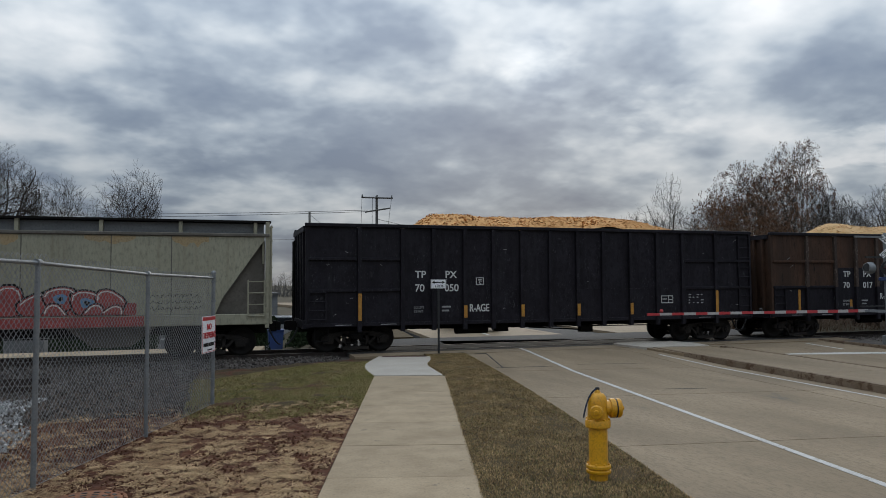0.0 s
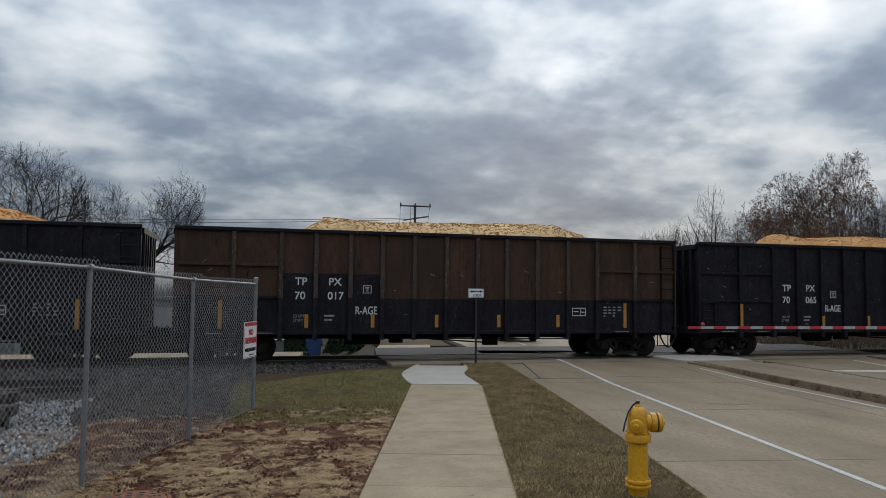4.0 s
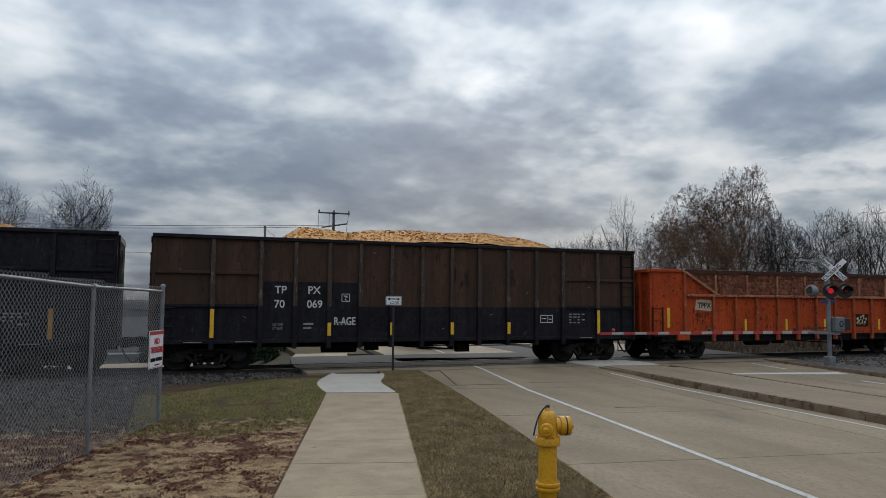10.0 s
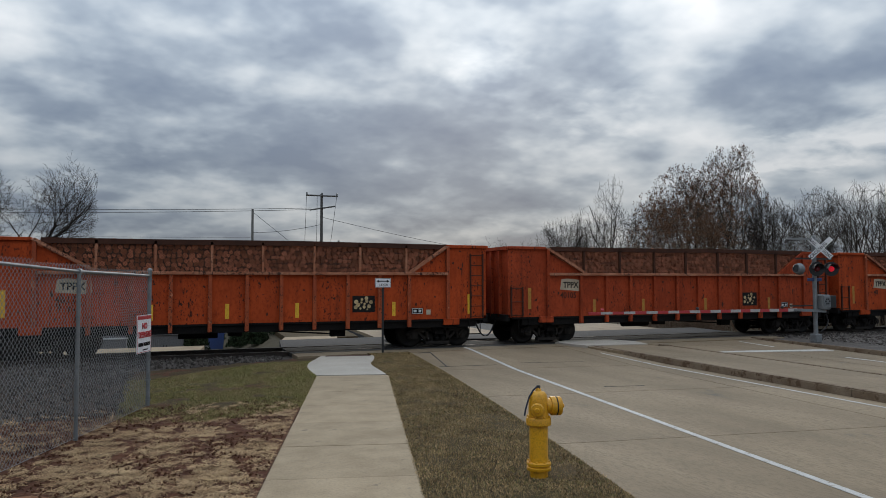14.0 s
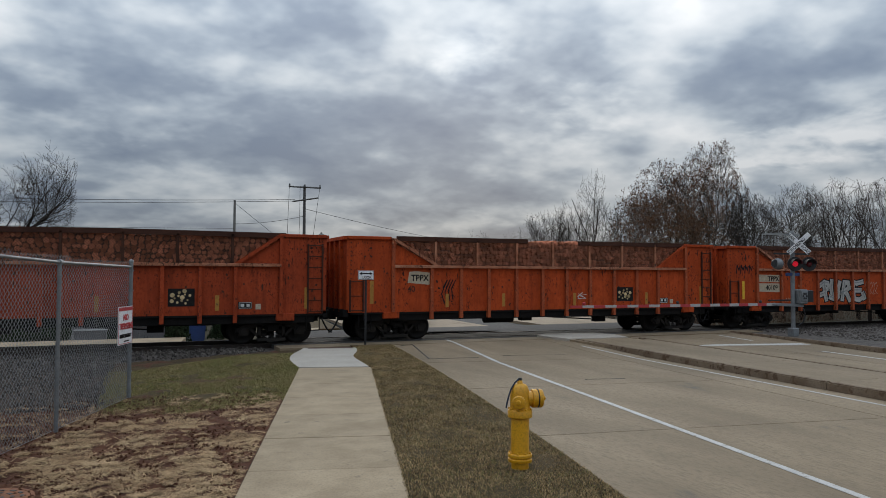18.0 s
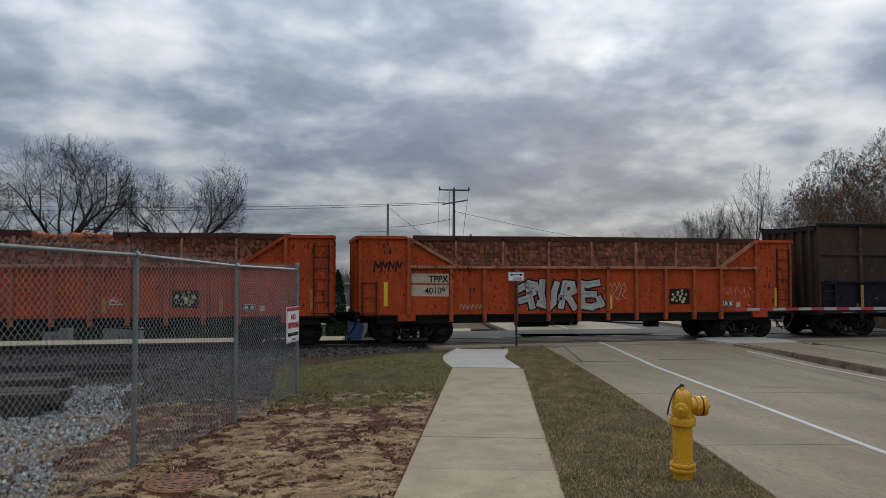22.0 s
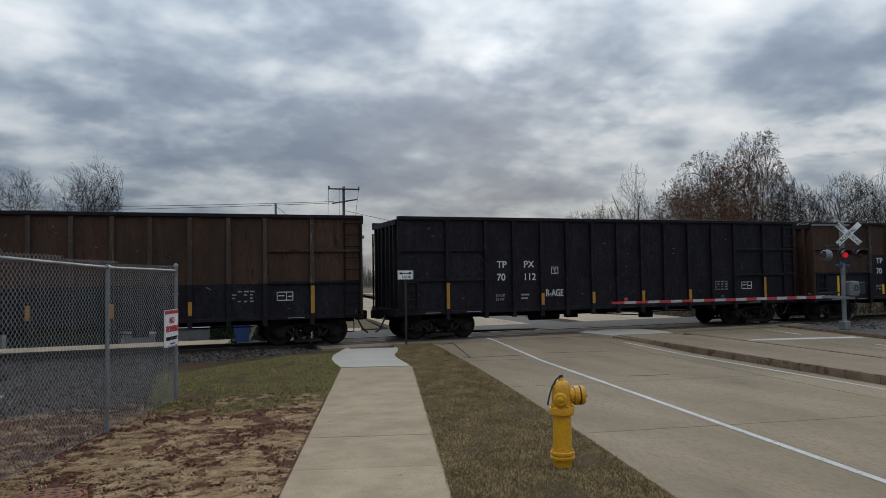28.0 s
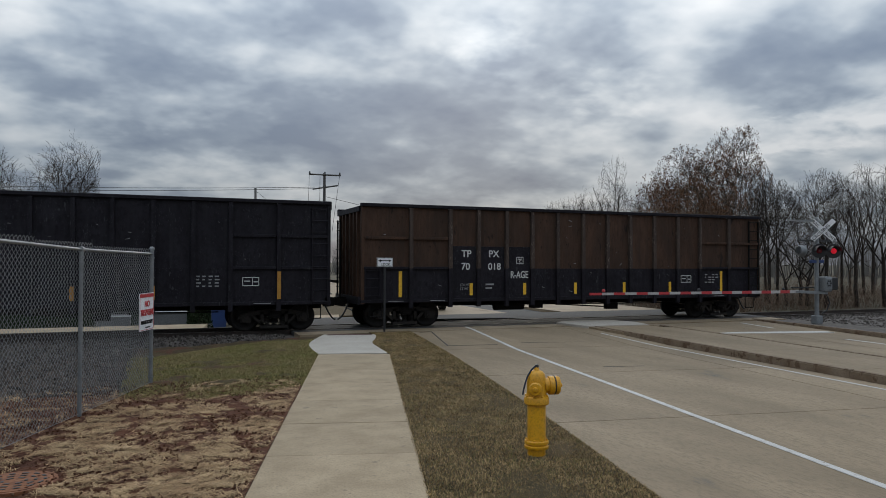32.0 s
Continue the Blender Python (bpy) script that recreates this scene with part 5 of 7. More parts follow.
    for _ in range(170):
        x, z = r.uniform(0.15, LO - 0.2), 0.98 + 2.2 * r.random() ** 0.8
        if z > 2.2 and 1.3 < x < LO - 1.3:
            continue
        if min(abs(x - p) for p in PANEL_POSTS) < 0.12:
            continue
        a, b = r.uniform(0.010, 0.045), r.uniform(0.010, 0.075) * (1.6 if r.random() < 0.15 else 0.7)
        t = r.uniform(0, 3)
        pts = [(x + a * math.cos(t + k * 1.05) * r.uniform(0.6, 1.3), z + b * math.sin(t + k * 1.05) * r.uniform(0.6, 1.3)) for k in range(6)]
        prism(pts, f + 0.001, f + 0.004, bm)
    tagged(part("flaked_paint", bm, M["rust"], w, "dark flaked paint scars"), kind="stuff")
    WAGONS.append((w, index))
    return w


def spray(wagon, strokes, y, material, label, width=0.05, name="graffiti"):
    """Strokes of paint: bars laid end to end along bent lines."""
    bm = bmesh.new()
    for line in strokes:
        for k, (a, b) in enumerate(zip(line, line[1:])):
            d = Vector((b[0] - a[0], 0, b[1] - a[1]))
            if d.length < 1e-4:
                continue
            n = Vector((-d.z, 0, d.x)).normalized() * width / 2
            e = d.normalized() * width * 0.35
            p = [Vector((a[0], y, a[1])) - e + n, Vector((b[0], y, b[1])) + e + n, Vector((b[0], y, b[1])) + e - n, Vector((a[0], y, a[1])) - e - n]
            bm.faces.new([bm.verts.new(q - Vector((0, 0.0015 + 0.0003 * (k % 3), 0))) for q in p])
    ob = part(name, bm, material, wagon, label)
    ob["kind"] = "stuff"
    return ob


pulpwood(PLACES[4], "orange", "40119", {"patch": 1, "tape": True, "small": (4.25, 6.3, 8.32, 11.36)}, "orange steel pulpwood wagon with mesh-sided log stacks, bright yellow tape", 31)
pulpwood(PLACES[5], "dull_orange", "40105", {"patch": 1, "tape": False}, "dull orange pulpwood wagon stacked with brown logs", 32)
w_g = pulpwood(PLACES[6], "orange", "40", {"patch": 1, "shift": -0.2, "tape": False}, "orange pulpwood wagon with cream lettered patch, scuffed side", 33)
w_h = pulpwood(PLACES[7], "orange", "40109", {"patch": 2, "shift": 0.2, "tape": True, "small": (5.2, 7.95)}, "orange pulpwood wagon with black and white graffiti on its side", 34)
gondola(PLACES[8], "brown", ("70", "013", 1.50), "", (False, FIVE), "brown steel gondola with dark lower band, amber tape", 15, 1.2)
gondola(PLACES[9], "blue_black", ("70", "112", 1.31), "", (False, FIVE), "blue-black steel gondola with scuffed sides, amber tape", 16, 1.2)
gondola(PLACES[10], "brown", ("70", "018", 1.59), "", (True, SIX), "brown steel gondola at the train's end, bright yellow tape", 17)


def hopper():
    """A grey-green covered hopper: smooth sides, slanted end sheets, roof walk, end frame and ladder."""
    w = thing("covered_hopper", "grey-green covered hopper wagon with red graffiti low on its side", "freight wagon", "wagons of the train")
    L = 17.4
    g = M["hopper"]
    running_gear(w, L, 0.92)
    s = -1.55
    for k in range(6):
        a, b = 2.05 + k * 2.217, 2.05 + (k + 1) * 2.217
        if k in (0, 5):
            continue
        part("side_sheet", box(a + 0.004, b - 0.004, s, s + 0.06, 1.28, 3.52), g, w)
    for x0, d in ((0.0, 1), (L, -1)):
        pts = [(x0 + d * 4.267, 1.28), (x0 + d * 1.5, 1.28), (x0 + d * 1.32, 1.72), (x0 + d * 0.16, 3.40), (x0 + d * 0.13, 3.52), (x0 + d * 4.267, 3.52)]
        part("end_side_sheet", prism(pts, s, s + 0.06), g, w)
        # slope sheet, end panel and bulkhead get the paint with shade in it
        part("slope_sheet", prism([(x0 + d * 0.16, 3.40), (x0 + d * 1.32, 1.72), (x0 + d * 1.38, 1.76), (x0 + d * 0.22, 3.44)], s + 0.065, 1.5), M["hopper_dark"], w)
        part("end_panel", box(min(x0 + d * 0.12, x0 + d * 1.55), max(x0 + d * 0.12, x0 + d * 1.55), s + 0.22, s + 0.27, 1.03, 3.40), M["hopper_dark"], w, "recessed end panel, its shade painted in as dark brown")
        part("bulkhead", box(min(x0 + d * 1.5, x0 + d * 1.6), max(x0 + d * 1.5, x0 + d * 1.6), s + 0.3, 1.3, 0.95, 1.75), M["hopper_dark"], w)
        part("end_frame", box(min(x0, x0 + d * 0.11), max(x0, x0 + d * 0.11), s - 0.01, s + 0.16, 0.85, 3.95), g, w)
        part("end_frame", box(min(x0, x0 + d * 0.11), max(x0, x0 + d * 0.11), -s - 0.16, -s + 0.01, 0.85, 3.95), g, w)
        part("end_sheet", box(min(x0 + d * 0.14, x0 + d * 0.2), max(x0 + d * 0.14, x0 + d * 0.2), s + 0.1, -s - 0.1, 2.72, 3.52), g, w)
        lad = part("ladder", ladder_bm(0.0, 0.46, 1.2, 2.2, 4), g, w)
        lad.matrix_basis = pose(x0 + (0.12 if d > 0 else -0.60), s - 0.02, 0)
        lad = part("end_ladder", ladder_bm(-0.2, 0.2, 1.0, 3.8, 8), g, w)
        lad.matrix_basis = pose(x0 - d * 0.03, s + 0.25, 0, 0, 0, -90 * d)
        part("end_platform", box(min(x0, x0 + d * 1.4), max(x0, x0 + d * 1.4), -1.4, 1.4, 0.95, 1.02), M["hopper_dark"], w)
    part("side_sill", box(0.0, L, s - 0.02, s + 0.12, 0.95, 1.26, None, 0.015), g, w)
    part("top_chord", box(0.0, L, s - 0.05, s + 0.12, 3.50, 3.60, None, 0.02), M["hopper_dark"], w)
    # darker grey than the sides: shade under the roof walk is painted in
    part("roof", prism([(0.15, 3.56), (L - 0.15, 3.56), (L - 0.15, 3.90), (0.15, 3.90)], s + 0.26, 1.45), M["cabinet"], w)
    part("back_side", box(0.2, L - 0.2, -s - 0.06, -s, 1.1, 3.54), g, w)
    part("roof_walk", box(-0.05, L + 0.05, s + 0.05, s + 0.75, 3.93, 3.985), M["under"], w)
    for k in range(9):
        x = 0.4 + k * (L - 0.8) / 8
        part("walk_bracket", box(x - 0.05, x + 0.05, s + 0.10, s + 0.24, 3.58, 3.93), g, w)
    for k in range(3):
        x = 4.3 + k * 4.4
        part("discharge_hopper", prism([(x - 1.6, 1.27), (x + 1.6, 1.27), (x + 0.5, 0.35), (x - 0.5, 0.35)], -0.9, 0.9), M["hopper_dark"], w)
    # rust stains under the roof, panel seams
    r = random.Random(3)
    for x, wd, dp in ((L - 2.2, 1.0, 0.34), (L - 4.3, 1.3, 0.22), (L - 7.0, 0.9, 0.3)):
        lo = [(x - wd / 2 + wd * k / 10, 3.44 - dp * r.uniform(0.35, 1.0) * math.sin(0.3 + 2.5 * k / 10)) for k in range(11)]
        part("rust_stain", prism([(x - wd / 2, 3.485), *lo, (x + wd / 2, 3.485)], s - 0.004, s - 0.001), M["rust_streak"], w, "tan rust stain under the roof edge")
    for x in (L - 2.7, L - 4.27, L - 6.48):
        part("seam", box(x - 0.012, x + 0.012, s - 0.006, s, 1.28, 3.5), M["hopper_dark"], w)
    # graffiti: red bubble forms with pale rims, and thin black tags beside them
    f = s - 0.004
    part("graffiti", box(L - 11.6, L - 3.6, f - 0.002, f + 0.001, 1.285, 1.62), M["spray_red"], w, "red spray-painted band")
    part("graffiti", box(L - 12.5, L - 3.4, s - 0.025, s - 0.021, 0.965, 1.245), M["spray_red"], w, "red spray-painted band")
    spots = [(-10.5, 1.6, 0.46), (-9.7, 1.85, 0.44), (-8.9, 1.5, 0.46), (-8.1, 1.7, 0.5), (-7.35, 1.75, 0.48), (-6.6, 1.62, 0.44), (-6.05, 1.84, 0.40), (-5.4, 1.72, 0.42), (-4.85, 1.74, 0.38), (-6.2, 1.42, 0.3), (-5.2, 1.42, 0.28), (-4.72, 1.42, 0.26)]
    spots = [(x + 0.55, z - 0.1, q) for x, z, q in spots] + [(-11.2, 1.6, 0.4)]
    for i, (x, z, q) in enumerate(spots):
        ring = [(L + x + q * (1 + 0.14 * math.sin(3 * a + i)) * math.cos(a), max(1.30, z + q * 0.9 * (1 + 0.12 * math.cos(2 * a + i)) * math.sin(a))) for a in [k * 0.41888 for k in range(15)]]
        e = 0.003 * i
        rim = [(L + x + (px - L - x) * 1.12, max(1.29, z + (pz - z) * 1.12)) for px, pz in ring]
        part("graffiti", prism(rim, f - 0.005 - e, f - 0.004 - e), M["black_paint"], w, "dark outline of a graffiti form")
        part("graffiti", prism(ring, f - 0.006 - e, f - 0.0051 - e), M["spray_red"], w, "red spray-painted form")
        arc = [(L + x + (px - L - x) * 0.86, z + (pz - z) * 0.86) for px, pz in ring[:8]]
        spray(w, [arc], f - 0.0065 - e, M["spray_white"], "white rim line", 0.035)
        if i in (3, 6, 7):
            eye = [(L + x + (px - L - x) * 0.42, z + (pz - z) * 0.42) for px, pz in ring]
            part("graffiti", prism(eye, f - 0.009 - e, f - 0.008 - e), M["spray_blue"], w, "blue spray-painted form")
            pup = [(L + x + (px - L - x) * 0.18, z + (pz - z) * 0.18) for px, pz in ring]
            part("graffiti", prism(pup, f - 0.010 - e, f - 0.0091 - e), M["black_paint"], w)
    lines = []
    for row in range(3):
        for k in range(9):
            x = L - 3.25 + 0.15 * k
            z = 1.76 - 0.17 * row
            lines.append([(x, z), (x + r.uniform(0.02, 0.1), z + r.uniform(0.05, 0.12)), (x + r.uniform(0.05, 0.13), z + r.uniform(-0.04, 0.03)), (x + 0.15, z + r.uniform(0, 0.1))])
    spray(w, lines, f, M["black_paint"], "thin black spray scrawl", 0.012)
    WAGONS.append((w, -1.03 - L))


hopper()


def wagon_tags():
    r = random.Random(44)
    f = OS - 0.0075
    # scrawl on the third orange wagon
    lines = [[(3.15 + 0.1 * k, 1.2 + 0.04 * k), (3.05 + 0.12 * k, 1.5 + 0.06 * k), (3.25 + 0.1 * k, 1.95), (3.1 + 0.11 * k, 1.7)] for k in range(4)]
    spray(w_g, lines, f, M["black_paint"], "black spray scrawl", 0.035)
    spray(w_g, [[(8.5 + r.uniform(-0.2, 0.2), 1.4 + r.uniform(-0.12, 0.12)) for _ in range(3)] for _ in range(5)], f, M["spray_white"], "pale chalk scrawl", 0.015)
    # large pale block letters, unreadable, on the last orange wagon: filled forms with dark rims
    # interlocking slanted forms: (outline), each with dark strokes inside
    strokes = [
        [[(4.62, 1.58), (4.95, 1.74), (5.16, 1.70), (5.22, 1.54), (4.98, 1.42)], [(4.92, 1.72), (4.98, 1.36), (5.06, 1.06)], [(4.66, 1.24), (4.98, 1.32)]],
        [[(5.40, 1.80), (5.36, 1.46), (5.44, 1.16), (5.62, 1.04), (5.76, 1.18), (5.80, 1.52), (5.88, 1.74)], [(5.28, 1.16), (5.62, 1.06)]],
        [[(6.02, 1.06), (6.10, 1.46), (6.16, 1.74), (6.40, 1.72), (6.46, 1.52), (6.18, 1.40), (6.34, 1.24), (6.48, 1.02)], [(5.92, 1.32), (6.20, 1.38)]],
        [[(7.28, 1.76), (6.92, 1.70), (6.70, 1.74), (6.72, 1.40), (6.76, 1.08), (7.06, 1.04), (7.42, 1.16)], [(6.74, 1.42), (7.16, 1.42)], [(7.30, 1.30), (7.40, 1.10)]],
    ]
    strokes = [[[(4.86 + (a - 4.62) * 1.0, 1.10 + (b - 1.02) * 1.08) for a, b in ln] for ln in group] for group in strokes]
    for i, group in enumerate(strokes):
        e = 0.0025 * (i % 2)
        spray(w_h, group, f - 0.001 - e, M["black_paint"], "black outline of a graffiti form", 0.30)
        spray(w_h, group, f - 0.0032 - e, M["spray_grey"], "white filled graffiti form", 0.20)
        spray(w_h, [[(a + 0.02, b + 0.02) for a, b in ln[:3]] for ln in group], f - 0.0052 - e, M["grey_paint"], "grey shading strokes", 0.05)
    spray(w_h, [[(7.7 + 0.16 * k, 1.75 + r.uniform(-0.1, 0.1)), (7.78 + 0.16 * k, 1.9), (7.85 + 0.16 * k, 1.7), (7.7 + 0.16 * k, 1.45 + r.uniform(-0.1, 0.1)), (7.9 + 0.15 * k, 1.38)] for k in range(5)], f, M["cream"], "thin cream spray scrawl", 0.014)
    spray(w_h, [[(2.95 + 0.13 * k, 1.08), (3.0 + 0.13 * k, 1.24), (3.07 + 0.13 * k, 1.1), (3.1 + 0.13 * k, 1.22)] for k in range(6)], f, M["cream"], "thin cream spray scrawl", 0.012)
    spray(w_h, [[(0.30 + 0.22 * k, 2.24), (0.34 + 0.22 * k, 2.56), (0.43 + 0.22 * k, 2.36), (0.49 + 0.22 * k, 2.52)] for k in range(4)], f, M["black_paint"], "black marker scrawl", 0.05)
    spray(w_h, [[(11.9 + 0.5 * k, 1.4), (11.95 + 0.5 * k, 1.75), (12.15 + 0.5 * k, 1.5), (12.25 + 0.5 * k, 1.72), (12.3 + 0.5 * k, 1.4)] for k in range(3)], f, M["cream"], "thin cream spray scrawl", 0.012)


wagon_tags()


# ---- hydrant on the verge ----
def hydrant():
    h = thing("fire_hydrant", "yellow enamelled fire hydrant on the verge, dark strap on top", "hydrant", "", (3.92, 6.98, -0.02), -14)
    y = M["hydrant"]
    part("lower_barrel", lathe([(0.098, 0.0), (0.098, 0.10)], 28), y, h)
    bm = lathe([(0.10, 0.095), (0.128, 0.098), (0.132, 0.105), (0.132, 0.128), (0.125, 0.134), (0.118, 0.136), (0.118, 0.146), (0.125, 0.148), (0.132, 0.154), (0.132, 0.178), (0.126, 0.186), (0.10, 0.188)], 28)
    part("break_flange", bm, y, h)
    part("barrel", lathe([(0.102, 0.185), (0.100, 0.20), (0.100, 0.58)], 28), y, h)
    part("upper_flange", lathe([(0.10, 0.57), (0.128, 0.575), (0.135, 0.585), (0.135, 0.645), (0.130, 0.655), (0.112, 0.665)], 28), y, h)
    for k in range(8):
        a = k * 0.7854 + 0.3
        part("bolt", lathe([(0.014, 0.65), (0.014, 0.675), (0.008, 0.68)], 6, None, pose(0.118 * math.cos(a), 0.118 * math.sin(a), 0)), y, h)
        part("bolt", lathe([(0.012, 0.18), (0.012, 0.20), (0.007, 0.205)], 6, None, pose(0.115 * math.cos(a), 0.115 * math.sin(a), 0)), y, h)
    part("bonnet", lathe([(0.112, 0.66), (0.108, 0.70), (0.106, 0.80), (0.100, 0.86), (0.088, 0.905), (0.068, 0.930), (0.035, 0.942), (0.03, 0.955), (0.022, 0.975)], 28), y, h)
    part("operating_nut", lathe([(0.022, 0.965), (0.026, 0.968), (0.022, 1.0), (0.012, 1.004)], 5), M["black_metal"], h, "dark operating nut")
    noz = part("pumper_nozzle", lathe([(0.082, 0.08), (0.082, 0.13), (0.098, 0.133), (0.102, 0.14), (0.102, 0.185), (0.094, 0.192), (0.094, 0.198), (0.102, 0.204), (0.102, 0.235), (0.092, 0.25), (0.05, 0.254), (0.026, 0.255), (0.022, 0.285), (0.012, 0.288)], 24, None, pose(0, 0, 0.775, 0, 90, 0)), y, h)
    part("gasket", lathe([(0.088, 0.190), (0.103, 0.191), (0.103, 0.200), (0.088, 0.201)], 24, None, pose(0, 0, 0.775, 0, 90, 0)), M["black_metal"], noz, "dark gasket ring")
    small = part("hose_nozzle", lathe([(0.06, 0.08), (0.06, 0.12), (0.072, 0.123), (0.074, 0.15), (0.062, 0.165), (0.03, 0.168), (0.022, 0.185), (0.012, 0.187)], 20, None, pose(0, 0, 0.755, 90, 0, -20)), y, h)
    part("cap_bolt", lathe([(0.03, 0.165), (0.03, 0.175), (0.02, 0.178)], 6, None, pose(0, 0, 0.755, 90, 0, -20)), y, small)
    part("hose_nozzle", lathe([(0.06, 0.08), (0.06, 0.12), (0.072, 0.123), (0.074, 0.15), (0.062, 0.165)], 20, None, pose(0, 0, 0.755, 90, 0, 160)), y, h)
    bm = bmesh.new()
    pts = [(-0.02, -0.01, 0.985), (-0.06, -0.02, 0.955), (-0.105, -0.03, 0.89), (-0.135, -0.035, 0.81), (-0.155, -0.04, 0.74), (-0.165, -0.04, 0.685)]
    for a, b in zip(pts, pts[1:]):
        tube(a, b, 0.009, n=6, bm=bm)
    part("strap", bm, M["blue_strap"], h, "dark blue strap hanging from the top nut")


hydrant()


# ---- chain-link fence ----
def fence():
    f = thing("chain_link_fence", "tall galvanised chain-link fence beside the yard", "fence")
    base, step = Vector((-0.04, 13.36, 0)), Vector((-0.872, -2.43, 0))
    tall = [2.27, 2.30, 2.385, 2.41, 2.43, 2.45, 2.46, 2.47]
    ps = [base + step * k for k in range(8)]
    along = step.normalized()
    side = Vector((along.y, -along.x, 0))
    for k, p in enumerate(ps):
        r = 0.034 if k == 0 else 0.028
        H = tall[k]
        z = -0.12
        if k == 0:
            po = part("end_post", tube((p.x, p.y, z), (p.x, p.y, H + 0.04), r, n=14), M["galv"], f)
            part("post_cap", lathe([(0.042, H + 0.03), (0.042, H + 0.055), (0.03, H + 0.075), (0.01, H + 0.082)], 14, None, pose(p.x, p.y, 0)), M["galv"], po)
            for j in range(7):
                zz = 0.12 + j * 0.34
                part("tension_band", tube((p.x, p.y, zz - 0.012), (p.x, p.y, zz + 0.012), 0.046, n=14), M["galv"], po)
        else:
            po = part("line_post", tube((p.x, p.y, z), (p.x, p.y, H - 0.03), r, n=14), M["galv"], f)
            part("loop_cap", tube(p + Vector((0, 0, H - 0.045)) - along * 0.03, p + Vector((0, 0, H - 0.045)) + along * 0.03, 0.042, n=12), M["galv"], po)
    a, b = ps[0], ps[-1]
    for k in range(7):
        part("top_rail", tube((ps[k].x, ps[k].y, tall[k] - 0.045), (ps[k + 1].x, ps[k + 1].y, tall[k + 1] - 0.045), 0.021, n=12), M["galv"], f)
    part("tension_wire", tube((a.x, a.y, 0.03), (b.x, b.y, 0.03), 0.004, n=5), M["chain"], f)
    # woven wires: each zigzags up the fence, a half cell across and back
    cell, rise, rad = 0.040, 0.041, 0.0030
    for k in range(7):
        p0, p1 = ps[k], ps[k + 1]
        n = int((p1 - p0).length / cell)
        verts, faces = [], []
        for i in range(n + 1):
            nz = int((tall[k] + (tall[k + 1] - tall[k]) * i / n + 0.042) / rise)
            o = p0 + (p1 - p0) * ((i + 0.5) / n)
            prev = None
            for j in range(nz + 1):
                s = cell * 0.5 * (1 if (i + j) % 2 else -1)
                c = o + along * s + Vector((0, 0, 0.02 + j * rise)) + side * (0.036 + 0.003 * (1 if j % 2 else -1))
                q = len(verts)
                verts += [c + side * rad, c + along * rad * 1.2 - side * rad * 0.6, c - along * rad * 1.2 - side * rad * 0.6]
                if prev is not None:
                    for m in range(3):
                        faces.append((prev + m, prev + (m + 1) % 3, q + (m + 1) % 3, q + m))
                prev = q
        ob = raw("woven_wire", verts, faces, M["chain"], f, "woven diamond wire mesh")
        ob["kind"] = "stuff"
    return ps


FENCE = fence()


def trespass_sign():
    s = thing("warning_sign", "white sign with red lettering wired to the fence", "sign", "", (-0.11, 13.01, 1.26), 70.3)
    w, h = 0.62, 0.62
    part("panel", box(-w / 2, w / 2, -0.004, 0.004, -h / 2, h / 2), M["sign_white"], s)
    part("red_band", box(-w / 2 + 0.015, w / 2 - 0.015, -0.009, -0.004, h / 2 - 0.07, h / 2 - 0.02), M["sign_red"], s)
    letters("lettering", "NO", 0.095, -0.105, -0.008, 0.085, M["sign_red"], s, bold=0.02)
    letters("lettering", "TRESPASSING", 0.10, -0.27, -0.008, -0.06, M["sign_red"], s, bold=0.008, wide=0.66)
    letters("lettering", "PRIVATE PROPERTY", 0.06, -0.25, -0.008, -0.20, M["black_paint"], s, bold=0.006, wide=0.66)
    part("small_print", box(-0.06, 0.15, -0.008, -0.004, -0.27, -0.25), M["black_paint"], s)
    rim = bmesh.new()
    for a, b, c, d in ((-0.30, 0.30, 0.292, 0.30), (-0.30, 0.30, -0.30, -0.292), (-0.30, -0.292, -0.30, 0.30), (0.292, 0.30, -0.30, 0.30)):
        box(a, b, -0.007, -0.004, c, d, rim)
    part("border", rim, M["sign_red"], s)


trespass_sign()


def look_sign():
    s = thing("look_sign", "small white sign with a two-way arrow on a dark post", "sign", "", (6.52, 21.22, 0), -14)
    part("post", box(-0.032, 0.032, -0.022, 0.022, -0.1, 2.24, None, 0.006), M["black_metal"], s)
    part("panel", box(-0.24, 0.24, -0.034, -0.026, 1.96, 2.24), M["sign_white"], s)
    rim = bmesh.new()
    for a, b, c, d in ((-0.23, 0.23, 2.222, 2.232), (-0.23, 0.23, 1.968, 1.978), (-0.23, -0.22, 1.968, 2.232), (0.22, 0.23, 1.968, 2.232)):
        box(a, b, -0.038, -0.034, c, d, rim)
    part("border", rim, M["black_paint"], s)
    bm = box(-0.13, 0.13, -0.038, -0.034, 2.135, 2.165)
    prism([(-0.20, 2.15), (-0.12, 2.20), (-0.12, 2.10)], -0.038, -0.034, bm)
    prism([(0.20, 2.15), (0.12, 2.20), (0.12, 2.10)], -0.038, -0.034, bm)
    part("arrow", bm, M["black_paint"], s, "black two-way arrow")
    letters("lettering", "LOOK", 0.075, -0.105, -0.037, 2.0, M["black_paint"], s, bold=0.015, wide=0.9)


look_sign()


# ---- crossing signal with its lowered gate ----
FLASHERS = []


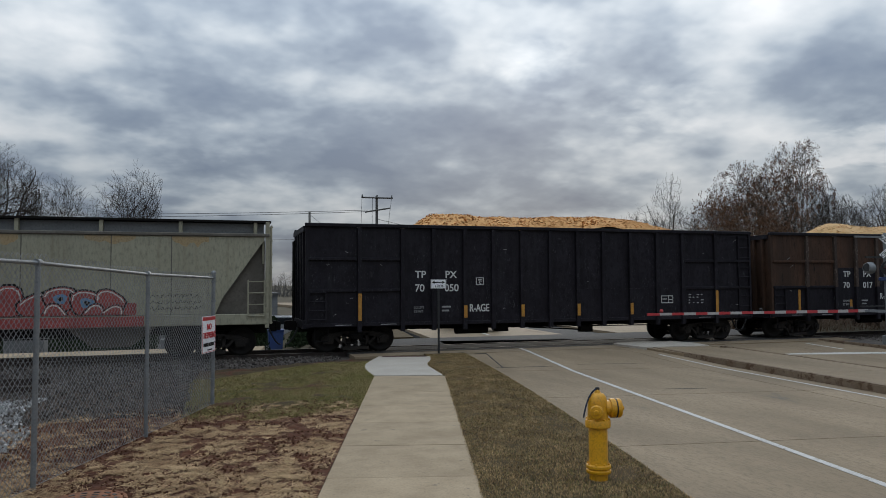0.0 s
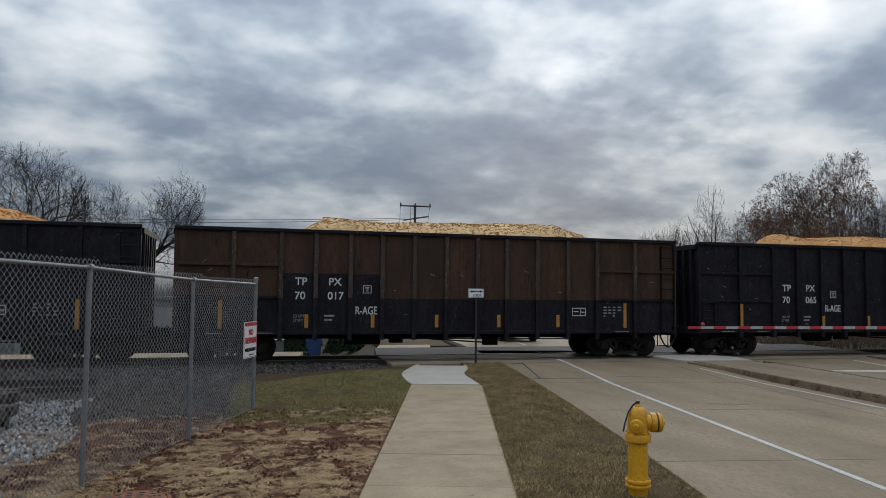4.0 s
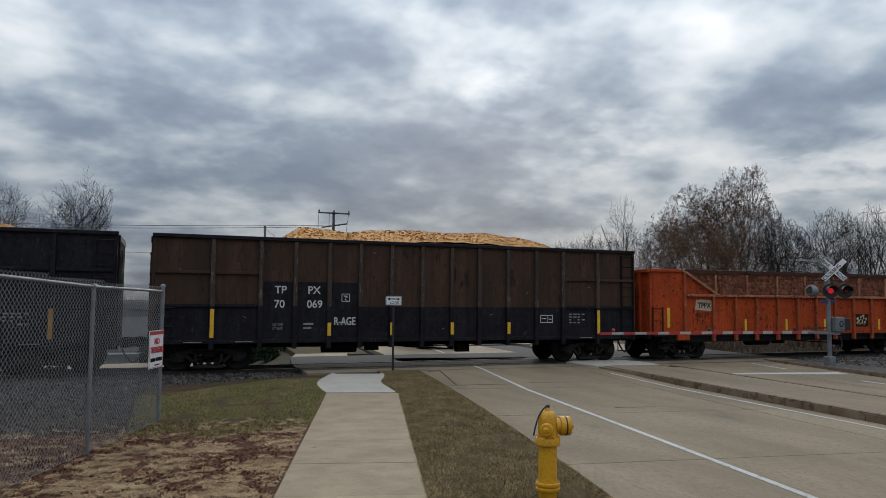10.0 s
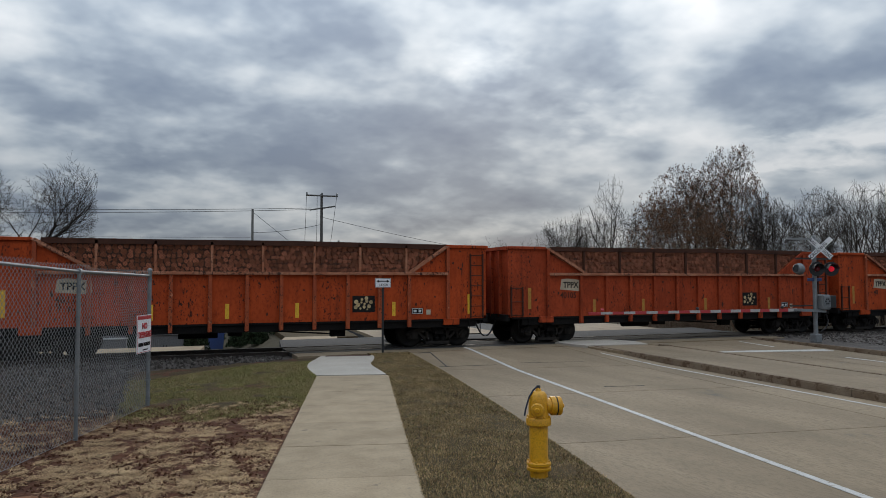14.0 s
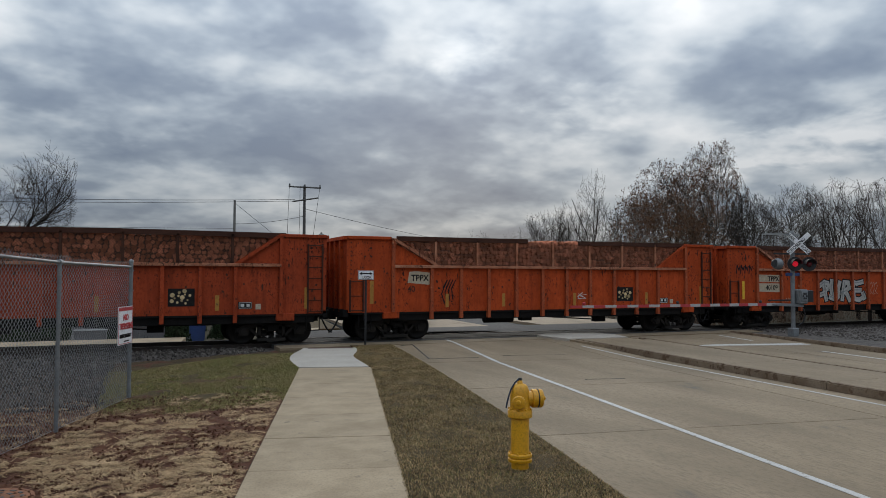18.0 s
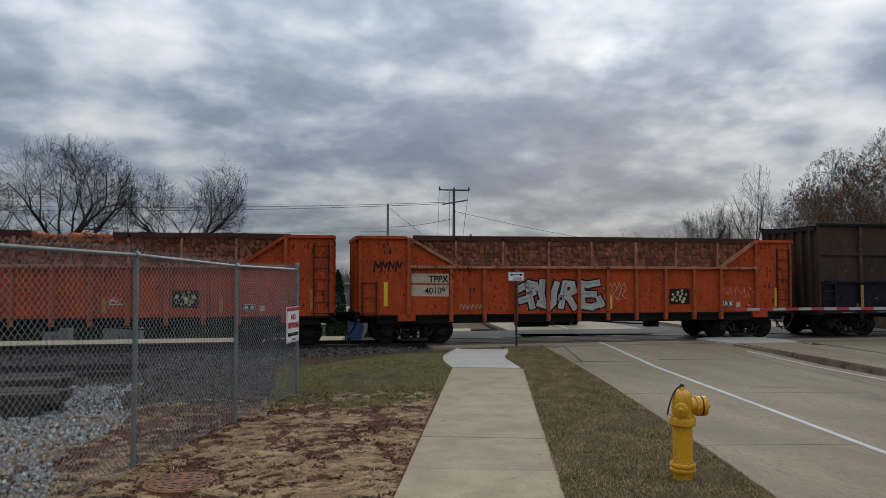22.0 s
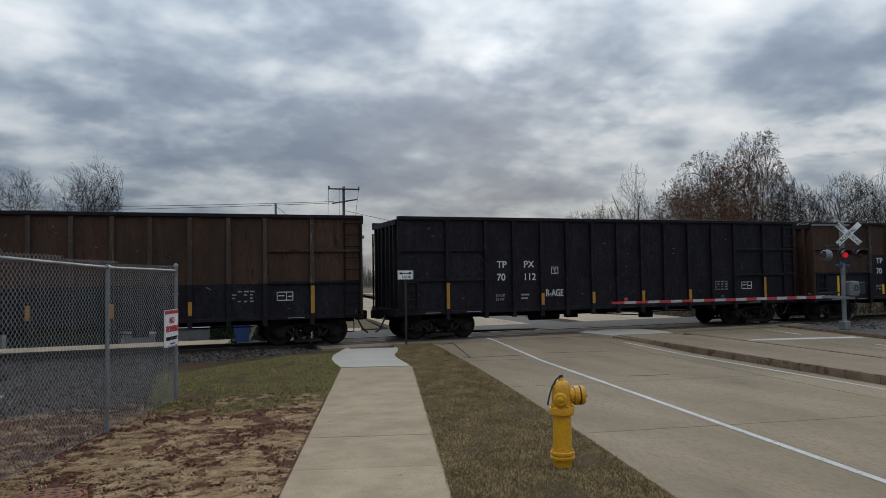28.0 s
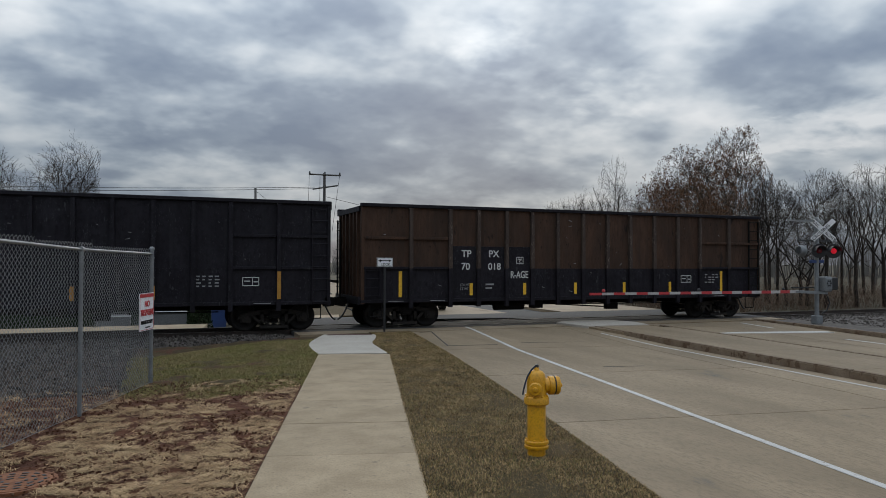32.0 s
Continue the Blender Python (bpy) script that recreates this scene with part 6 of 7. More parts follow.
def signal():
    s = thing("crossing_signal", "grey steel crossing signal with crossbuck and red lamps, gate down", "crossing signal", "", (22.08, 19.2, -0.05), 0)
    g = M["galv"]
    part("base_box", box(-0.14, 0.14, -0.14, 0.14, 0.0, 0.30, None, 0.02), g, s)
    part("mast", tube((0, 0, 0.3), (0, 0, 3.75), 0.075, n=16), g, s)
    part("mast_cap", lathe([(0.085, 3.74), (0.085, 3.78), (0.05, 3.84)], 14), g, s)
    part("bell_arm", box(-1.35, 0.35, -0.03, 0.03, 3.66, 3.72), g, s, "pale flat crossarm")
    cb = new("crossbuck")
    cb.parent = s
    cb.matrix_basis = pose(0.05, -0.24, 3.36, 0, 0, -47)
    for a, t in ((45, "RAIL ROAD"), (-45, "CROSSING")):
        bm = box(-0.49, 0.49, -0.012 - (0.012 if a < 0 else 0), -0.002 - (0.012 if a < 0 else 0), -0.088, 0.088)
        bl = part("blade", bm, M["sign_white"], cb, "white crossbuck blade with black letters")
        bl.matrix_basis = pose(0, 0, 0, 0, a, 0)
        k = -0.012 - (0.013 if a < 0 else 0)
        if t == "CROSSING":
            letters("lettering", t, 0.115, -0.47, k - 0.003, -0.057, M["black_paint"], bl, bold=0.012, wide=0.92)
        else:
            letters("lettering", "RAIL", 0.115, -0.48, k - 0.003, -0.057, M["black_paint"], bl, bold=0.012, wide=0.92)
            letters("lettering", "ROAD", 0.115, 0.12, k - 0.003, -0.057, M["black_paint"], bl, bold=0.012, wide=0.80)
    part("lamp_arm", box(-0.9, 0.85, -0.03, 0.03, 2.96, 3.02), M["black_metal"], s)
    # the blue emergency notification sign, as a plain block across the mast
    part("ens_sign", box(-0.32, 0.32, -0.05, 0.05, 2.18, 2.30, None, 0.02), M["blue_bin"], s, "small blue emergency notification sign")
    for x, lit in ((-0.06, False), (0.64, True)):
        lamp = new("lamp")
        lamp.parent = s
        lamp.matrix_basis = pose(x, -0.16, 2.62, 0, 0, -30)
        part("background_disc", lathe([(0.26, -0.01), (0.26, 0.01)], 32, None, pose(0, 0, 0, 90)), M["black_metal"], lamp)
        part("housing", lathe([(0.17, -0.2), (0.17, 0.0)], 24, None, pose(0, 0, 0, 90)), M["black_metal"], lamp)
        # a ball with one glowing and one dark half: it turns to show or hide its light
        ball = bmesh.new()
        n = 20
        rings = [[ball.verts.new((0.10 * math.sin(3.14159 * j / 12) * math.cos(6.28319 * i / n), 0.10 * math.sin(3.14159 * j / 12) * math.sin(6.28319 * i / n), 0.10 * math.cos(3.14159 * j / 12))) for i in range(n)] for j in range(1, 12)]
        for ra, rb in zip(rings, rings[1:]):
            for i in range(n):
                ball.faces.new((ra[i], rb[i], rb[(i + 1) % n], ra[(i + 1) % n]))
        ball.faces.new(rings[0])
        ball.faces.new(rings[-1][::-1])
        for fc in ball.faces:
            fc.material_index = 1 if fc.calc_center_median().y < -0.002 else 0
            fc.smooth = True
        lens = part("lens", ball, M["lamp_dim"], lamp, "red flasher lens, half lit")
        lens.data.materials.append(M["lamp_lit"])
        FLASHERS.append((lens, lit))
        hood = bmesh.new()
        n = 14
        rows = [[hood.verts.new((0.18 * math.cos(a), d, 0.18 * math.sin(a))) for a in [math.pi * i / n for i in range(n + 1)]] for d in (-0.01, -0.30)]
        rows2 = [[hood.verts.new((0.19 * math.cos(a), d, 0.19 * math.sin(a))) for a in [math.pi * i / n for i in range(n + 1)]] for d in (-0.01, -0.30)]
        for i in range(n):
            hood.faces.new((rows[0][i], rows[0][i + 1], rows[1][i + 1], rows[1][i]))
            hood.faces.new((rows2[0][i], rows2[1][i], rows2[1][i + 1], rows2[0][i + 1]))
            hood.faces.new((rows[1][i], rows[1][i + 1], rows2[1][i + 1], rows2[1][i]))
        part("hood", hood, M["black_metal"], lamp)
    # lamps for the other way, seen from behind, on the left
    back = new("lamp_turned_away")
    back.parent = s
    back.matrix_basis = pose(-0.72, 0.0, 2.62, 0, 0, 100)
    part("housing", lathe([(0.05, -0.22), (0.14, -0.2), (0.19, -0.1), (0.20, 0.0)], 24, None, pose(0, 0, 0, 90)), g, back, "grey rounded lamp housing")
    part("background_disc", lathe([(0.21, 0.0), (0.21, 0.02)], 28, None, pose(0, 0, 0, 90)), g, back)
    part("bell", lathe([(0.03, 0.0), (0.12, 0.02), (0.14, 0.08)], 16, None, pose(-1.0, -0.05, 2.64, 90)), M["black_metal"], s, "small dark bell")
    # gate machine
    gm = part("gate_machine", box(0.08, 0.48, -0.26, 0.18, 1.16, 1.70, None, 0.04), M["cabinet"], s, "grey gate machine housing")
    part("cover", box(0.12, 0.44, -0.28, -0.26, 1.26, 1.64, None, 0.01), M["galv"], gm)
    for k in range(6):
        a = k * 1.047
        part("bolt", lathe([(0.035, 0), (0.035, 0.015)], 8, None, pose(0.28 + 0.09 * math.cos(a), -0.281, 1.46 + 0.09 * math.sin(a), 90)), M["black_metal"], gm)
    part("counterweight", box(0.54, 0.92, -0.12, 0.06, 1.22, 1.66, None, 0.02), M["black_metal"], s, "dark counterweight plate")
    part("gate_bracket", prism([(-1.15, 1.14), (-0.75, 1.11), (0.35, 1.06), (0.35, 1.16), (-0.75, 1.21), (-1.15, 1.20)], -0.16, -0.06), g, s)
    part("support_arm", box(-1.1, 0.3, 0.05, 0.11, 1.28, 1.33), M["black_metal"], s)
    bm = bmesh.new()
    pts = [(0.4, -0.1, 1.0), (0.48, -0.12, 0.75), (0.38, -0.1, 0.5), (0.2, -0.05, 0.38)]
    for a, b in zip(pts, pts[1:]):
        tube(a, b, 0.025, n=6, bm=bm)
    part("cable", bm, M["black_metal"], s)
    # the arm: red and white stripes
    arm = new("gate_arm")
    arm.parent = s
    arm.matrix_basis = pose(-1.0, -0.11, 1.17, 0, 0.15, 0)
    n = 20
    for k in range(n):
        x1 = -0.43 * k
        h = 0.050 - 0.0007 * k
        part("stripe", box(x1 - 0.43, x1, -0.02, 0.02, -h, h), M["arm_red"] if k % 2 == 1 else M["arm_white"], arm)
    for x in (-8.1, -4.4, -0.7):
        part("arm_lamp", lathe([(0.05, 0), (0.055, 0.05), (0.03, 0.09)], 12, None, pose(x, 0, 0.06)), M["arm_red"] if x < -8 else M["black_metal"], arm, "small lamp on the gate arm")


signal()


def manhole():
    m = thing("manhole_cover", "rusty cast-iron manhole cover set in the soil", "manhole cover", "", (-1.18, 7.83, 0.012))
    part("frame", lathe([(0.37, -0.05), (0.37, 0.004), (0.335, 0.004), (0.33, -0.05)], 40), M["iron"], m)
    part("cover", lathe([(0.325, -0.05), (0.325, 0.006), (0.30, 0.01), (0.01, 0.012)], 40), M["iron"], m)
    for ring, n in ((0.26, 14), (0.18, 10), (0.10, 6)):
        for k in range(n):
            a = 6.28319 * k / n
            ob = part("slot", box(-0.028, 0.028, -0.014, 0.014, 0.0, 0.016), M["black_metal"], m)
            ob.matrix_basis = pose(ring * math.cos(a), ring * math.sin(a), 0, 0, 0, math.degrees(a) + 90)


manhole()


# ---- trees ----
def tree_mesh(key, seed, height, spread, trunk_r, material, fork=0.34, limbs=5, steep=0.9, first=0.42, levels=5, arch=0.10, thin=0.013, leaves=0, leaf_mat=None):
    """A leafless tree: limbs leave the trunk's head, each bends, throws side branches and forks, down to twigs."""
    r = random.Random(seed)
    h = height
    store = {"trunk": ([], []), "crown": ([], [])}
    tips = []
    rz = (1 - 0.65 * fork) / 2 * h

    def inside(p):
        """Within the rounded outline of the crown, which is a little uneven."""
        q = Vector((p.x / (spread * h), p.y / (spread * h), (p.z - h + rz) / rz))
        return q.length < 0.96 + 0.22 * noise.noise(q * 1.7 + Vector((seed, 0, 0)))

    def bar(name, a, b, ra, rb, sides):
        verts, faces = store[name]
        w = (b - a).normalized()
        u = w.cross(Vector((0.31, 0.2, 0.93)) if abs(w.z) < 0.9 else Vector((1, 0.2, 0))).normalized()
        v = w.cross(u)
        k = len(verts)
        for c, q in ((a - w * ra * 0.3, ra), (b, rb)):
            for n in range(sides):
                t = 6.28319 * n / sides
                verts.append(c + (u * math.cos(t) + v * math.sin(t)) * q)
        for n in range(sides):
            e = (n + 1) % sides
            faces.append((k + n, k + e, k + sides + e, k + sides + n))

    def turned(d, angle, roll):
        side = d.orthogonal().normalized()
        side = (side * math.cos(roll) + d.cross(side) * math.sin(roll)).normalized()
        return (d * math.cos(angle) + side * math.sin(angle)).normalized()

    def branch(p, d, length, rad, level):
        n = (5, 4, 4, 3, 2, 2)[min(level, 5)]
        roll = r.uniform(0, 6.28)
        for i in range(n):
            kink = 0.20 if level < 2 else 0.32
            d = (d + Vector((r.uniform(-kink, kink), r.uniform(-kink, kink), r.uniform(-kink, kink) + arch))).normalized()
            q = p + d * (length / n) * r.uniform(0.85, 1.15)
            if level and not inside(q):
                tips.append(p)
                return
            r1 = max(thin * 0.55, rad * (1 - (0.72 if level < 2 else 0.42) / n))
            bar("crown", p, q, max(rad, thin * 0.6), r1, 6 if rad > 0.08 else (4 if rad > 0.03 else 3))
            p, rad = q, r1
            if level < levels - 1 and i < n - 1 and (i or level):
                roll += 2.4 + r.uniform(-0.5, 0.5)
                reach = length * r.uniform(0.52, 0.78) * (1 - 0.2 * i / n)
                branch(p, turned(d, r.uniform(0.6, 1.05), roll), reach, max(thin * 0.7, rad * r.uniform(0.5, 0.68)), level + 1)
        if level < levels - 1:
            roll = r.uniform(0, 6.28)
            for turn in (0.0, 3.14159):
                branch(p, turned(d, r.uniform(0.3, 0.62), roll + turn), length * r.uniform(0.5, 0.68), max(thin * 0.7, rad * 0.72), level + 1)
        else:
            tips.append(p)
    lean = Vector((r.uniform(-0.04, 0.04), r.uniform(-0.04, 0.04), 1))
    spots = [Vector((0, 0, -0.3))] + [lean * (fork * h * k / 6) + Vector((r.uniform(-0.04, 0.04), r.uniform(-0.04, 0.04), 0)) for k in range(1, 7)]
    for k, (a, b) in enumerate(zip(spots, spots[1:])):
        bar("trunk", a, b, trunk_r * (1.15 - 0.05 * k), trunk_r * (1.10 - 0.05 * k), 9)
    for k in range(limbs):
        a = 6.28319 * (k + r.uniform(-0.3, 0.3)) / limbs + seed
        d = Vector((math.cos(a), math.sin(a), steep * r.uniform(0.55, 1.7))).normalized()
        branch(spots[6 - (k % 2)], d, first * h * r.uniform(0.8, 1.1), trunk_r * r.uniform(0.36, 0.52), 0)
    kx, kz = 1.0, height / max(v.z for v in store["crown"][0])
    made = []
    for nm in ("trunk", "crown"):
        verts, faces = store[nm]
        me = bpy.data.meshes.new(key + "_" + nm)
        me.from_pydata([(v.x * kx, v.y * kx, v.z * kz) for v in verts], [], faces)
        me.materials.append(material)
        made.append(me)
    lm = None
    if leaves:
        lv, lf = [], []
        clumps = r.sample(tips, int(len(tips) * 0.6))
        for _ in range(leaves):
            c = r.choice(clumps)
            c = Vector((c.x * kx, c.y * kx, c.z * kz)) + Vector((r.gauss(0, 0.10), r.gauss(0, 0.10), r.gauss(-0.06, 0.10)))
            e = Euler((r.uniform(0, 6), r.uniform(0, 6), r.uniform(0, 6))).to_matrix()
            q = r.uniform(0.04, 0.085)
            b = len(lv)
            lv += [c + e @ Vector(p) for p in ((-q, 0, 0), (0, -q * 0.55, 0.01), (q, 0, 0), (0, q * 0.55, 0.01))]
            lf.append((b, b + 1, b + 2, b + 3))
        lm = bpy.data.meshes.new(key + "_leaves")
        lm.from_pydata(lv, [], lf)
        lm.materials.append(leaf_mat)
    return made[0], made[1], lm


TREES = {
    "oak": tree_mesh("oak", 3, 13.0, 0.40, 0.36, M["bark"], 0.34, 6, 0.60, 0.36, 6, 0.045, thin=0.0115),
    "oak_b": tree_mesh("oak_b", 8, 13.0, 0.38, 0.32, M["bark"], 0.36, 6, 0.60, 0.36, 6, 0.045, thin=0.0115),
    "slim": tree_mesh("slim", 12, 13.0, 0.17, 0.16, M["bark"], 0.34, 5, 2.4, 0.42, arch=0.08),
    "thicket": tree_mesh("thicket", 15, 10.0, 0.26, 0.14, M["bark"], 0.22, 4, 1.5, 0.40, thin=0.013, arch=0.06),
    "thicket_b": tree_mesh("thicket_b", 19, 10.0, 0.32, 0.16, M["bark"], 0.30, 5, 1.1, 0.38, thin=0.013, arch=0.05),
    "thicket_c": tree_mesh("thicket_c", 41, 10.0, 0.20, 0.12, M["bark"], 0.42, 4, 1.9, 0.36, thin=0.013, arch=0.07),
    "leafy": tree_mesh("leafy", 23, 13.0, 0.36, 0.25, M["bark"], 0.22, 7, 1.1, 0.46, 6, 0.045, thin=0.012, leaves=8000, leaf_mat=M["brown_leaf"]),
    "russet": tree_mesh("russet", 27, 9.0, 0.32, 0.09, M["brush"], 0.08, 7, 1.2, 0.46, arch=0.04, leaves=3200, leaf_mat=M["brown_leaf"]),
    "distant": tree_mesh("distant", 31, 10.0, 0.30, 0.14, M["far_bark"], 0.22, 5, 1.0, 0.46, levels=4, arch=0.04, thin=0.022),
}


def tree(kind, az, dist, height, label, turn=0.0, wide=1.0, group="", z=-0.35):
    """A tree that stands dist metres off in the direction az degrees from straight across the track."""
    x, y = dist * math.sin(radians(az)), dist * math.cos(radians(az))
    trunk, crown, lm = TREES[kind]
    ref = max(v.co.z for v in crown.vertices)
    t = thing("tree", label, "tree", group, (x, y, z + ground_height(x, y) + 0.32), turn)
    k = (height - z - ground_height(x, y) - 0.32) / ref
    m = Matrix.Diagonal((k * wide, k * wide, k, 1))
    share("trunk", trunk, t, m)
    share("crown", crown, t, m)
    if lm:
        share("dry_leaves", lm, t, m)
    return t


tree("oak", -16.4, 60, 13.0, "broad bare tree with a forked dark trunk", 20, 0.98)
tree("oak_b", -8.2, 60, 12.1, "broad bare tree with fine twigs", 130, 0.98)
tree("slim", -12.6, 66, 11.2, "slender bare tree between two broad ones", 40, 0.8)
tree("oak", -23.5, 58, 13.0, "broad bare tree beside the yard", 200, 0.9)
tree("slim", 34.8, 74, 13.0, "tall slender bare tree", 10, 0.85)
tree("slim", 33.4, 78, 10.4, "slender bare tree behind the track", 100, 1.0)
tree("oak_b", 31.6, 80, 10.6, "bare tree with a rounded crown", 60, 0.62)
tree("thicket", 36.4, 72, 9.4, "bare tree in a thicket", 77, 0.9)
tree("leafy", 40.6, 64, 11.9, "tall tree that keeps clusters of dry brown leaves", 30, 0.90)
tree("leafy", 43.4, 66, 13.9, "tall tree that keeps clusters of dry brown leaves", 160, 0.66)
tree("russet", 38.4, 62, 9.8, "russet-brown tree with fine twigs and dry leaves", 0, 0.9)
tree("russet", 40.6, 58, 8.6, "russet-brown tree with fine twigs and dry leaves", 90, 0.9)
tree("russet", 43.0, 60, 8.4, "russet-brown tree with fine twigs and dry leaves", 200, 1.0)
tree("thicket_b", 42.0, 72, 9.6, "bare tree in a thicket", 10, 1.1)
tree("thicket_b", 45.0, 62, 8.8, "bare tree in a thicket", 140, 1.1)
R5 = random.Random(77)
for k in range(24):
    az = 44.5 + 14.5 * (k + R5.random()) / 24
    kind = R5.choice(("thicket", "thicket_b", "thicket_c", "slim", "thicket_c"))
    d = R5.uniform(44, 70)
    tree(kind, az, d, 2.1 + d * R5.uniform(0.085, 0.125), "bare tree in a dense winter wood", R5.uniform(0, 360), R5.uniform(0.8, 1.1), "trees of the wood")
# far trees: haze is put into their pale bark colour
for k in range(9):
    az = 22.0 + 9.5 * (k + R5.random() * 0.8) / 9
    tree("distant", az, R5.uniform(110, 125), R5.uniform(7.5, 10.0), "bare tree far off, its bark paled for haze", R5.uniform(0, 360), R5.uniform(0.9, 1.3), "far trees")
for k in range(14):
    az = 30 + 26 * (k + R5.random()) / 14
    tree("distant", az, R5.uniform(85, 105), R5.uniform(8.5, 11.5), "bare tree far off, its bark paled for haze", R5.uniform(0, 360), R5.uniform(0.9, 1.3), "far trees")


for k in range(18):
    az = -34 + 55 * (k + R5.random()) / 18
    tree("distant", az, R5.uniform(125, 160), R5.uniform(4.0, 5.6), "bare tree far off, its bark paled for haze", R5.uniform(0, 360), R5.uniform(1.2, 1.9), "far trees")


def brushwood():
    """Tangled dry brush along the far side of the track, in one mass."""
    r = random.Random(9)
    verts, faces = [], []
    for _ in range(9500):
        x = 24 + 60 * r.random() ** 1.2
        y = 27.5 + r.random() ** 1.3 * (6 + 0.25 * (x - 20)) + 0.05 * (x - 24)
        h = r.uniform(0.4, 2.6) * (0.55 + 0.5 * noise.noise((x * 0.25, y * 0.25, 0)) + 0.3)
        p = Vector((x, y, -0.35))
        d = Vector((r.uniform(-0.9, 0.9), r.uniform(-0.6, 0.6), 1.0)).normalized()
        w = r.uniform(0.008, 0.02)
        for _s in range(3):
            q = p + d * h / 3
            k = len(verts)
            verts += [p + Vector((-w, 0, 0)), p + Vector((w, 0, 0)), q + Vector((w * 0.8, 0.01, 0)), q + Vector((-w * 0.8, -0.01, 0))]
            faces.append((k, k + 1, k + 2, k + 3))
            p = q
            w *= 0.75
            d = (d + Vector((r.uniform(-0.6, 0.6), r.uniform(-0.5, 0.5), r.uniform(-0.5, 0.2)))).normalized()
    tagged(raw("brushwood", verts, faces, M["brush"]), "tangled dry brown brush along the track", "brush", "", "stuff")


brushwood()


def far_woods():
    """The mass of a leafless wood along the skyline, its grey-brown paled for haze."""
    r = random.Random(13)
    verts, faces = [], []
    for _ in range(6500):
        az = radians(r.uniform(-42, 62))
        d = r.uniform(140, 190)
        top = (3.2 + 1.5 * noise.noise((az * 14, 0, 0)) if az < radians(24) else 6.5 + 3.0 * noise.noise((az * 18, 2, 0))) * r.uniform(0.55, 1.15)
        x, y = d * math.sin(az), d * math.cos(az)
        w, lean = r.uniform(0.03, 0.12), r.uniform(-1.2, 1.2)
        k = len(verts)
        verts += [(x - w, y, -1.6), (x + w, y, -1.6), (x + lean + w * 0.2, y, top), (x + lean - w * 0.2, y, top)]
        faces.append((k, k + 1, k + 2, k + 3))
    tagged(raw("far_woods", verts, faces, M["far_bark"]), "leafless wood along the skyline, paled to grey-brown for haze", "trees", "", "stuff")


far_woods()


def evergreen(x, y, h, w, label):
    r = random.Random(int(x * 10) + 7)
    t = thing("shrub", label, "shrub", "", (x, y, ground_height(x, y)))
    part("stem", tube((0, 0, 0), (0, 0, h * 0.7), 0.05, 0.02, 6), M["bark"], t)
    verts, faces = [], []
    for _ in range(3200):
        z = r.uniform(0.02, 1.0)
        rad = w * (1 - z) ** 0.55 * math.sqrt(r.uniform(0.2, 1.0)) * (1 + 0.25 * noise.noise((z * 5, r.random(), x)))
        a = r.uniform(0, 6.283)
        c = Vector((rad * math.cos(a), rad * math.sin(a), z * h))
        e = Euler((r.uniform(0, 6), r.uniform(0, 6), r.uniform(0, 6))).to_matrix()
        s = r.uniform(0.04, 0.09)
        k = len(verts)
        verts += [c + e @ Vector(p) for p in ((-s, 0, 0), (0, -s * 0.4, 0), (s, 0, 0), (0, s * 0.4, 0))]
        faces.append((k, k + 1, k + 2, k + 3))
    raw("foliage", verts, faces, M["evergreen"], t)


for k, (x, y, h) in enumerate(((3.9, 35.5, 1.1), (4.3, 37.2, 1.2), (4.35, 33.4, 0.8), (0.2, 39, 1.4), (1.0, 39.4, 1.5), (4.6, 38.6, 1.0), (-0.8, 39, 1.3), (2.2, 41, 1.5), (3.1, 41.5, 1.6), (4.9, 42, 1.5), (6.2, 42, 1.4), (7.0, 41, 1.3), (1.5, 40, 1.4))):
    evergreen(x, y, h, 0.7, "dark clipped evergreen shrub behind the track")
evergreen(1.62, 30.4, 3.6, 0.55, "tall dark evergreen behind the track")
evergreen(5.3, 34.6, 2.9, 0.6, "dark evergreen shrub behind the track")


# ---- poles and wires ----
def utility_pole(name, x, y, top, arms, label, mat_name="pole_wood"):
    p = thing(name, label, "utility pole", "", (x, y, ground_height(x, y)))
    h = top - ground_height(x, y)
    part("shaft", tube((0, 0, -0.3), (0, 0, h), 0.17, 0.12, 12), M[mat_name], p)
    for x0, z0, x1, z1, wd in arms:
        part("crossarm", tube((x0, -0.16, h + z0), (x1, -0.16, h + z1), wd, wd, 4), M[mat_name], p)
    return p, h


pole, ph = utility_pole("utility_pole", 14.5, 66.9, 10.45, ((-1.5, -0.17, 1.5, -0.17, 0.075), (-1.15, -1.55, 1.25, -1.12, 0.07)), "dark timber utility pole with two crossarms")
for x in (-1.42, 0.0, 1.42):
    part("insulator", lathe([(0.05, 0), (0.09, 0.05), (0.06, 0.1), (0.09, 0.15), (0.04, 0.22)], 8, None, pose(x, -0.16, ph - 0.10)), M["cabinet"], pole)
for x, x2 in ((-1.45, -1.62), (1.4, 0.72), (-0.45, -0.5)):
    part("down_wire", tube((x, -0.16, ph - 0.2), (x2, -0.16, ph - 5.5), 0.018, n=5), M["wire"], pole)
utility_pole("telegraph_pole", 9.67, 78.9, 10.0, (), "pale plain utility pole", "pole_pale")
utility_pole("short_pole", 19.3, 80.0, 6.9, ((-0.3, -0.4, 0.3, -0.4, 0.2),), "pale short pole with a small box", "pole_pale")


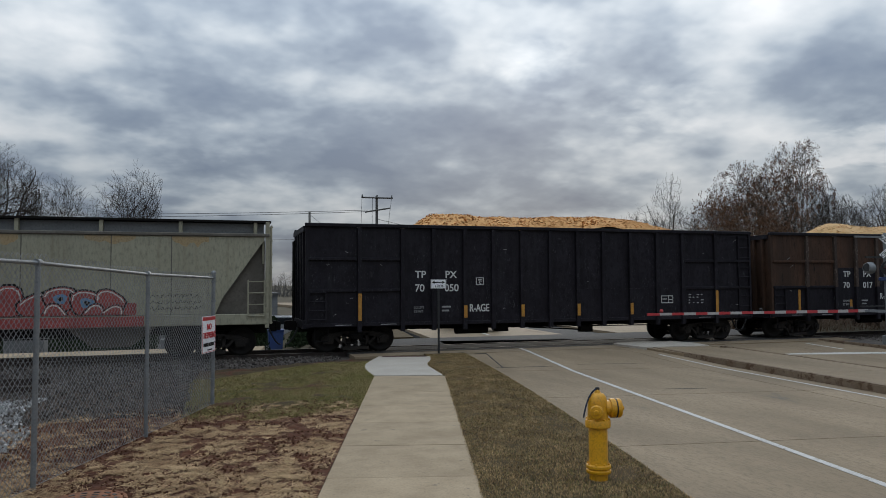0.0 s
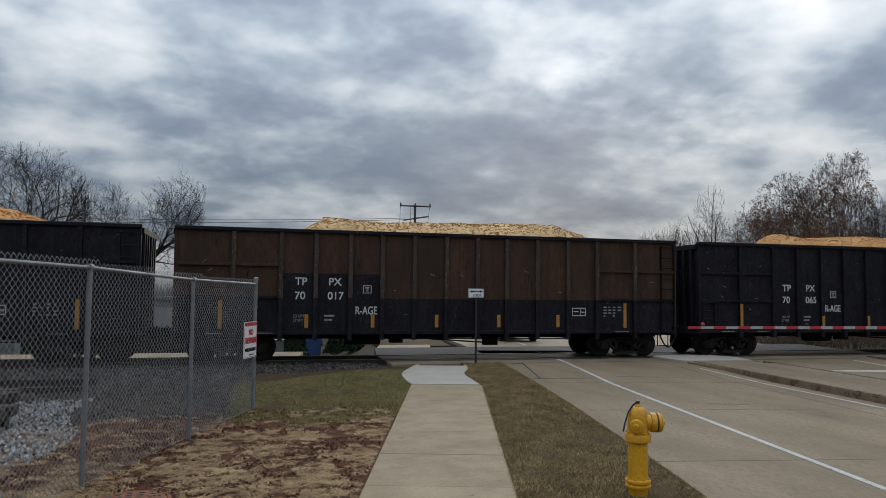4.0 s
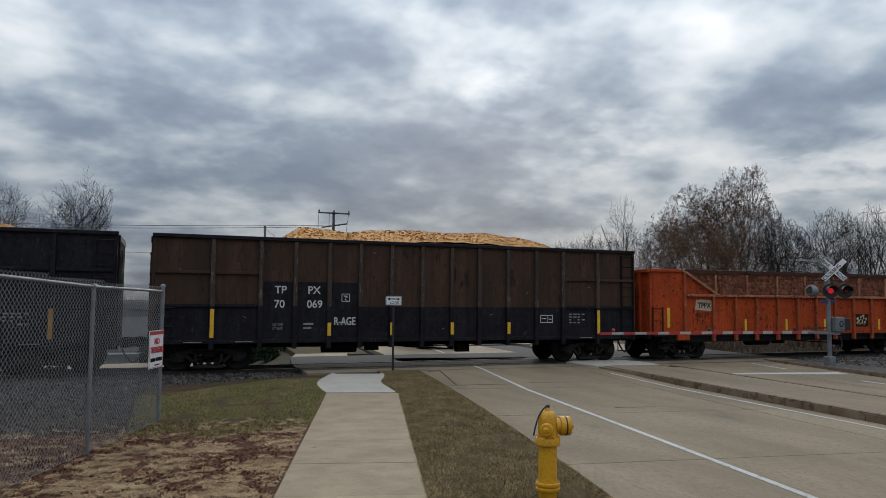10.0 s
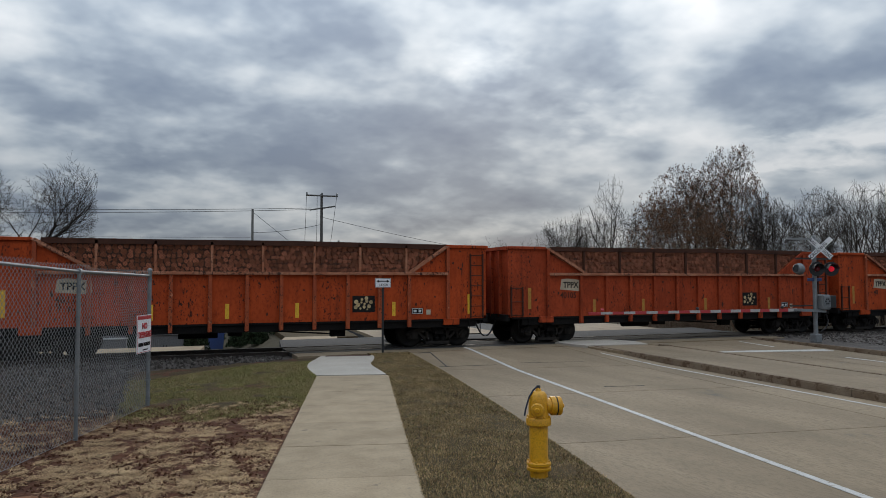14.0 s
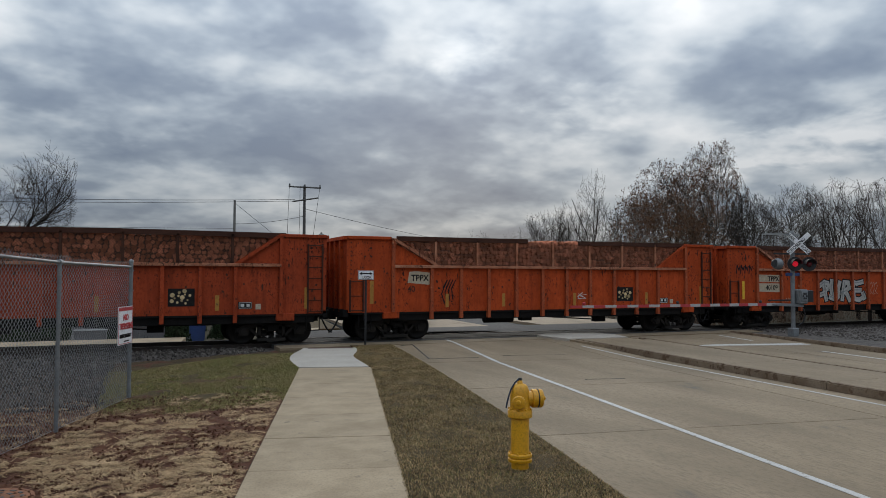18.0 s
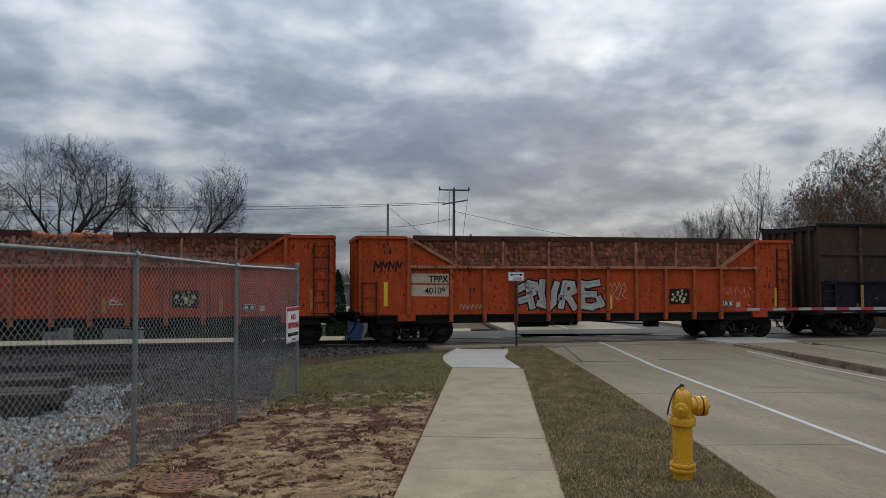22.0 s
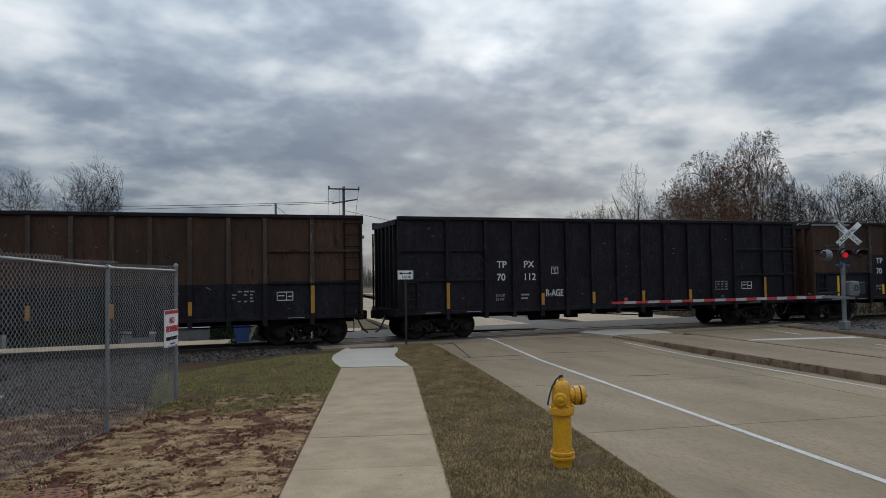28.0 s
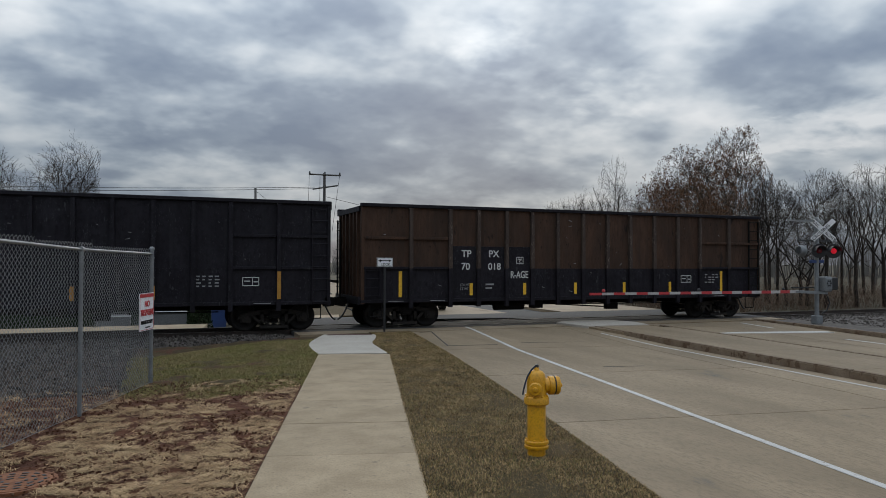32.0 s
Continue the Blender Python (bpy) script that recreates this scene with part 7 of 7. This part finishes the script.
def wire(a, b, sag, label, rad=0.02):
    a, b = Vector(a), Vector(b)
    bm = bmesh.new()
    last = None
    for k in range(25):
        f = k / 24
        c = a.lerp(b, f) - Vector((0, 0, sag * 4 * f * (1 - f)))
        if last is not None:
            tube(last, c, rad, n=4, bm=bm, cap=False)
        last = c
    bmesh.ops.remove_doubles(bm, verts=bm.verts[:], dist=rad * 0.5)
    tagged(part("overhead_wire", bm, M["wire"], None), label, "wire", "overhead wires")


wire((13.4, 66.8, 8.95), (-60, 84, 9.6), 0.9, "thin dark overhead wire from the pole")
wire((13.6, 66.8, 9.10), (-60, 86, 10.4), 0.9, "thin dark overhead wire from the pole")
wire((14.5, 66.8, 7.6), (9.7, 78.9, 7.5), 0.2, "thin dark overhead wire between two poles")
wire((14.6, 66.8, 8.25), (60, 92, 5.2), 0.8, "thin dark overhead wire sloping to the wood")
wire((9.7, 78.9, 9.7), (13.8, 78.5, 6.4), 0.0, "dark guy wire of the pale pole")
wire((9.7, 78.8, 7.0), (-60, 84, 7.6), 0.5, "thin dark overhead wire from the pale pole", 0.014)


# ---- behind the track ----
def beyond():
    structure(part("lot", slab([(-60, 30.5), (3.2, 30.5), (4.4, 60), (-60, 60)], -1.34, -1.20), M["asphalt"]), "dark asphalt lot below the track")
    structure(part("far_verge", slab([(5.0, 29.22), (7.9, 29.22), (10.5, 50), (6.2, 50)], -1.2, -0.10), M["turf"]), "dormant grass strip beside the far road")
    structure(part("far_pavement", slab([(4.45, 27.42), (6.6, 27.42), (7.0, 29.2), (4.9, 29.2)], -1.1, -0.05), M["concrete"]), "concrete pavement behind the track")
    structure(part("far_slab", slab([(-60, 27.8), (1.6, 27.8), (1.9, 29.9), (-60, 29.9)], -1.35, -0.34), M["concrete"]), "pale concrete strip behind the track")
    for x, y, w, h in ((0.5, 33.0, 1.45, 1.12), (-1.6, 33.3, 1.2, 0.95), (-7.5, 34.0, 1.5, 1.1), (-10.2, 34.2, 1.0, 1.3)):
        c = thing("utility_cabinet", "grey steel utility cabinet on a concrete pad", "cabinet", "grey cabinets", (x, y, -1.20))
        part("body", box(-w / 2, w / 2, -0.4, 0.4, 0.06, h, None, 0.02), M["cabinet"], c)
        part("plinth", box(-w / 2 - 0.06, w / 2 + 0.06, -0.45, 0.45, 0.0, 0.06), M["concrete"], c)
        part("lid", box(-w / 2 - 0.03, w / 2 + 0.03, -0.44, 0.43, h + 0.002, h + 0.05, None, 0.01), M["cabinet"], c)
        for s in (-1, 1):
            d = part("door", box(s * w / 4 - w / 4 + 0.03, s * w / 4 + w / 4 - 0.03, -0.415, -0.402, 0.14, h - 0.08), M["cabinet"], c)
            part("handle", box(s * 0.06 - 0.015, s * 0.06 + 0.015, -0.44, -0.416, h * 0.5, h * 0.5 + 0.15), M["black_metal"], d)
        for k in range(4):
            part("vent_slot", box(-w / 4 - 0.15 + 0.08 * k, -w / 4 - 0.12 + 0.08 * k, -0.42, -0.416, h * 0.55, h - 0.14), M["galv"], c)
    b = thing("waste_bin", "dark blue plastic waste bin", "bin", "", (2.95, 38.0, -1.20))
    part("body", prism([(-0.32, 0.0), (0.32, 0.0), (0.38, 0.95), (-0.38, 0.95)], -0.35, 0.35), M["blue_bin"], b)
    part("lid", box(-0.4, 0.4, -0.4, 0.38, 0.952, 1.03, None, 0.02), M["blue_bin"], b)
    for x, y in ((4.9, 38.6), (8.6, 46.0), (9.6, 47.0), (10.8, 48.0), (7.3, 45.0)):
        p = thing("bollard", "pale timber bollard post", "bollard", "timber posts", (x, y, ground_height(x, y)))
        part("post", box(-0.14, 0.14, -0.14, 0.14, 0, 1.0 - ground_height(x, y) - 0.95, None, 0.02), M["pole_pale"], p)
    # parked car beyond the shrubs
    for x, y, a in ((4.1, 45.0, 8), (1.0, 47.0, 5)):
        c = thing("parked_car", "silver parked car beyond the shrubs", "car", "", (x, y, -1.20), a)
        prof = [(-2.2, 0.32), (2.2, 0.32), (2.25, 0.75), (1.2, 0.92), (0.6, 1.38), (-1.0, 1.42), (-1.7, 0.98), (-2.2, 0.85)]
        bm = prism(prof, -0.85, 0.85)
        bmesh.ops.bevel(bm, geom=bm.edges[:], offset=0.05, segments=2, affect="EDGES")
        part("body", bm, M["car_paint"], c)
        for s in (-0.862, 0.852):
            part("side_window", prism([(-1.4, 0.95), (0.85, 0.95), (0.45, 1.30), (-0.95, 1.34)], s, s + 0.01), M["dark_glass"], c)
        for wx in (-1.35, 1.35):
            for s in (-0.78, 0.78):
                wh = part("wheel", tube((wx, s - 0.1, 0.32), (wx, s + 0.1, 0.32), 0.32, n=18), M["black_metal"], c)
                part("rim", tube((wx, s - 0.11, 0.32), (wx, s + 0.11, 0.32), 0.19, n=12), M["galv"], wh)
    # a dark car that waits at the far gate, facing the track
    c = thing("waiting_car", "dark car that waits behind the crossing, facing the track", "car", "", (11.5, 32.4, road_z(32.4)), -90)
    bm = prism([(-2.25, 0.30), (2.20, 0.30), (2.28, 0.62), (2.15, 0.92), (1.15, 1.05), (0.45, 1.62), (-1.55, 1.66), (-2.2, 1.1)], -0.88, 0.88)
    bmesh.ops.bevel(bm, geom=bm.edges[:], offset=0.06, segments=2, affect="EDGES")
    part("body", bm, M["black_metal"], c)
    for y in (-0.892, 0.882):
        part("side_window", prism([(-1.5, 1.1), (0.75, 1.1), (0.38, 1.52), (-1.35, 1.55)], y, y + 0.01), M["dark_glass"], c)
    part("bumper", box(2.22, 2.34, -0.84, 0.84, 0.34, 0.56, None, 0.03), M["cabinet"], c)
    for y in (-0.62, 0.62):
        part("headlight", box(2.18, 2.28, y - 0.17, y + 0.17, 0.68, 0.82, None, 0.02), M["sign_white"], c)
    for wx in (-1.38, 1.40):
        for y in (-0.76, 0.76):
            wh = part("wheel", tube((wx, y - 0.11, 0.34), (wx, y + 0.11, 0.34), 0.34, n=20), M["black_metal"], c)
            part("rim", tube((wx, y - 0.12, 0.34), (wx, y + 0.12, 0.34), 0.21, n=14), M["galv"], wh)
    # low house seen between wagons
    h = thing("house", "pale low house with a grey shingle roof behind the yard", "house", "", (-17.5, 66.0, -1.25), 8)
    part("wall", box(-6, 6, -4, 4, 0, 2.9), M["wall_pale"], h)
    roof = bmesh.new()
    prism([(-6.5, 2.85), (6.5, 2.85), (6.5, 2.95), (-6.5, 2.95)], -4.5, 4.5, roof)
    for s in (-1, 1):
        slab([(-6.5, s * 4.5), (6.5, s * 4.5), (6.5, 0.0), (-6.5, 0.0)], 2.95, 2.96, roof)
    v = [roof.verts.new(p) for p in ((-6.5, -4.5, 2.96), (6.5, -4.5, 2.96), (6.5, 0, 4.9), (-6.5, 0, 4.9), (-6.5, 4.5, 2.96), (6.5, 4.5, 2.96))]
    for f in ((0, 1, 2, 3), (3, 2, 5, 4), (0, 3, 4), (1, 5, 2)):
        roof.faces.new([v[i] for i in f])
    part("roof", roof, M["roof"], h)
    for x in (-4, -1, 2, 4.6):
        wd = part("window", box(x - 0.5, x + 0.5, -4.06, -3.98, 1.0, 2.2), M["sign_white"], h)
        part("pane", box(x - 0.43, x + 0.43, -4.075, -4.062, 1.07, 2.13), M["dark_glass"], wd)


    s = thing("storage_building", "low grey metal storage building behind the lot", "building", "", (-1.5, 54.0, -1.25))
    part("wall", box(-5.5, 5.5, -4, 4, 0, 2.7), M["cabinet"], s)
    part("roof", prism([(-5.7, 2.7), (5.7, 2.7), (5.7, 2.8), (0, 3.15), (-5.7, 2.8)], -4.2, 4.2), M["roof"], s)
    for x in (-3.6, 0.0, 3.6):
        d = part("door", box(x - 1.2, x + 1.2, -4.05, -3.99, 0.0, 2.2), M["wall_pale"], s)
        part("handle", box(x - 0.1, x + 0.1, -4.09, -4.052, 0.9, 0.95), M["black_metal"], d)
    for x in (-4.0, 1.5):
        part("roof_vent", tube((x, 0, 3.0), (x, 0, 3.45), 0.16, n=10), M["galv"], s)


beyond()


# ---- behind the fence: pale rock, old ties and a siding ----
def yard_clutter():
    r = random.Random(51)

    def rocks(q):
        while True:
            x, y = q.uniform(-12, -2.3), q.uniform(4.5, 15.6)
            edge = -2.35 - 0.09 * max(0, y - 7) + 0.35 * noise.noise((x * 0.6, y * 0.6, 4))
            if x < edge and noise.noise((x * 0.3, y * 0.3, 1)) > -0.42:
                return x, y
    stones("pale_rocks", rocks, 19000, 0.050, M["pale_rock"], "pale broken limestone spread behind the fence", lambda x, y: yard_z(x, y) + 0.01, r)
    for k, (x, y, n) in enumerate(((-6.2, 12.4, 3), (-6.6, 14.0, 3))):
        for i in range(n):
            for j in range(2):
                t = thing("old_tie", "dark creosoted timber tie stacked on pale rock", "railway tie", "stacked ties", (x + r.uniform(-0.25, 0.25), y + 0.32 * i, -0.06 + 0.175 * j), r.uniform(-3, 3))
                part("timber", box(-2.45, 2.45, -0.12, 0.12, 0, 0.17, None, 0.012), M["tie"], t)
    s = tagged(thing("siding", "dark rails of a short siding behind the fence", "railway track"), kind="structure")
    for y in (16.7, 18.15):
        part("rail", box(-40, -3.5, y - 0.035, y + 0.035, -0.09, 0.06), M["rail"], s)
        part("rail_foot", box(-40, -3.5, y - 0.07, y + 0.07, -0.11, -0.092), M["rail"], s)


yard_clutter()


# ---- grass and straw ----
def blades(name, region, count, tall, wide, lean, material, label, category, rng, zoff=0.0):
    verts, faces = [], []
    for _ in range(count):
        x, y = region(rng)
        a = rng.uniform(0, 6.283)
        h = tall * rng.uniform(0.5, 1.3)
        l = lean * rng.uniform(0.4, 1.3)
        dx, dy = math.cos(a), math.sin(a)
        w = wide * rng.uniform(0.7, 1.4)
        k = len(verts)
        verts += [(x - dy * w, y + dx * w, zoff), (x + dy * w, y - dx * w, zoff), (x + dx * l, y + dy * l, zoff + h)]
        faces.append((k, k + 1, k + 2))
    return tagged(raw(name, verts, faces, material), label, category, "", "stuff")


def straw():
    r = random.Random(61)
    verts, faces = [], []
    n = 0
    while n < 190000:
        y = 3.5 + 9.6 * r.random() ** 1.25
        x = r.uniform(-7.0, walk_l(y) - 0.03)
        d = 0.6 * noise.noise((x * 1.15, y * 1.15, 7)) + 0.9 * noise.noise((x * 2.2, y * 4.8, 2)) + 1.0 * noise.noise((x * 6.5, y * 12, 5))
        far = (y - 4) / 9.0
        behind = 0.14 if x < -0.04 - 0.359 * (13.36 - y) else 0.0          # less of it behind the fence
        if d < -0.15 + 0.50 * far + behind + r.uniform(-0.26, 0.26):
            continue
        if (x + 1.18) ** 2 + (y - 7.83) ** 2 < 0.2:
            continue
        a = noise.noise((x * 0.8, y * 0.8, 9)) * 2 + r.uniform(-1.4, 1.4)
        l, w = r.uniform(0.018, 0.065), r.uniform(0.0014, 0.0034)
        dx, dy = math.cos(a), math.sin(a)
        z = yard_z(x, y) + soil_bump(x, y) + r.uniform(0.004, 0.030)
        t = r.uniform(-0.3, 0.3) * l
        k = len(verts)
        verts += [(x - dx * l - dy * w, y - dy * l + dx * w, z - t), (x - dx * l + dy * w, y - dy * l - dx * w, z - t), (x + dx * l + dy * w, y + dy * l - dx * w, z + t), (x + dx * l - dy * w, y + dy * l + dx * w, z + t)]
        faces.append((k, k + 1, k + 2, k + 3))
        n += 1
    tagged(raw("straw", verts, faces, M["straw"]), "pale straw scattered in patches over soil", "straw", "", "stuff")


straw()


def clod_spot(r):
    while True:
        y = 3.5 + 9.8 * r.random() ** 1.15
        x = r.uniform(-6.5, walk_l(y) - 0.05)
        if noise.noise((x * 1.15, y * 1.15, 7)) < 0.12 + r.uniform(-0.2, 0.2):
            return x, y


stones("clods", clod_spot, 9000, 0.028, M["soil"], "small clods of red-brown soil", lambda x, y: yard_z(x, y) + 0.005, random.Random(66))


def hedge():
    """A dark leafless hedge along the far lot, in one mass."""
    r = random.Random(71)
    verts, faces = [], []
    for _ in range(7000):
        x = r.uniform(-45, -2.5)
        y = 36.5 + r.uniform(-0.8, 0.8)
        z = -1.2 + (1.5 + 0.5 * noise.noise((x * 0.4, 0, 0))) * r.random() ** 0.8
        e = Euler((r.uniform(0, 6), r.uniform(0, 6), r.uniform(0, 6))).to_matrix()
        s = r.uniform(0.08, 0.2)
        k = len(verts)
        verts += [Vector((x, y, z)) + e @ Vector(p) for p in ((-s, 0, 0), (0, -s * 0.35, 0), (s, 0, 0), (0, s * 0.35, 0))]
        faces.append((k, k + 1, k + 2, k + 3))
    core = [(-45, 36.2, -1.25), (-2.6, 36.2, -1.25), (-2.6, 36.8, -1.25), (-45, 36.8, -1.25), (-45, 36.2, -0.1), (-2.6, 36.2, -0.1), (-2.6, 36.8, -0.1), (-45, 36.8, -0.1)]
    k = len(verts)
    verts += core
    faces += [tuple(k + i for i in q) for q in ((0, 1, 5, 4), (1, 2, 6, 5), (2, 3, 7, 6), (3, 0, 4, 7), (4, 5, 6, 7))]
    tagged(raw("hedge", verts, faces, M["evergreen"]), "dark leafless hedge along the far lot", "hedge", "", "stuff")


hedge()
rg = random.Random(62)


def verge_spot(r):
    y = 3.8 + 17.0 * r.random() ** 1.7
    l = right_edge(y)
    return r.uniform(l - 0.02, kerb_x(y) + 0.02), y


def turf_spot(r):
    while True:
        y = r.uniform(11.6, 19.4)
        e = left_edge(y)
        x = e - (e + 0.5) * r.random() ** 1.2
        if noise.noise((x * 0.7, y * 0.7, 5)) + 0.35 * (y - 12.6) > -0.1 + r.uniform(-0.3, 0.3) and y < 17.0 + max(0, x) * 0.9:
            return x, y


blades("verge_grass", verge_spot, 130000, 0.024, 0.0032, 0.026, M["grass"], "short dormant brown grass of the verge", "grass", rg)
blades("verge_greening", verge_spot, 38000, 0.022, 0.0030, 0.02, M["green_grass"], "sparse green blades in the dormant verge", "grass", rg)
blades("turf_grass", turf_spot, 62000, 0.036, 0.0042, 0.03, M["green_grass"], "thin greening grass beside the pavement", "grass", rg)
blades("turf_dry", turf_spot, 16000, 0.03, 0.0042, 0.04, M["grass"], "dry grass mixed into the turf", "grass", rg)


def near_verge_spot(r):
    y = r.uniform(-5.0, 4.2)
    return r.uniform(walk_r(y), kerb_x(y)), y


def near_yard_spot(r):
    y = r.uniform(-5.0, 3.8)
    return r.uniform(-7.0, walk_l(y) - 0.03), y


blades("verge_thatch", verge_spot, 34000, 0.016, 0.006, 0.030, M["thatch"], "dark thatch between the dormant blades", "grass", rg)
blades("turf_thatch", turf_spot, 14000, 0.018, 0.007, 0.035, M["thatch"], "dark thatch in the thin turf", "grass", rg)
blades("near_grass", near_verge_spot, 26000, 0.038, 0.005, 0.03, M["grass"], "short dormant brown grass of the verge", "grass", rg)
blades("near_straw", near_yard_spot, 22000, 0.014, 0.005, 0.10, M["straw"], "pale straw scattered over soil", "straw", rg, 0.01)


# ---- what moves ----
def motions():
    times = [0.5 * k for k in range(65)]
    for w, u in WAGONS:
        walk(w, [(t, pose(train_at(t) + u, TRACK, 0)) for t in times])
    quick = [0.1 * k for k in range(321)]
    turns = [(t, (train_at(t) - train_at(0)) / WHEEL_R) for t in quick]
    for ws, dx in ROLLING:
        walk(ws, [(t, pose(dx, 0, WHEEL_R, 0, math.degrees(a), 0)) for t, a in turns])
    # the two crossing lamps flash in turn, each for 0.6 s
    for lens, right in FLASHERS:
        a = 180 if right else 0
        rows = [(0.0, a)]
        first = 31.6333 - 1.2 * 26
        for k in range(53):
            t = first + 0.6 * k
            if 0.1 < t < 31.9:
                rows += [(t, a), (t + 0.0333, a + 60), (t + 0.0667, a + 120), (t + 0.1, a + 180)]
                a += 180
        rows.append((32.0, a))
        walk(lens, [(t, pose(0, -0.02, 0, 0, 0, b)) for t, b in rows])


motions()
